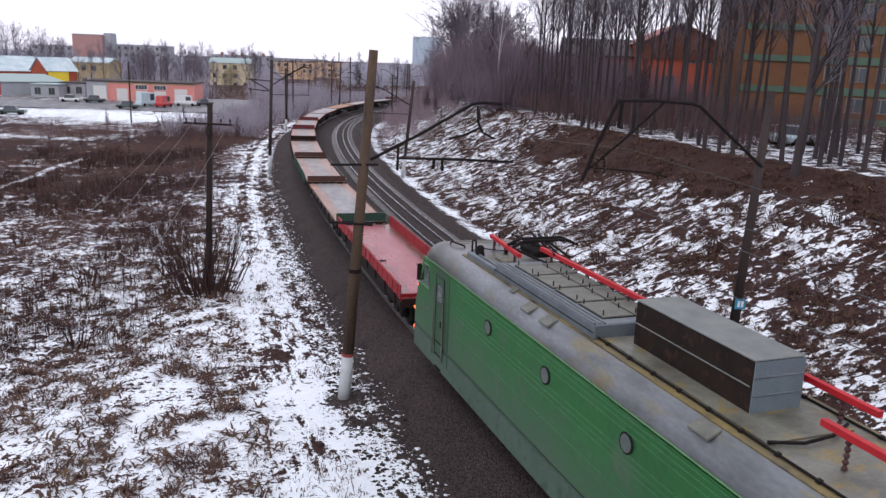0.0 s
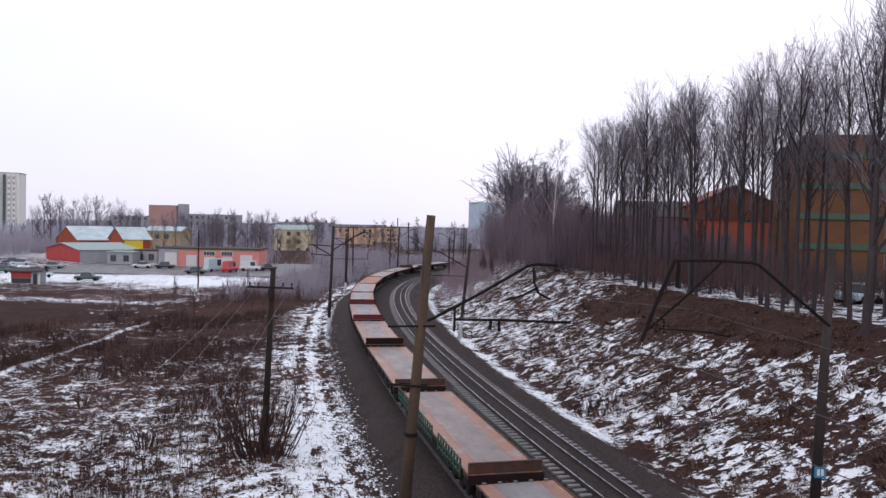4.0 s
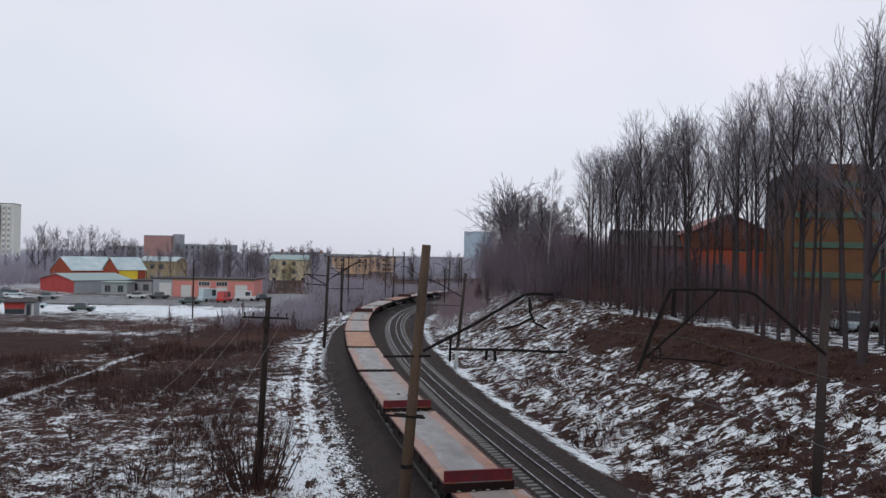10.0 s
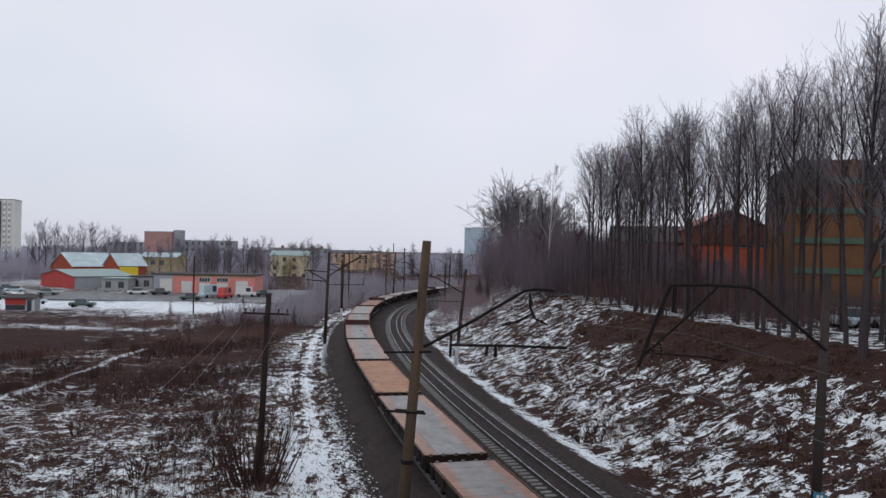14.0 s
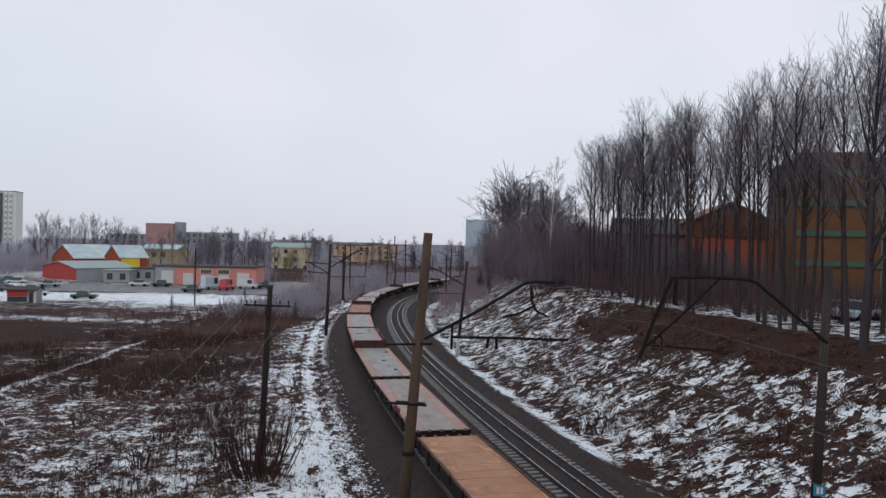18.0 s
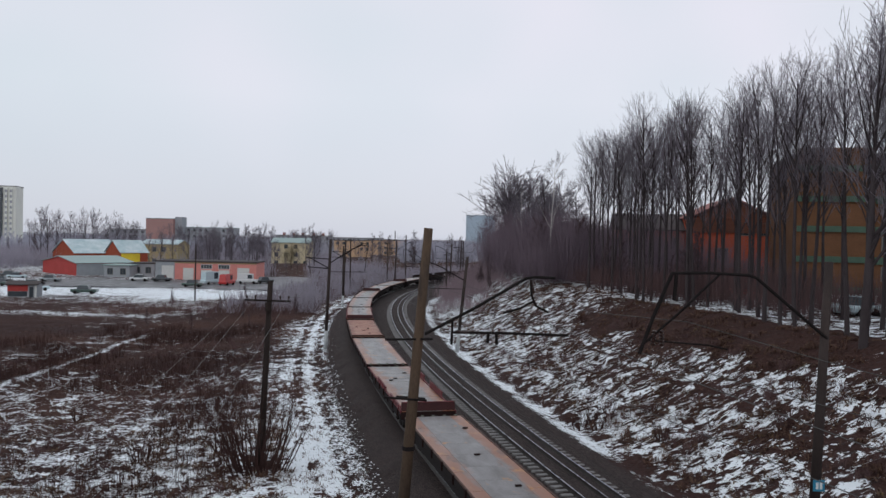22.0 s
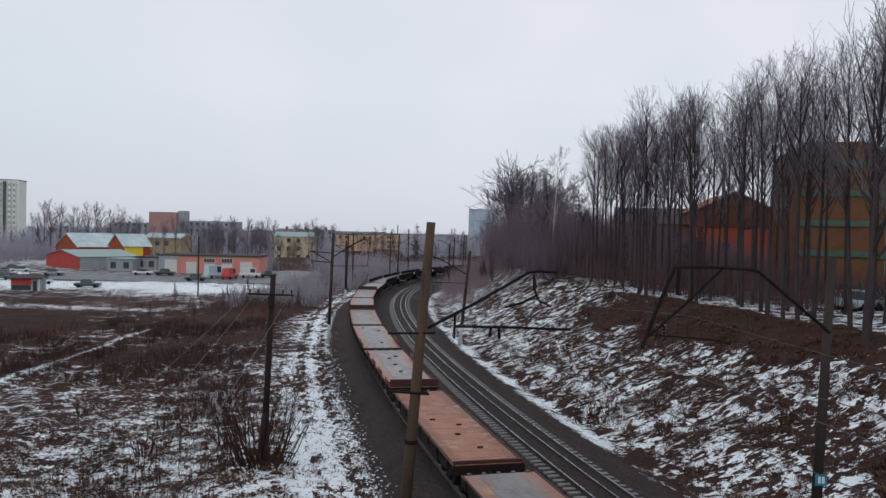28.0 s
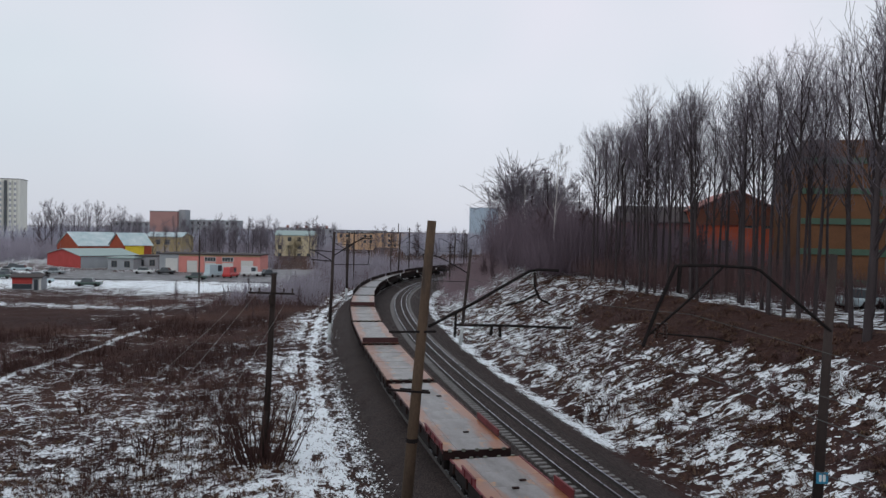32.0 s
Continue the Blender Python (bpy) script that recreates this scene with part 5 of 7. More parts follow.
def build_wagon(style):
    deck, paint, front, rear, sides, label = style["deck"], style["paint"], style.get("front"), style.get("rear"), style.get("sides"), style["label"]
    w = thing("flat_wagon", label, "flat wagon", "wagons of the freight train", pose(0, 0, 0))
    Z = 1.33
    # deck
    if deck.startswith("plank"):
        n = 15
        me = shared("plank_" + deck, lambda: plank_bm(2 * HALF / n), MAT[deck])
        for i in range(n):
            part("plank", me, None, w, at=pose(random.uniform(-0.012, 0.012), -HALF + 2 * HALF * (i + 0.5) / n, Z + random.uniform(-0.006, 0.004), 0, 0, random.uniform(-0.15, 0.15)))
    else:
        mid = MAT[deck]
        edge = mid
        for i in range(8):
            y = -HALF + 2 * HALF * (i + 0.5) / 8
            part("deck_sheet", shared("sheet_" + deck, lambda: solid("s", None, (-0.785, 0.785, -HALF / 8 + 0.0025, HALF / 8 - 0.0025, -0.04, 0.003), bevel=0.002), mid), None, w, "wet central deck sheet", at=pose(0, y, Z))
        for x0, x1 in ((-1.33, -0.79), (0.79, 1.33)):
            part("deck_edge", shared("edge_%s_%.1f" % (deck, x0), lambda: strips_bm(6, x0, x1), edge), None, w, "rust-stained deck edge", at=pose(0, 0, Z))
    if style.get("hole"):
        # dark plate laid on the deck; its colour stands for a hole's shade
        part("floor_hatch", solid("h", None, (-0.98, -0.62, -1.2, -0.92, Z + 0.005, Z + 0.012)), MAT["dark"], w, "dark plate standing for an open hole in the deck")
    for sx in (-1, 1):
        part("side_sill", shared("sill", sill_bm, MAT["dark"]), None, w, at=pose(sx * 1.36, 0, 0))
        part("deck_rim", shared("rim_" + paint, lambda: solid("r", None, (-0.035, 0.035, -HALF, HALF, -0.14, 0.03), bevel=0.008), MAT[paint]), None, w, at=pose(sx * 1.375, 0, Z - 0.01))
        for i in range(8):
            part("stake_pocket", shared("pocket", pocket_bm, MAT["wagon_dark"]), None, w, at=pose(sx * 1.43, -HALF + 0.7 + i * 1.72, Z))
    part("centre_sill", shared("csill", lambda: solid("c", None, (-0.3, 0.3, -HALF, HALF, 0.75, 1.25)), MAT["dark"]), None, w)
    for sy in (-1, 1):
        part("end_beam", shared("beam", lambda: solid("c", None, (-1.36, 1.36, -0.09, 0.09, 0.95, 1.31), bevel=0.015), MAT["wagon_dark"]), None, w, at=pose(0, sy * (HALF - 0.05), 0))
        part("coupler", shared("coupler", lambda: bars([(0, -0.4, 0), (0, 0.45, 0)], [(-0.12, 0.45, 0), (0.16, 0.6, 0)], r=0.11), MAT["dark"]), None, w, at=pose(0, sy * (HALF + 0.1), 0.98, 0, 0, 0 if sy > 0 else 180))
        part("brake_hose", shared("hose", lambda: bars([(0.35, 0, 0.95), (0.38, 0.25, 0.7), (0.3, 0.5, 0.72)], r=0.03), MAT["dark"]), None, w, at=pose(0, sy * HALF, 0, 0, 0, 0 if sy > 0 else 180))
    # boards with their own cap paint have faces darkened as if in shade
    for sy, b in ((-1, front), (1, rear)):
        if b:
            col, tall = b
            part("board_cap", shared("cap_" + style.get("cap", col), lambda: solid("c", None, (-1.35, 1.35, -0.06, 0.045, 0.001, 0.04), bevel=0.006), MAT[style.get("cap", col)]), None, w, at=pose(0, sy * (HALF - 0.1), Z + tall, 0, 0, 0 if sy < 0 else 180))
            part("end_board", shared("eb_%s_%.2f" % (col, tall), lambda: end_board_bm(tall), MAT[col]), None, w, "raised end board", at=pose(0, sy * (HALF - 0.1), Z, 0, 0, 0 if sy < 0 else 180))
        else:
            for k in range(5):
                part("board_hinge", shared("hinge", lambda: solid("k", None, (-0.07, 0.07, -0.05, 0.05, -0.06, 0.05), bevel=0.01), MAT["hatch"]), None, w, "pale hinge bracket", at=pose(-1.1 + 0.55 * k, sy * (HALF + 0.03), Z))
    if sides:
        col, tall, left, right = sides
        for sx, on in ((-1, left), (1, right)):
            for i in on:
                y = -HALF + 2 * HALF * (i + 0.5) / 8
                part("side_board", shared("sb_%s_%.2f" % (col, tall), lambda: board_bm(2 * HALF / 8, tall, 2), MAT[col]), None, w, "raised side board", at=pose(sx * 1.4, y, Z, 0, 0, 0 if sx < 0 else 180))
    if style.get("lattice"):
        for y in (-4.4, 0.2, 4.4):
            part("stake_rack", shared("lattice", lattice_bm, MAT["wagon_green"]), None, w, "dark green stake rack", at=pose(-1.5, y, Z))
        part("side_rail", bars([(1.48, -HALF, Z + 0.12), (1.48, HALF, Z + 0.12)], r=0.035), MAT["wagon_green"], w)
    if style.get("scraps"):
        for i in range(style["scraps"]):
            x, y = random.uniform(-0.9, 0.9), random.uniform(-5, 5)
            part("debris", solid("d", None, (x - 0.14, x + 0.1, y - 0.05, y + 0.07, Z + 0.004, Z + 0.05), bevel=0.012), MAT["wagon_dark"], w)
    for sy in (-1, 1):
        b = part("bogie", shared("bogie", bogie_bm, MAT["dark"]), None, w, at=pose(0, sy * 4.86, 0))
        for dy in (-0.925, 0.925):
            for x in (-0.79, 0.79):
                part("wheel", shared("wheel", wheel_bm, MAT["dark"]), None, b, at=pose(x, dy, 0.475, 0, 0, 0 if x > 0 else 180))
    return w


ALL8 = range(8)
STYLES = [
    dict(deck="deck_pink", paint="wagon_red", front=("wagon_red", 0.12), sides=("wagon_red", 0.5, ALL8, ALL8), hole=True, label="bright red flat wagon with raised sides and pink wet deck"),
    dict(deck="deck_wet", paint="wagon_brown", front=("wagon_green", 0.42), label="rusty flat wagon with a dark green front end board"),
    dict(deck="deck_brown", paint="wagon_brown", front=("wagon_brown", 0.36), lattice=True, label="rusty brown flat wagon with green stake racks on its side"),
    dict(deck="deck_brown", paint="wagon_brown", front=("wagon_brown", 0.34), label="brown flat wagon with a wet grey deck"),
    dict(deck="deck_brown", paint="wagon_maroon", front=("wagon_dark", 0.42), cap="wagon_crimson", label="maroon flat wagon with an end board painted shade-dark"),
    dict(deck="deck_wet", paint="wagon_maroon", front=("wagon_crimson", 0.40), label="flat wagon with a bright red end board and wet deck"),
    dict(deck="plank_grey", paint="wagon_brown", front=("wagon_crimson", 0.36), scraps=2, label="brown flat wagon with wet grey planks and red end board"),
    dict(deck="deck_wet", paint="wagon_brown", label="brown flat wagon with wet grey deck and no end boards"),
    dict(deck="plank_orange", paint="wagon_brown", label="flat wagon with a fresh orange plank deck"),
    dict(deck="deck_brown", paint="wagon_maroon", sides=("wagon_crimson", 0.3, (0, 2), ()), label="maroon flat wagon with two red side flaps up"),
    dict(deck="deck_wet", paint="wagon_brown", scraps=3, label="brown flat wagon with a long wet grey deck"),
    dict(deck="plank_grey", paint="wagon_crimson", front=("wagon_maroon", 0.42), cap="wagon_crimson", sides=("wagon_crimson", 0.28, (0, 1, 3, 4), (2, 3, 5, 6)), scraps=3, label="red flat wagon with grey planks and partly raised sides"),
    dict(deck="deck_wet", paint="wagon_maroon", label="maroon flat wagon with grey deck marked by white hinges"),
    dict(deck="plank_brown", paint="wagon_brown", front=("wagon_brown", 0.10), scraps=4, label="flat wagon with a pinkish-brown deck and scattered debris"),
    dict(deck="deck_wet", paint="wagon_crimson", front=("wagon_maroon", 0.38), cap="wagon_crimson", sides=("wagon_crimson", 0.3, (0, 2, 4, 6), (5,)), scraps=4, label="red flat wagon with grey deck and maroon end board"),
    dict(deck="deck_wet", paint="wagon_maroon", sides=("wagon_crimson", 0.28, (0, 1), (1, 2)), scraps=3, label="maroon flat wagon with red side flaps and grey deck"),
]
REST = [
    dict(deck="plank_grey", paint="wagon_brown", label="brown flat wagon with grey plank deck further down the train"),
    dict(deck="deck_wet", paint="wagon_maroon", front=("wagon_maroon", 0.36), label="maroon flat wagon with end board further down the train"),
    dict(deck="deck_dark", paint="wagon_brown", sides=("wagon_dark", 0.5, ALL8, ALL8), label="brown wagon with low dark sides further down the train"),
    dict(deck="deck_dark", paint="wagon_dark", sides=("wagon_dark", 0.5, ALL8, ALL8), label="dark wagon with low dark sides further down the train"),
]
wagons = [build_wagon(s) for s in STYLES]
for i in range(13):
    kind = i % 2 if i < 4 else 2 + i % 2
    made = {0: 16, 1: 17, 2: 20, 3: 21}[kind]
    wagons.append(build_wagon(REST[kind]) if len(wagons) == made else copy_thing(wagons[made], pose(0, 0, 0)))

# ---- trees ----


def grow_tree(seed, tall, spread_deg, first, density, r0, lean=0.03, limb=(0.16, 0.30), twig=1.0, thin=0.012, shape="cone", up=0.13):
    """Returns two bmesh-free arrays: trunk and limbs, and fine twigs, both as tapered prisms."""
    rng = random.Random(seed)
    wood, fine = [], []

    def branch(p, d, length, r, level):
        n = (4, 3, 3, 2)[level]
        pts, q = [p.copy()], p.copy()
        for i in range(n * (2 if level == 0 else 1)):
            k = n * (2 if level == 0 else 1)
            d = (d + Vector((rng.uniform(-1, 1), rng.uniform(-1, 1), rng.uniform(-0.3, 0.6))) * (0.025 if level == 0 else 0.12) + Vector((0, 0, up if level else 0.05))).normalized()
            q = q + d * (length / k)
            pts.append(q.copy())
        k = len(pts) - 1
        for i in range(k):
            ra, rb = r * (1 - 0.85 * i / k), r * (1 - 0.85 * (i + 1) / k)
            (wood if level < 2 else fine).append((pts[i], pts[i + 1], max(ra, thin), max(rb, thin * 0.7), 6 if level == 0 else (4 if level == 1 else 3)))
        if level >= 3:
            return
        if level == 0:
            m = int(density)
        elif level == 1:
            m = int(7 * twig)
        else:
            m = int(5 * twig)
        for i in range(m):
            f = first + (1 - first) * (i + rng.random()) / m if level == 0 else 0.25 + 0.75 * (i + rng.random()) / m
            f = min(f, 0.985)
            j = min(int(f * k), k - 1)
            at = pts[j].lerp(pts[j + 1], f * k - j)
            axis = (pts[j + 1] - pts[j]).normalized()
            az = rng.uniform(0, 2 * math.pi)
            side = axis.orthogonal().normalized()
            side = Matrix.Rotation(az, 3, axis) @ side
            ang = radians(spread_deg * rng.uniform(0.7 if shape != "fan" else 0.15, 1.25) * (1 if level == 0 else 1.1))
            nd = (axis * math.cos(ang) + side * math.sin(ang)).normalized()
            if level == 0:
                g = (f - first) / (1 - first)
                ln = tall * rng.uniform(*limb) * {"cone": 1.1 - 0.68 * g, "oval": 0.62 + 0.5 * math.sin(math.pi * g ** 0.8) - 0.12 * g, "fan": 1.0 - 0.1 * g}[shape]
            else:
                ln = length * rng.uniform(0.35, 0.6)
            branch(at, nd, ln, r * (0.45 if level == 0 else 0.5) * (1.1 - 0.7 * f), level + 1)

    branch(Vector((0, 0, -0.3)), Vector((rng.uniform(-lean, lean), rng.uniform(-lean, lean), 1)).normalized(), tall, r0, 0)

    def pack(segs):
        verts, faces = [], []
        for a, b, ra, rb, sides in segs:
            d = (b - a).normalized()
            s = d.orthogonal().normalized()
            c = d.cross(s)
            o = len(verts)
            for base, rad in ((a, ra), (b, rb)):
                for k in range(sides):
                    t = 2 * math.pi * k / sides
                    verts.append(base + (s * math.cos(t) + c * math.sin(t)) * rad)
            for k in range(sides):
                faces.append((o + k, o + (k + 1) % sides, o + sides + (k + 1) % sides, o + sides + k))
        return np.array(verts), np.array(faces)
    return pack(wood), pack(fine)


def tree_kind(name, label, seed, bark, twig_mat, **kw):
    (wv, wf), (fv, ff) = grow_tree(seed, **kw)
    t = thing(name, label, "tree", "bare trees on the bank")
    part("trunk", raw_mesh("trunk", wv, wf, bark), None, t, "dark trunk and limbs")
    part("crown", raw_mesh("crown", fv, ff, twig_mat), None, t, "crown of fine bare twigs")
    return t


def place(ob, x, y, z, turn, size):
    c = copy_thing(ob, pose(x, y, z, 0, 0, turn))
    c.scale = (size, size, size)
    return c


TALL = [tree_kind("bare_tree", "tall bare dark tree with upright limbs on the bank", 10 + i, MAT["bark"], MAT["twigs"],
                  tall=15.0 + 0.35 * (i % 3), spread_deg=30, first=0.40 + 0.05 * (i % 3), density=17 + 2 * (i % 3), r0=0.155, limb=(0.17, 0.27), twig=0.9, thin=0.0092, shape="oval", up=0.11) for i in range(6)]
WIDE = [tree_kind("bare_tree", "broad bare tree with a rounded crown of twigs", 40 + i, MAT["bark"], MAT["twigs"],
                  tall=13.0, spread_deg=46, first=0.16, density=20, r0=0.2, twig=1.0, thin=0.022) for i in range(3)]
SHRUB = [tree_kind("thicket_tree", "dense reddish young bare tree in a thicket", 60 + i, MAT["bark"], MAT["twigs_red"],
                   tall=8.0, spread_deg=34, first=0.06, density=18, r0=0.08, twig=1.0, thin=0.022) for i in range(3)]
FAN = [tree_kind("bare_tree", "broad bare tree with a fan-shaped crown above the thicket", 90 + i, MAT["bark"], MAT["twigs"],
                 tall=9.0, spread_deg=50, first=0.5, density=46, r0=0.22, limb=(0.5, 0.66), twig=1.1, thin=0.03, shape="fan", up=0.04) for i in range(2)]
BIRCH = [tree_kind("birch_tree", "slender birch with a white trunk among dark trees", 80, MAT["birch"], MAT["twigs"], tall=15, spread_deg=35, first=0.4, density=14, r0=0.13)]
# the first of each kind takes a place of its own
rng = random.Random(5)


def bank_place(s, off):
    x, y, p = right_line(s, off)
    return x, y, height_at(x, y)


FAR_S = 112         # the tall row ends here; lower trees and thicket follow
spots = []
for row, (off, s0, s1, ds) in enumerate(((20.6, 34, FAR_S - 21, 2.3), (22.8, 33, FAR_S - 14, 2.8), (26.0, 34, FAR_S - 7, 3.4), (28.5, 38, 62, 4.6), (31.0, 36, FAR_S, 4.4), (38.5, 90, FAR_S, 6.0))):
    s = s0
    while s < s1:
        spots.append((s + rng.uniform(-1.1, 1.1), off + rng.uniform(-1.0, 1.0), rng.uniform(0.9, 0.99)))
        s += ds * rng.uniform(0.7, 1.35) * (1.0 if s < 66 else 1.12)
used = set()
for i, (s, off, size) in enumerate(spots):
    x, y, z = bank_place(s, off)
    if 30.0 < x < 46.0 and 97.0 < y < 119.0 or 21.5 < x < 33.0 and 105.0 < y < 119.0 or math.hypot(x - 31, y - 59) < 3.2:
        continue
    k = i % len(TALL)
    far = 1.05 + 0.03 * min(max((s - 45) / 60, 0), 1)
    if k not in used:
        used.add(k)
        TALL[k].matrix_basis = pose(x, y, z, 0, 0, rng.uniform(0, 360))
    else:
        place(TALL[k], x, y, z, rng.uniform(0, 360), size * far)
used = set()
for i, (s, off, size) in enumerate([(146, 18.5, 1.2), (150, 13.5, 0.75), (158, 16, 0.85), (166, 12.5, 0.7), (172, 15, 0.8), (182, 13, 0.8), (195, 14, 0.8), (128, 20, 1.15), (122, 22, 1.1), (112, 25, 0.98), (160, 24, 1.0), (205, 18, 0.9), (133, 22, 1.15), (140, 24, 1.1), (116, 19, 0.95)]):
    x, y, z = bank_place(s, off)
    k = i % 3
    if k not in used:
        used.add(k)
        WIDE[k].matrix_basis = pose(x, y, z, 0, 0, 40 * i)
    else:
        place(WIDE[k], x, y, z, 70 * i, size)
used = set()
thicket = [(100 + 2.6 * i + rng.uniform(-1, 1), rng.uniform(17.5, 27), rng.uniform(0.7, 1.2)) for i in range(34)]
thicket += [(rng.uniform(108, 190), rng.uniform(9, 14) + 3, rng.uniform(0.35, 0.7)) for i in range(18)]
thicket += [(rng.uniform(60, 104), rng.uniform(19.5, 30), rng.uniform(0.4, 0.8)) for i in range(16)]
for i, (s, off, size) in enumerate(thicket):
    x, y, z = bank_place(s, off)
    k = i % 3
    if k not in used:
        used.add(k)
        SHRUB[k].matrix_basis = pose(x, y, z, 0, 0, 50 * i)
    else:
        place(SHRUB[k], x, y, z, 50 * i, size)
FAN[0].matrix_basis = pose(11.0, 131.0, height_at(11.0, 131.0), 0, 0, 20)
FAN[0].scale = (1.2, 1.2, 1.2)
FAN[1].matrix_basis = pose(17.5, 134.0, height_at(17.5, 134.0), 0, 0, 70)
BIG = tree_kind("bare_tree", "large dark bare tree with arching limbs at the wood's edge", 140, MAT["bark"], MAT["twigs"],
                tall=15.6, spread_deg=36, first=0.26, density=22, r0=0.25, limb=(0.24, 0.36), twig=1.0, thin=0.0125, shape="oval")
BIG.matrix_basis = pose(22.4, 42.0, height_at(22.4, 42.0), 0, 0, 30)
BIRCH[0].matrix_basis = pose(*bank_place(100, 19.0))
x, y, z = bank_place(117, 18.0)
place(BIRCH[0], x, y, z, 80, 0.9)
for s, off, size in ((226, -22, 0.85), (221, -27, 0.62), (233, -26, 0.7)):
    x, y, p = right_line(s, off)
    place(WIDE[0], x, y, height_at(x, y), 40 * s, size)

# ---- town on the left and behind ----
TOWN = {
    "brick_red": material("bright_red_brick_wall", (0.46, 0.105, 0.058), (0.36, 0.08, 0.045), 2.0, 0.9, fine=0.06),
    "cladding_brown": material("dull_brown_gable_boards", (0.17, 0.075, 0.055), (0.13, 0.058, 0.043), 2.0, 0.9, fine=0.06),
    "brick_orange": material("orange_brick_wall", (0.32, 0.078, 0.045), (0.25, 0.06, 0.036), 2.0, 0.9, fine=0.06),
    "brick_yellow": material("yellow_brick_wall", (0.17, 0.085, 0.045), (0.12, 0.06, 0.034), 2.0, 0.9, fine=0.06),
    "panel_green": material("green_balcony_panel", (0.06, 0.115, 0.078), (0.045, 0.088, 0.06), 1.0, 0.7),
    "red_wall": material("red_painted_wall", (0.42, 0.045, 0.04), (0.34, 0.04, 0.035), 2.0, 0.8),
    "pink_wall": material("salmon_painted_wall", (0.66, 0.26, 0.23), (0.58, 0.22, 0.19), 2.0, 0.8),
    "yellow_wall": material("bright_yellow_wall", (0.78, 0.60, 0.04), (0.7, 0.52, 0.04), 2.0, 0.8),
    "grey_wall": material("pale_grey_wall", (0.36, 0.38, 0.40), (0.28, 0.30, 0.32), 2.0, 0.85),
    "ochre_wall": material("pale_ochre_plaster", (0.38, 0.30, 0.17), (0.31, 0.25, 0.15), 3.0, 0.9),
    "beige_wall": material("beige_plaster", (0.62, 0.53, 0.36), (0.5, 0.43, 0.3), 3.0, 0.9),
    "tan_wall": material("faded_tan_orange_wall", (0.64, 0.43, 0.28), (0.52, 0.35, 0.23), 4.0, 0.9),
    "far_white": material("pale_panel_tower", (0.74, 0.74, 0.68), (0.64, 0.64, 0.60), 6.0, 0.9),
    # pale blue paint stands in for haze before the far tower
    "far_haze_blue": material("haze_blue_tower", (0.42, 0.51, 0.60), (0.38, 0.47, 0.56), 12.0, 0.9),
    "far_red": material("dull_red_block", (0.33, 0.15, 0.135), (0.26, 0.12, 0.11), 6.0, 0.9),
    # red brick paled towards pink, with the haze mixed into its colour
    "far_haze_pink": material("haze_paled_brick", (0.40, 0.235, 0.215), (0.34, 0.20, 0.185), 6.0, 0.9),
    "far_grey": material("dull_grey_block", (0.34, 0.35, 0.37), (0.28, 0.29, 0.31), 6.0, 0.9),
    "roof_snow": material("metal_roof_with_snow", (0.32, 0.43, 0.46), (0.52, 0.58, 0.60), 2.5, 0.6, spread=0.3),
    "roof_teal": material("pale_teal_metal_roof", (0.20, 0.29, 0.28), (0.26, 0.33, 0.32), 2.0, 0.5),
    "roof_dark": material("dark_roofing", (0.06, 0.05, 0.05), (0.09, 0.08, 0.08), 2.0, 0.85),
    "door_white": material("white_roller_door", (0.62, 0.62, 0.60), (0.52, 0.52, 0.50), 0.8, 0.6, stretch=(0.2, 0.2, 5)),
    "window": material("dark_window_pane", (0.035, 0.045, 0.055), (0.06, 0.07, 0.08), 2.0, 0.15, bump=0),
    "frame": material("pale_window_frame", (0.17, 0.155, 0.14), (0.13, 0.12, 0.11), 1.0, 0.6),
    "asphalt": material("wet_asphalt_lot", (0.085, 0.085, 0.09), (0.06, 0.06, 0.065), 3.0, 0.5, c3=(0.3, 0.31, 0.33)),
}


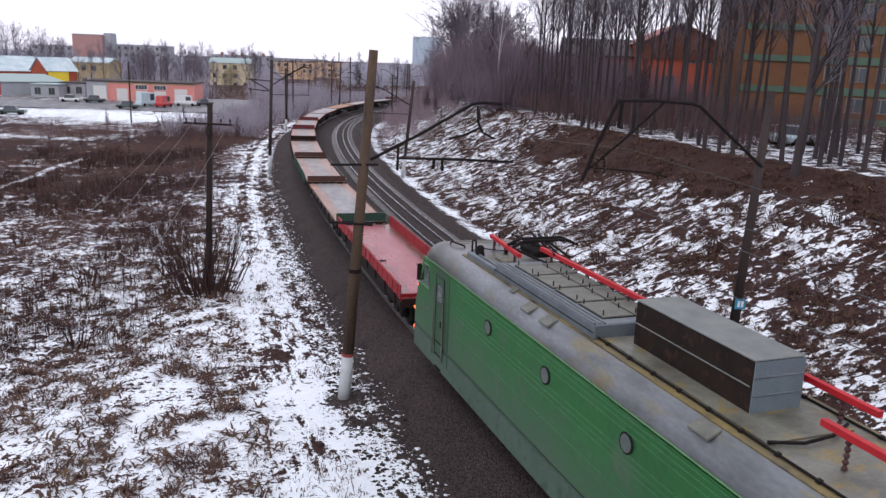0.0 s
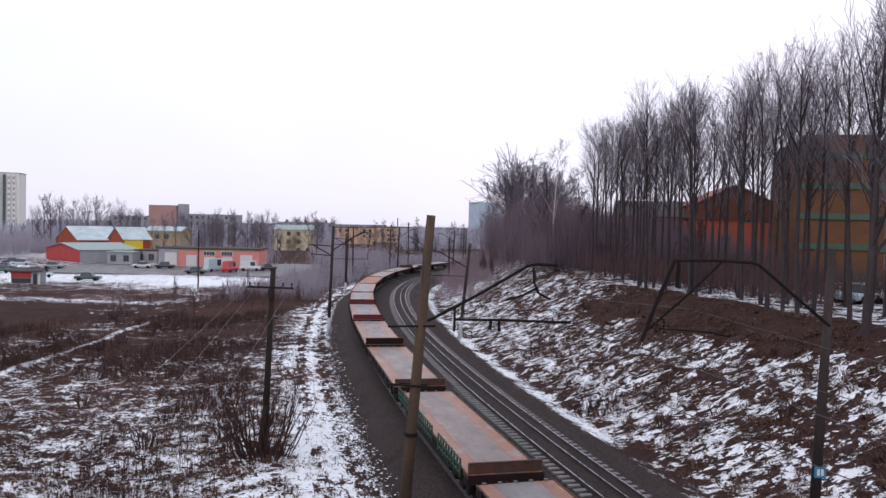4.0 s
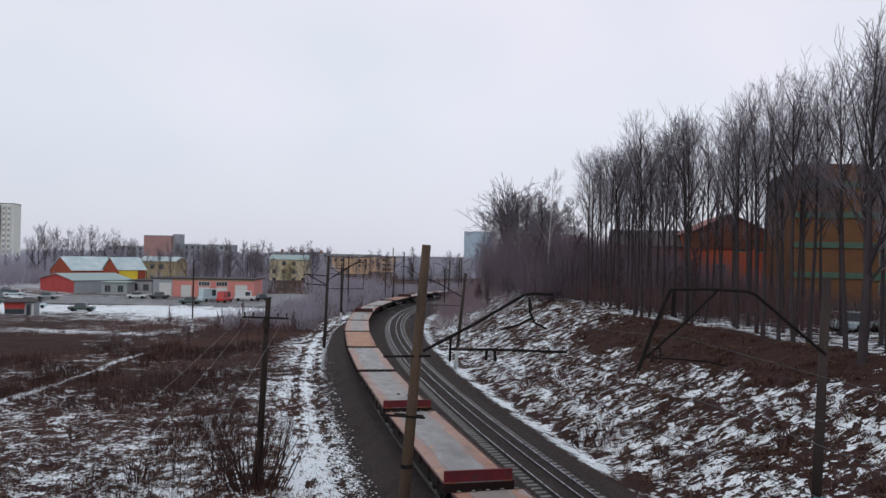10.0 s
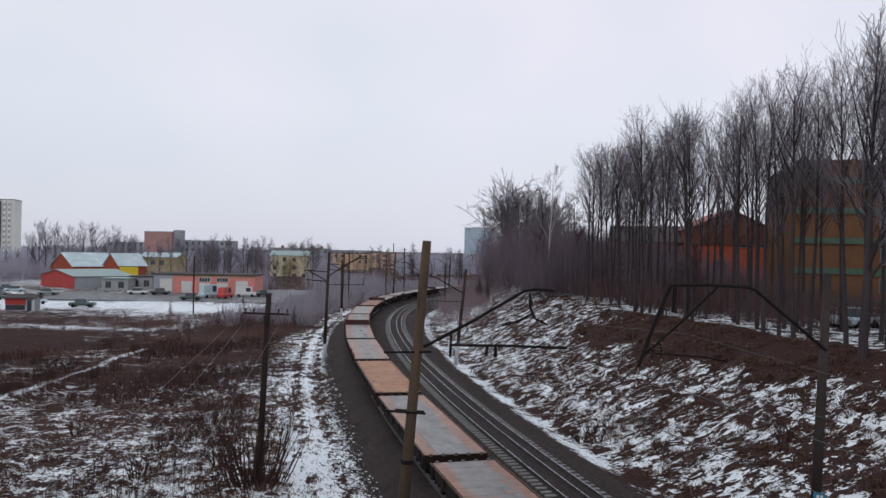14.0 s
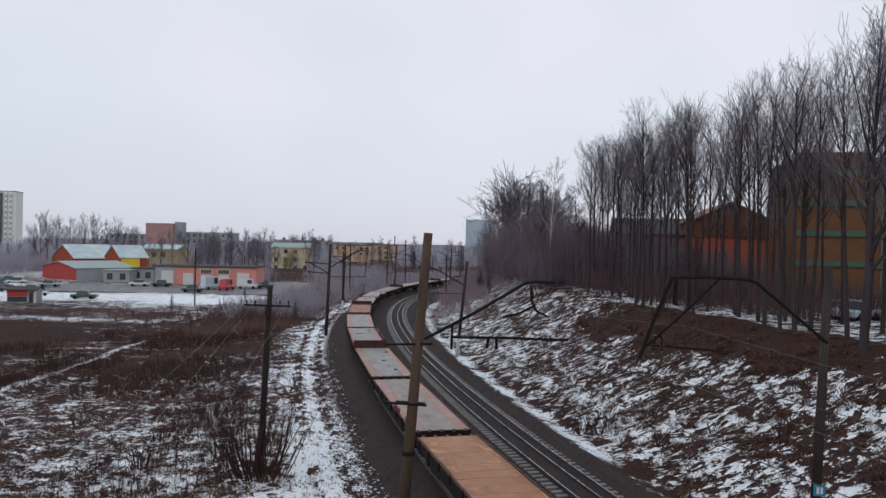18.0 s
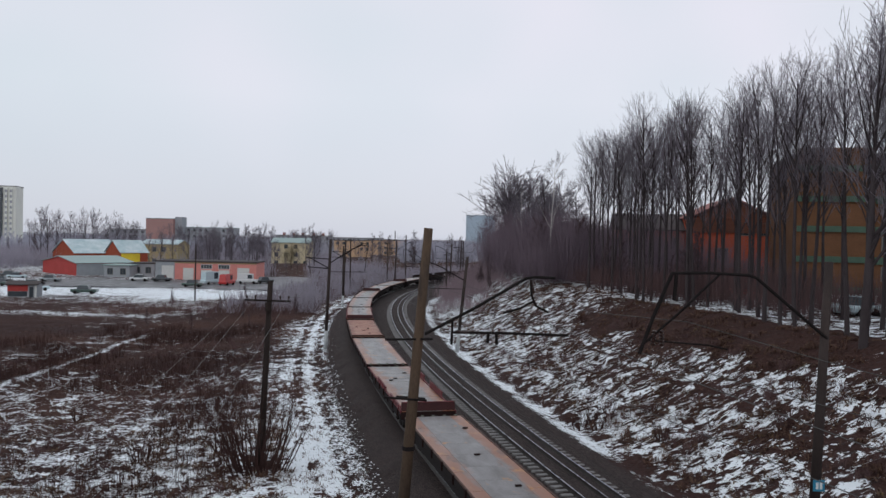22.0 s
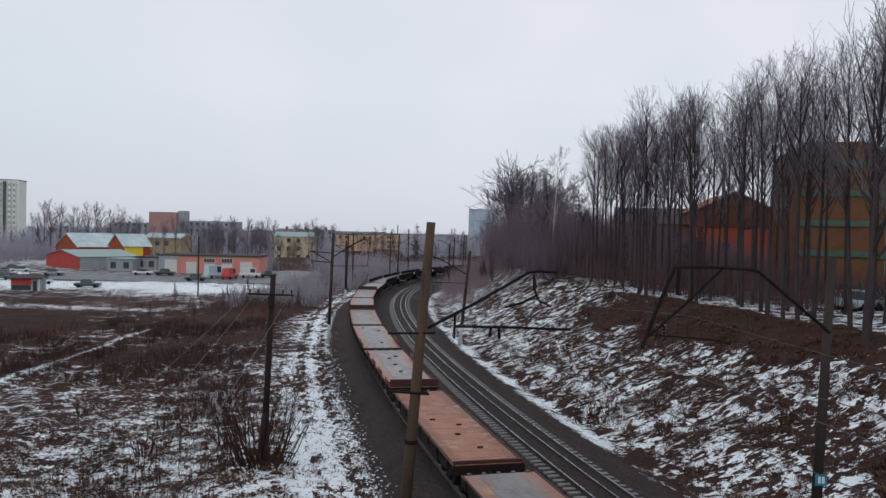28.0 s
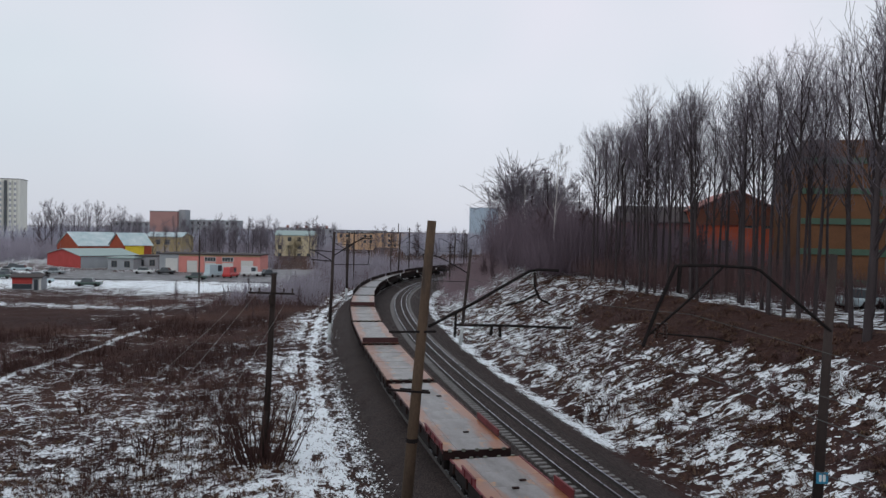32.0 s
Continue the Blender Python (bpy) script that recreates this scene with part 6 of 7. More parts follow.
def house(name, label, x, y, z, turn, w, d, h, wall, roof=None, ridge=0.0, along_x=True, cols=0, rows=0, skip=0.9, win=(1.2, 1.4), roof_mat="roof_dark", gable_mat=None):
    """A block with window openings set into the walls, and a flat or gabled roof. Local x across the front, front at y = 0."""
    t = thing(name, label, "building", m=pose(x, y, z, 0, 0, turn))
    part("wall", solid("w", None, (-w / 2, w / 2, 0, d, 0, h), bevel=0.03), TOWN[wall], t)
    if ridge:
        bm = bmesh.new()
        e = 0.35
        if along_x:
            a = [(-w / 2 - e, -e, h), (-w / 2 - e, d / 2, h + ridge), (-w / 2 - e, d + e, h)]
            b = [(w / 2 + e, p[1], p[2]) for p in a]
        else:
            a = [(-w / 2 - e, -e, h), (0, -e, h + ridge), (w / 2 + e, -e, h)]
            b = [(p[0], d + e, p[2]) for p in a]
        va, vb = [bm.verts.new(p) for p in a], [bm.verts.new(p) for p in b]
        va2, vb2 = [bm.verts.new((p[0], p[1], p[2] + 0.14)) for p in a], [bm.verts.new((p[0], p[1], p[2] + 0.14)) for p in b]
        for i in range(2):
            bm.faces.new((va2[i], va2[i + 1], vb2[i + 1], vb2[i]))
            bm.faces.new((va[i], vb[i], vb[i + 1], va[i + 1]))
            bm.faces.new((va[i], va[i + 1], va2[i + 1], va2[i]))
            bm.faces.new((vb[i], vb2[i], vb2[i + 1], vb[i + 1]))
        bm.faces.new((va[0], va2[0], vb2[0], vb[0]))
        bm.faces.new((va[2], vb[2], vb2[2], va2[2]))
        part("roof", bm, TOWN[roof_mat], t)
        for e0 in ((-w / 2, w / 2 - 0.3) if along_x else (0.0, d - 0.3)):
            g = bmesh.new()
            tri = ((0.0, h), (d / 2, h + ridge), (d, h)) if along_x else ((-w / 2, h), (0, h + ridge), (w / 2, h))
            two = [[g.verts.new((e0 + q, a0, c0) if along_x else (a0, e0 + q, c0)) for a0, c0 in tri] for q in (0.0, 0.3)]
            g.faces.new(two[0])
            g.faces.new(two[1][::-1])
            for i in range(3):
                g.faces.new((two[0][i], two[0][(i + 1) % 3], two[1][(i + 1) % 3], two[1][i]))
            part("gable", g, TOWN[gable_mat or wall], t)
    else:
        part("roof", solid("r", None, (-w / 2 - 0.25, w / 2 + 0.25, -0.25, d + 0.25, h + 0.004, h + 0.3), bevel=0.03), TOWN[roof_mat], t)
    if cols and rows:
        fm = mesh_of("window_frame", solid("f", None, (-win[0] / 2 - 0.1, win[0] / 2 + 0.1, -0.06, 0.05, -win[1] / 2 - 0.1, win[1] / 2 + 0.1)), TOWN["frame"])
        pm = mesh_of("pane", solid("p", None, (-win[0] / 2, -0.04, -0.075, -0.062, -win[1] / 2, win[1] / 2), (0.04, win[0] / 2, -0.075, -0.062, -win[1] / 2, win[1] / 2)), TOWN["window"])
        r2 = random.Random(int(w * 100 + rows))
        for j in range(rows):
            for i in range(cols):
                if r2.random() > skip:
                    continue
                f = part("window", fm, None, t, at=pose(-w / 2 + w * (i + 0.5) / cols, -0.0, h * (j + 0.55) / rows))
                part("pane", pm, None, f)
    return t


def right_blocks():
    h = house("brick_house", "red brick house with a brown boarded gable seen behind bare trees", 36.5, 100, 3.6, -8, 9.8, 16, 9.6, "brick_red", ridge=2.5, along_x=False, cols=4, rows=3, skip=0.22, roof_mat="far_red", gable_mat="cladding_brown")
    for i in range(9):
        part("board", solid("b", None, (-4.9, 4.9, -0.16, -0.02, 7.7 + 0.21 * i, 7.89 + 0.21 * i), bevel=0.02), TOWN["cladding_brown"], h)
    house("brick_wing", "dark red brick wing with a dark roof behind bare trees", 27.93, 107.26, 3.6, -8, 9.0, 9, 7.9, "far_red", ridge=2.3, cols=4, rows=2, skip=0.6, win=(0.8, 1.5))
    b = house("apartment_block", "large dull yellow brick apartment block with green balcony bands behind trees", 48.6, 78, 4.4, -12, 26, 14, 14.6, "brick_yellow", roof_mat="roof_dark")
    for j in range(5):
        top = 13.6 - 3.05 * j
        part("balcony_band", solid("b", None, (-13.05, -5.82, -0.66, -0.502, top - 0.6, top)), TOWN["panel_green"], b, "grey-green spandrel band")
        part("balcony_band", solid("b", None, (-5.6, 13.05, -0.16, 0.02, top - 0.75, top)), TOWN["panel_green"], b, "grey-green spandrel band")
        for k in range(7):
            x0 = -5.0 + 2.5 * k
            wf = part("window", solid("f", None, (x0, x0 + 1.7, -0.1, 0.02, top - 2.45, top - 0.95)), TOWN["frame"], b)
            for q in range(2):
                part("pane", solid("p", None, (x0 + 0.1 + 0.78 * q, x0 + 0.78 + 0.78 * q, -0.115, -0.102, top - 2.35, top - 1.05)), TOWN["window"], wf)
    part("stair_bay", solid("b", None, (-13.05, -5.8, -0.5, 0.02, 0, 15.4), bevel=0.03), TOWN["brick_yellow"], b, "projecting brick stair bay")


right_blocks()


def open_view(x, y):
    """True in camera-view wedges kept clear before the beige house and the far flats."""
    a = x / y
    return ((-0.224 < a) & (a < -0.168) & (150 < y) & (y < 300)) | ((-0.138 < a) & (a < -0.055) & (225 < y) & (y < 470))


def left_town():
    z = -1.25
    # lot with wet asphalt and packed snow
    bm = bmesh.new()
    box(bm, -125, -30, 156, 205, z - 0.3, z + 0.26)
    tagged(new("parking_lot", mesh_of("parking_lot", bm, TOWN["asphalt"])), "wet asphalt parking lot before the garages", "parking lot", kind="structure")
    g = house("garage_block", "long salmon-painted garage block with white roller doors", -55.9, 185, z, 2, 23.4, 10, 4.4, "pink_wall", roof_mat="roof_dark")
    for x, w0, h0 in ((-8.9, 2.8, 3.5), (-4.1, 2.4, 3.0), (0.1, 2.5, 2.6), (4.2, 2.5, 2.6), (8.7, 2.8, 3.2)):
        part("roller_door", solid("d", None, (x - w0 / 2, x + w0 / 2, -0.10, 0.02, 0.05, h0)), TOWN["door_white"], g, "white roller door")
    for x in (0.1, 4.2):
        wf = part("window_frame", solid("d", None, (x - 1.35, x + 1.35, -0.08, 0.02, 2.85, 3.95)), TOWN["door_white"], g)
        for k in range(4):
            part("pane", solid("p", None, (x - 1.25 + 0.64 * k, x - 0.69 + 0.64 * k, -0.1, -0.082, 2.95, 3.85)), TOWN["window"], wf)
    for x in (-10.5, -7.1, -5.5, -2.6, -1.4, 2.1, 6.3, 7.1, 10.3):
        part("pier", solid("d", None, (x - 0.14, x + 0.14, -0.14, 0.02, 0, 4.1)), TOWN["grey_wall"] if x < -7.5 else TOWN["pink_wall"], g)
    part("grey_bay", solid("d", None, (-11.72, -7.3, -0.05, 0.03, 0, 4.4)), TOWN["grey_wall"], g, "pale grey bay of the garage")
    part("parapet_stripe", solid("d", None, (-7.2, 11.75, -0.09, 0.03, 4.1, 4.34)), TOWN["ochre_wall"], g, "thin ochre parapet stripe")
    house("red_hall", "red brick hall with a pale snow-dusted gabled roof", -103.5, 235, z, 48, 13.4, 15.7, 4.6, "brick_orange", ridge=4.0, roof_mat="roof_snow")
    a = house("red_annex", "bright red annex with a sloping teal metal roof", -83.9, 195.4, z, 48, 14.6, 20, 3.3, "red_wall", ridge=1.5, roof_mat="roof_teal")
    part("grey_front", solid("d", None, (-7.2, 7.28, -0.08, 0.03, 0, 3.2)), TOWN["grey_wall"], a, "grey block front wall")
    for k in range(3):
        part("window", solid("d", None, (0.2 + 2.4 * k, 1.9 + 2.4 * k, -0.11, -0.082, 1.2, 2.3)), TOWN["window"], a)
    h = house("yellow_front_house", "small house with yellow front wall under a snowy roof", -85.4, 217, z, 48, 7.8, 9, 5.4, "brick_orange", ridge=3.4, roof_mat="roof_snow")
    part("yellow_panel", solid("d", None, (-3.7, 1.6, -0.08, 0.02, 2.5, 5.3)), TOWN["yellow_wall"], h, "bright yellow facade panel")
    house("grey_workshop", "pale grey flat-roofed workshop with a small window", -78.6, 189, z, 0, 6.2, 6, 3.0, "grey_wall", cols=2, rows=1, roof_mat="roof_teal")
    house("low_store", "low grey store between the garages", -74.2, 194, z, 0, 5.4, 7, 3.4, "far_grey", cols=2, rows=1)
    hut = house("guard_hut", "small guard hut with red front and white walls", -68.6, 128, z, 10, 4.4, 3, 2.2, "far_grey", ridge=0.5, roof_mat="roof_dark")
    part("red_front", solid("d", None, (-2.18, 0.9, -0.06, 0.02, 1.2, 2.18)), TOWN["red_wall"], hut, "red painted upper front")
    part("dark_window", solid("d", None, (-2.1, 0.8, -0.05, 0.02, 0.35, 1.15)), TOWN["window"], hut, "dark wide window")
    part("door", solid("d", None, (1.15, 1.75, -0.05, 0.02, 0.1, 1.9)), TOWN["window"], hut)
    part("corner_post", solid("d", None, (1.95, 2.22, -0.07, 0.02, 0, 2.18)), TOWN["door_white"], hut)
    house("beige_house", "beige plaster three-storey house above the bushes", -58.5, 300, z - 1, 4, 14.5, 14, 9.2, "beige_wall", ridge=1.8, cols=4, rows=3, skip=0.5, roof_mat="roof_teal")
    house("yellow_house", "pale ochre two-storey house behind the workshops", -92.4, 255, z, 0, 12, 12, 7.4, "ochre_wall", ridge=1.4, cols=4, rows=2, roof_mat="roof_snow")
    tower = house("tower_block", "pale high-rise block with ribbed facade on the skyline", -241.5, 420, z, 14, 23, 14, 34.4, "far_white", cols=0, rows=0)
    for k in range(9):
        col = part("balcony_column", solid("b", None, (-10.6 + 2.4 * k, -9.3 + 2.4 * k, -0.9, 0.02, 1.0, 33.6)), TOWN["far_white"] if k % 3 else TOWN["window"], tower, "vertical balcony column")
        for j in range(11):
            part("balcony_pane", solid("p", None, (-10.5 + 2.4 * k, -9.4 + 2.4 * k, -0.94, -0.91, 2.2 + 2.9 * j, 3.6 + 2.9 * j)), TOWN["far_grey"] if k % 3 else TOWN["window"], col)
    part("lift_house", solid("l", None, (-6, -1, 4, 9, 34.7, 36.6)), TOWN["far_white"], tower)
    rb = house("red_block", "haze-paled red brick block on the skyline", -163, 450, z, 0, 15.5, 16, 19.2, "far_haze_pink", roof_mat="roof_snow")
    part("stair_tower", solid("s", None, (7.8, 11.6, 3, 12, 0, 20.4), bevel=0.05), TOWN["far_grey"], rb, "grey stair tower beside the block")
    house("grey_block", "long grey flat block with snow on its roof on the skyline", -141, 460, z, 0, 34, 16, 14.6, "far_grey", cols=10, rows=4, roof_mat="roof_snow")
    house("blue_tower", "haze-tinted blue-grey tower block far beyond the trees", 40, 900, z, -6, 32, 30, 38, "far_haze_blue", roof_mat="far_haze_blue")
    flats = house("grey_flats", "far grey apartment house with roof vents behind bare trees", -90, 500, z, 0, 34, 14, 11, "far_grey", cols=10, rows=3)
    for x in (-13, -7, -1, 6, 12):
        part("roof_vent", solid("v", None, (x - 0.7, x + 0.7, 5.0, 7.0, 11.3, 12.9), bevel=0.05), TOWN["far_red"], flats, "brick roof vent")
    house("tan_block", "far tan apartment house beyond the masts", -37, 470, z, -4, 22, 14, 9.0, "tan_wall", cols=6, rows=3, skip=0.4)
    house("orange_block", "far pale orange apartment house behind masts", -49, 420, z, 10, 19, 14, 8.8, "tan_wall", cols=6, rows=3, skip=0.4)
    house("far_block", "long pale block on the skyline", -190, 520, z, 5, 60, 16, 13, "far_grey", cols=16, rows=4)
    house("far_block", "low dull block far across the town", -85, 620, z, -5, 70, 16, 10, "far_grey", cols=18, rows=3)


left_town()


def car(name, label, x, y, turn, body, van=False, tall=1.45, length=4.2, z=-0.99):
    t = thing(name, label, "car" if not van else "van", "parked vehicles", pose(x, y, z, 0, 0, turn))
    L, W = length, 1.75
    bm = bmesh.new()
    box(bm, -L / 2, L / 2, -W / 2, W / 2, 0.28, 0.85 if not van else 1.0, 0.14)
    part("body", bm, body, t)
    bm = bmesh.new()
    vs = box(bm, -L * (0.27 if not van else 0.46), L * (0.22 if not van else 0.30), -W / 2 + 0.08, W / 2 - 0.08, 0.8, tall)
    for v in vs:
        if v.co.z > 1:
            v.co.x *= 0.72 if not van else 0.93
            v.co.y *= 0.86
    part("cabin", bm, body if van else TOWN["window"], t, "" if van else "dark glazed cabin")
    part("roof_panel", solid("r", None, (-L * 0.19, L * 0.155, -W / 2 + 0.2, W / 2 - 0.2, tall, tall + 0.04), bevel=0.015), body, t)
    for sx in (-1, 1):
        if van:
            part("side_glass", solid("r", None, (L * 0.02, L * 0.24, sx * W * 0.43 - 0.02, sx * W * 0.43 + 0.02, 1.15, tall - 0.2)), TOWN["window"], t)
        for sy in (-1, 1):
            bm = bmesh.new()
            tube(bm, [(sx * L * 0.31, sy * (W / 2 - 0.2), 0.31), (sx * L * 0.31, sy * (W / 2 + 0.01), 0.31)], 0.31, 12)
            part("wheel", bm, MAT["dark"], t)
    return t


CARS = {
    "teal": material("pale_teal_car_paint", (0.46, 0.56, 0.60), (0.40, 0.50, 0.54), 1, 0.3, bump=0, coat=0.5),
    "white": material("white_car_paint", (0.62, 0.63, 0.64), (0.56, 0.57, 0.58), 1, 0.3, bump=0, coat=0.5),
    "dark": material("dark_car_paint", (0.03, 0.035, 0.04), (0.04, 0.045, 0.05), 1, 0.3, bump=0, coat=0.5),
    "red": material("red_car_paint", (0.50, 0.03, 0.03), (0.42, 0.03, 0.03), 1, 0.35, bump=0, coat=0.5),
    "silver": material("silver_car_paint", (0.32, 0.36, 0.38), (0.28, 0.31, 0.33), 1, 0.3, 0.5, bump=0, coat=0.5),
    "green": material("dark_green_car_paint", (0.03, 0.06, 0.05), (0.04, 0.07, 0.06), 1, 0.3, bump=0, coat=0.5),
}


def vehicles():
    car("parked_car", "pale teal car parked between bare trunks on the bank", 31.0, 59.0, 35, CARS["teal"], z=height_at(31.0, 59.0))
    car("parked_car", "white parked saloon car in the lot", -68.0, 176, 5, CARS["white"])
    car("parked_car", "dark parked hatchback in the lot", -63.0, 176, 0, CARS["dark"])
    car("parked_car", "dark green car parked on snow", -62.5, 137, 8, CARS["green"], length=4.3)
    car("parked_van", "pale teal parked minibus before the garage", -50.2, 170, 62, CARS["teal"], True, 2.7, 5.2)
    car("parked_van", "red parked van before the garage", -46.3, 168, 80, CARS["red"], True, 2.3, 4.6)
    car("parked_car", "dark green car parked beside the red van", -51.0, 160, 5, CARS["green"])
    car("parked_van", "white parked van by the garage wall", -43.4, 174, 8, CARS["white"], True, 2.2, 4.6)
    car("parked_car", "dark parked car at the end of the garages", -40.2, 176, 40, CARS["dark"])
    car("parked_car", "pale blue parked car by the guard hut", -73.4, 142, 30, CARS["teal"])
    for cx, cy, turn, paint, text in ((-100, 181, 10, "dark", "dark car parked in a row at the lot's edge"), (-95.5, 176, 20, "teal", "pale blue car parked in a row at the lot's edge"), (-97, 164, 5, "red", "red car parked in a row at the lot's edge"), (-90, 160, 15, "dark", "dark car parked behind the guard hut"), (-86, 152, -5, "green", "dark green car parked behind the guard hut"), (-84, 168, 8, "silver", "silver car parked behind the guard hut")):
        car("parked_car", text, cx, cy, turn, CARS[paint])
    car("parked_car", "dark car parked at the edge of the lot", -78.5, 150, 10, CARS["dark"])
    c = car("parked_car", "pale teal car parked behind the trees", 27.6, 55, -15, CARS["teal"], length=4.2)
    c.matrix_basis = pose(31.3, 60.0, height_at(31.3, 60.0) + 0.02, 0, 0, -25)
    c = car("parked_car", "dark red car parked behind the trees", 0, 0, 0, CARS["red"])
    c.matrix_basis = pose(29.0, 74.0, height_at(29.0, 74.0) + 0.02, 0, 0, -10)


vehicles()
t = thing("street_lamp", "thin concrete lamp post in the parking lot", "lamp post", m=pose(-40.4, 128, -1.2))
part("shaft", bars([(0, 0, 0), (0, 0, 9.4)], r=0.12), MAT["concrete_dark"], t)
part("lamp_head", bars([(0, 0, 9.3), (0.25, -0.3, 9.5)], r=0.06), MAT["iron"], t)

# far trees of the town
MAT["willow_twigs"] = material("pale_tan_willow_twigs", (0.30, 0.25, 0.15), (0.2, 0.165, 0.105), 2.0, 0.9, bump=0)
TOWN_TREE = [tree_kind("town_tree", "tall bare tree standing among the town houses", 120 + i, MAT["bark"], MAT["twigs"],
                       tall=16.0, spread_deg=34, first=0.25, density=15, r0=0.2, limb=(0.26, 0.42), twig=0.9, thin=0.032) for i in range(3)]
rng = random.Random(29)
for i, (across, away, size) in enumerate(((-0.513, 262, 1.08), (-0.503, 250, 1.0), (-0.491, 255, 1.12), (-0.474, 266, 0.95), (-0.455, 258, 0.98), (-0.447, 270, 1.05), (-0.43, 262, 0.9), (-0.415, 275, 0.95),
                                           (-0.395, 262, 0.82), (-0.375, 230, 0.62), (-0.36, 236, 0.7), (-0.345, 240, 0.62), (-0.325, 245, 0.66), (-0.30, 240, 0.6), (-0.285, 235, 0.66), (-0.27, 260, 0.7), (-0.255, 232, 0.55), (-0.235, 250, 0.6), (-0.215, 242, 0.52))):
    if i < 3:
        TOWN_TREE[i].matrix_basis = pose(across * away, away, -1.3, 0, 0, 77 * i)
    else:
        place(TOWN_TREE[i % 3], across * away, away, -1.3, rng.uniform(0, 360), size)
for i in range(40):
    across, away = -0.315 + 0.15 * rng.random(), rng.uniform(205, 285)
    if open_view(across * away, away):
        continue
    place(TOWN_TREE[i % 3], across * away, away, -1.3, rng.uniform(0, 360), rng.uniform(0.45, 0.85) * away / 270)
rng = random.Random(33)
for i in range(34):
    across, away = rng.uniform(-0.40, -0.06), rng.uniform(305, 440)
    if open_view(across * away, away):
        continue
    place(TOWN_TREE[i % 3], across * away, away, -1.3, rng.uniform(0, 360), rng.uniform(0.5, 0.85))
WILLOW = tree_kind("willow_tree", "pale tan willow with fine drooping twigs before the beige house", 150, MAT["bark"], MAT["willow_twigs"],
                   tall=6.0, spread_deg=48, first=0.15, density=26, r0=0.12, limb=(0.4, 0.6), twig=1.1, thin=0.026, shape="fan", up=0.0)
WILLOW.matrix_basis = pose(-48.5, 250, -1.3)
for i, (across, away, size) in enumerate(((-0.223, 285, 0.6), (-0.212, 270, 0.45), (-0.186, 230, 0.36), (-0.176, 280, 0.62), (-0.171, 240, 0.5), (-0.135, 380, 0.62), (-0.122, 300, 0.42), (-0.113, 400, 0.6), (-0.101, 330, 0.45), (-0.092, 360, 0.55), (-0.081, 320, 0.42), (-0.070, 400, 0.62), (-0.062, 350, 0.5), (-0.2, 215, 0.28), (-0.128, 260, 0.3), (-0.105, 270, 0.33), (-0.085, 250, 0.3))):
    place(TOWN_TREE[i % 3], across * away, away, -1.3, rng.uniform(0, 360), size)
mast = thing("far_mast", "thin tall mast far beyond the houses", "mast", m=pose(-31.5, 500, -1.3))
part("shaft", bars([(0, 0, 0), (0, 0, 15.2)], r=0.3), MAT["concrete_dark"], mast)
rng = random.Random(17)
for i in range(26):
    y = rng.uniform(235, 340)
    x = y * rng.uniform(-0.53, -0.36) if i < 18 else y * rng.uniform(-0.36, -0.12)
    k = rng.choice(TALL)
    if -125 < x < -45 and y < 262 or open_view(x, y):
        continue
    place(k, x, y, -1.3, rng.uniform(0, 360), rng.uniform(0.6, 0.95))
rng = random.Random(11)
for i in range(70):
    far = rng.random()
    y = 215 + 300 * far
    x = -0.5 * y + rng.uniform(-0.08, 0.47) * y
    k = rng.choice(WIDE + SHRUB)
    if -125 < x < -45 and y < 262 or open_view(x, y):
        continue
    place(k, x, y, -1.2, rng.uniform(0, 360), rng.uniform(0.55, 0.95) * (1.3 if k in SHRUB else 0.8))
for i in range(46):
    s = rng.uniform(95, 240)
    x, y, p = right_line(s, -GAP - rng.uniform(9, 30))
    place(rng.choice(SHRUB), x, y, -1.3, rng.uniform(0, 360), rng.uniform(0.14, 0.38))
for i in range(40):
    place(rng.choice(WIDE), rng.uniform(-40, 120), rng.uniform(290, 520), -1.2, rng.uniform(0, 360), rng.uniform(0.6, 1.1))

# ---- bushes and weeds ----


def brushwood(name, label, mat, x, y, z, tall, blades, width, fan, seed):
    """Leafless thicket: bundles of thin upright rods, one mesh of kind stuff."""
    r = np.random.RandomState(seed)
    n = len(x)
    size = np.repeat(tall * r.uniform(0.5, 1.0, n), blades)
    x, y, z = (np.repeat(v, blades) for v in (x, y, z))
    m = n * blades
    a = r.uniform(0, 2 * np.pi, m)
    h0 = size * r.uniform(0.0, 0.55, m)
    ln = size * r.uniform(0.25, 0.5, m)
    out = size * fan * (h0 / size) * r.uniform(0.2, 1.0, m)
    px, py = x + np.cos(a) * out + r.normal(0, 0.22, m) * size, y + np.sin(a) * out + r.normal(0, 0.22, m) * size
    b = a + r.normal(0, 0.7, m)
    lean = r.uniform(0.1, 0.55, m)
    dx, dy = np.cos(b) * lean * ln, np.sin(b) * lean * ln
    c = r.uniform(0, np.pi, m)
    w = width * r.uniform(0.5, 1.2, m)
    wx, wy = np.cos(c) * w, np.sin(c) * w
    v = np.stack([np.stack([px - wx, py - wy, z + h0], -1), np.stack([px + wx, py + wy, z + h0], -1),
                  np.stack([px + dx + wx * 0.4, py + dy + wy * 0.4, z + h0 + ln], -1), np.stack([px + dx - wx * 0.4, py + dy - wy * 0.4, z + h0 + ln], -1)], 1)
    f = np.arange(m * 4).reshape(-1, 4)
    return tagged(new(name, raw_mesh(name, v.reshape(-1, 3), f, mat)), label, "thicket", kind="stuff")


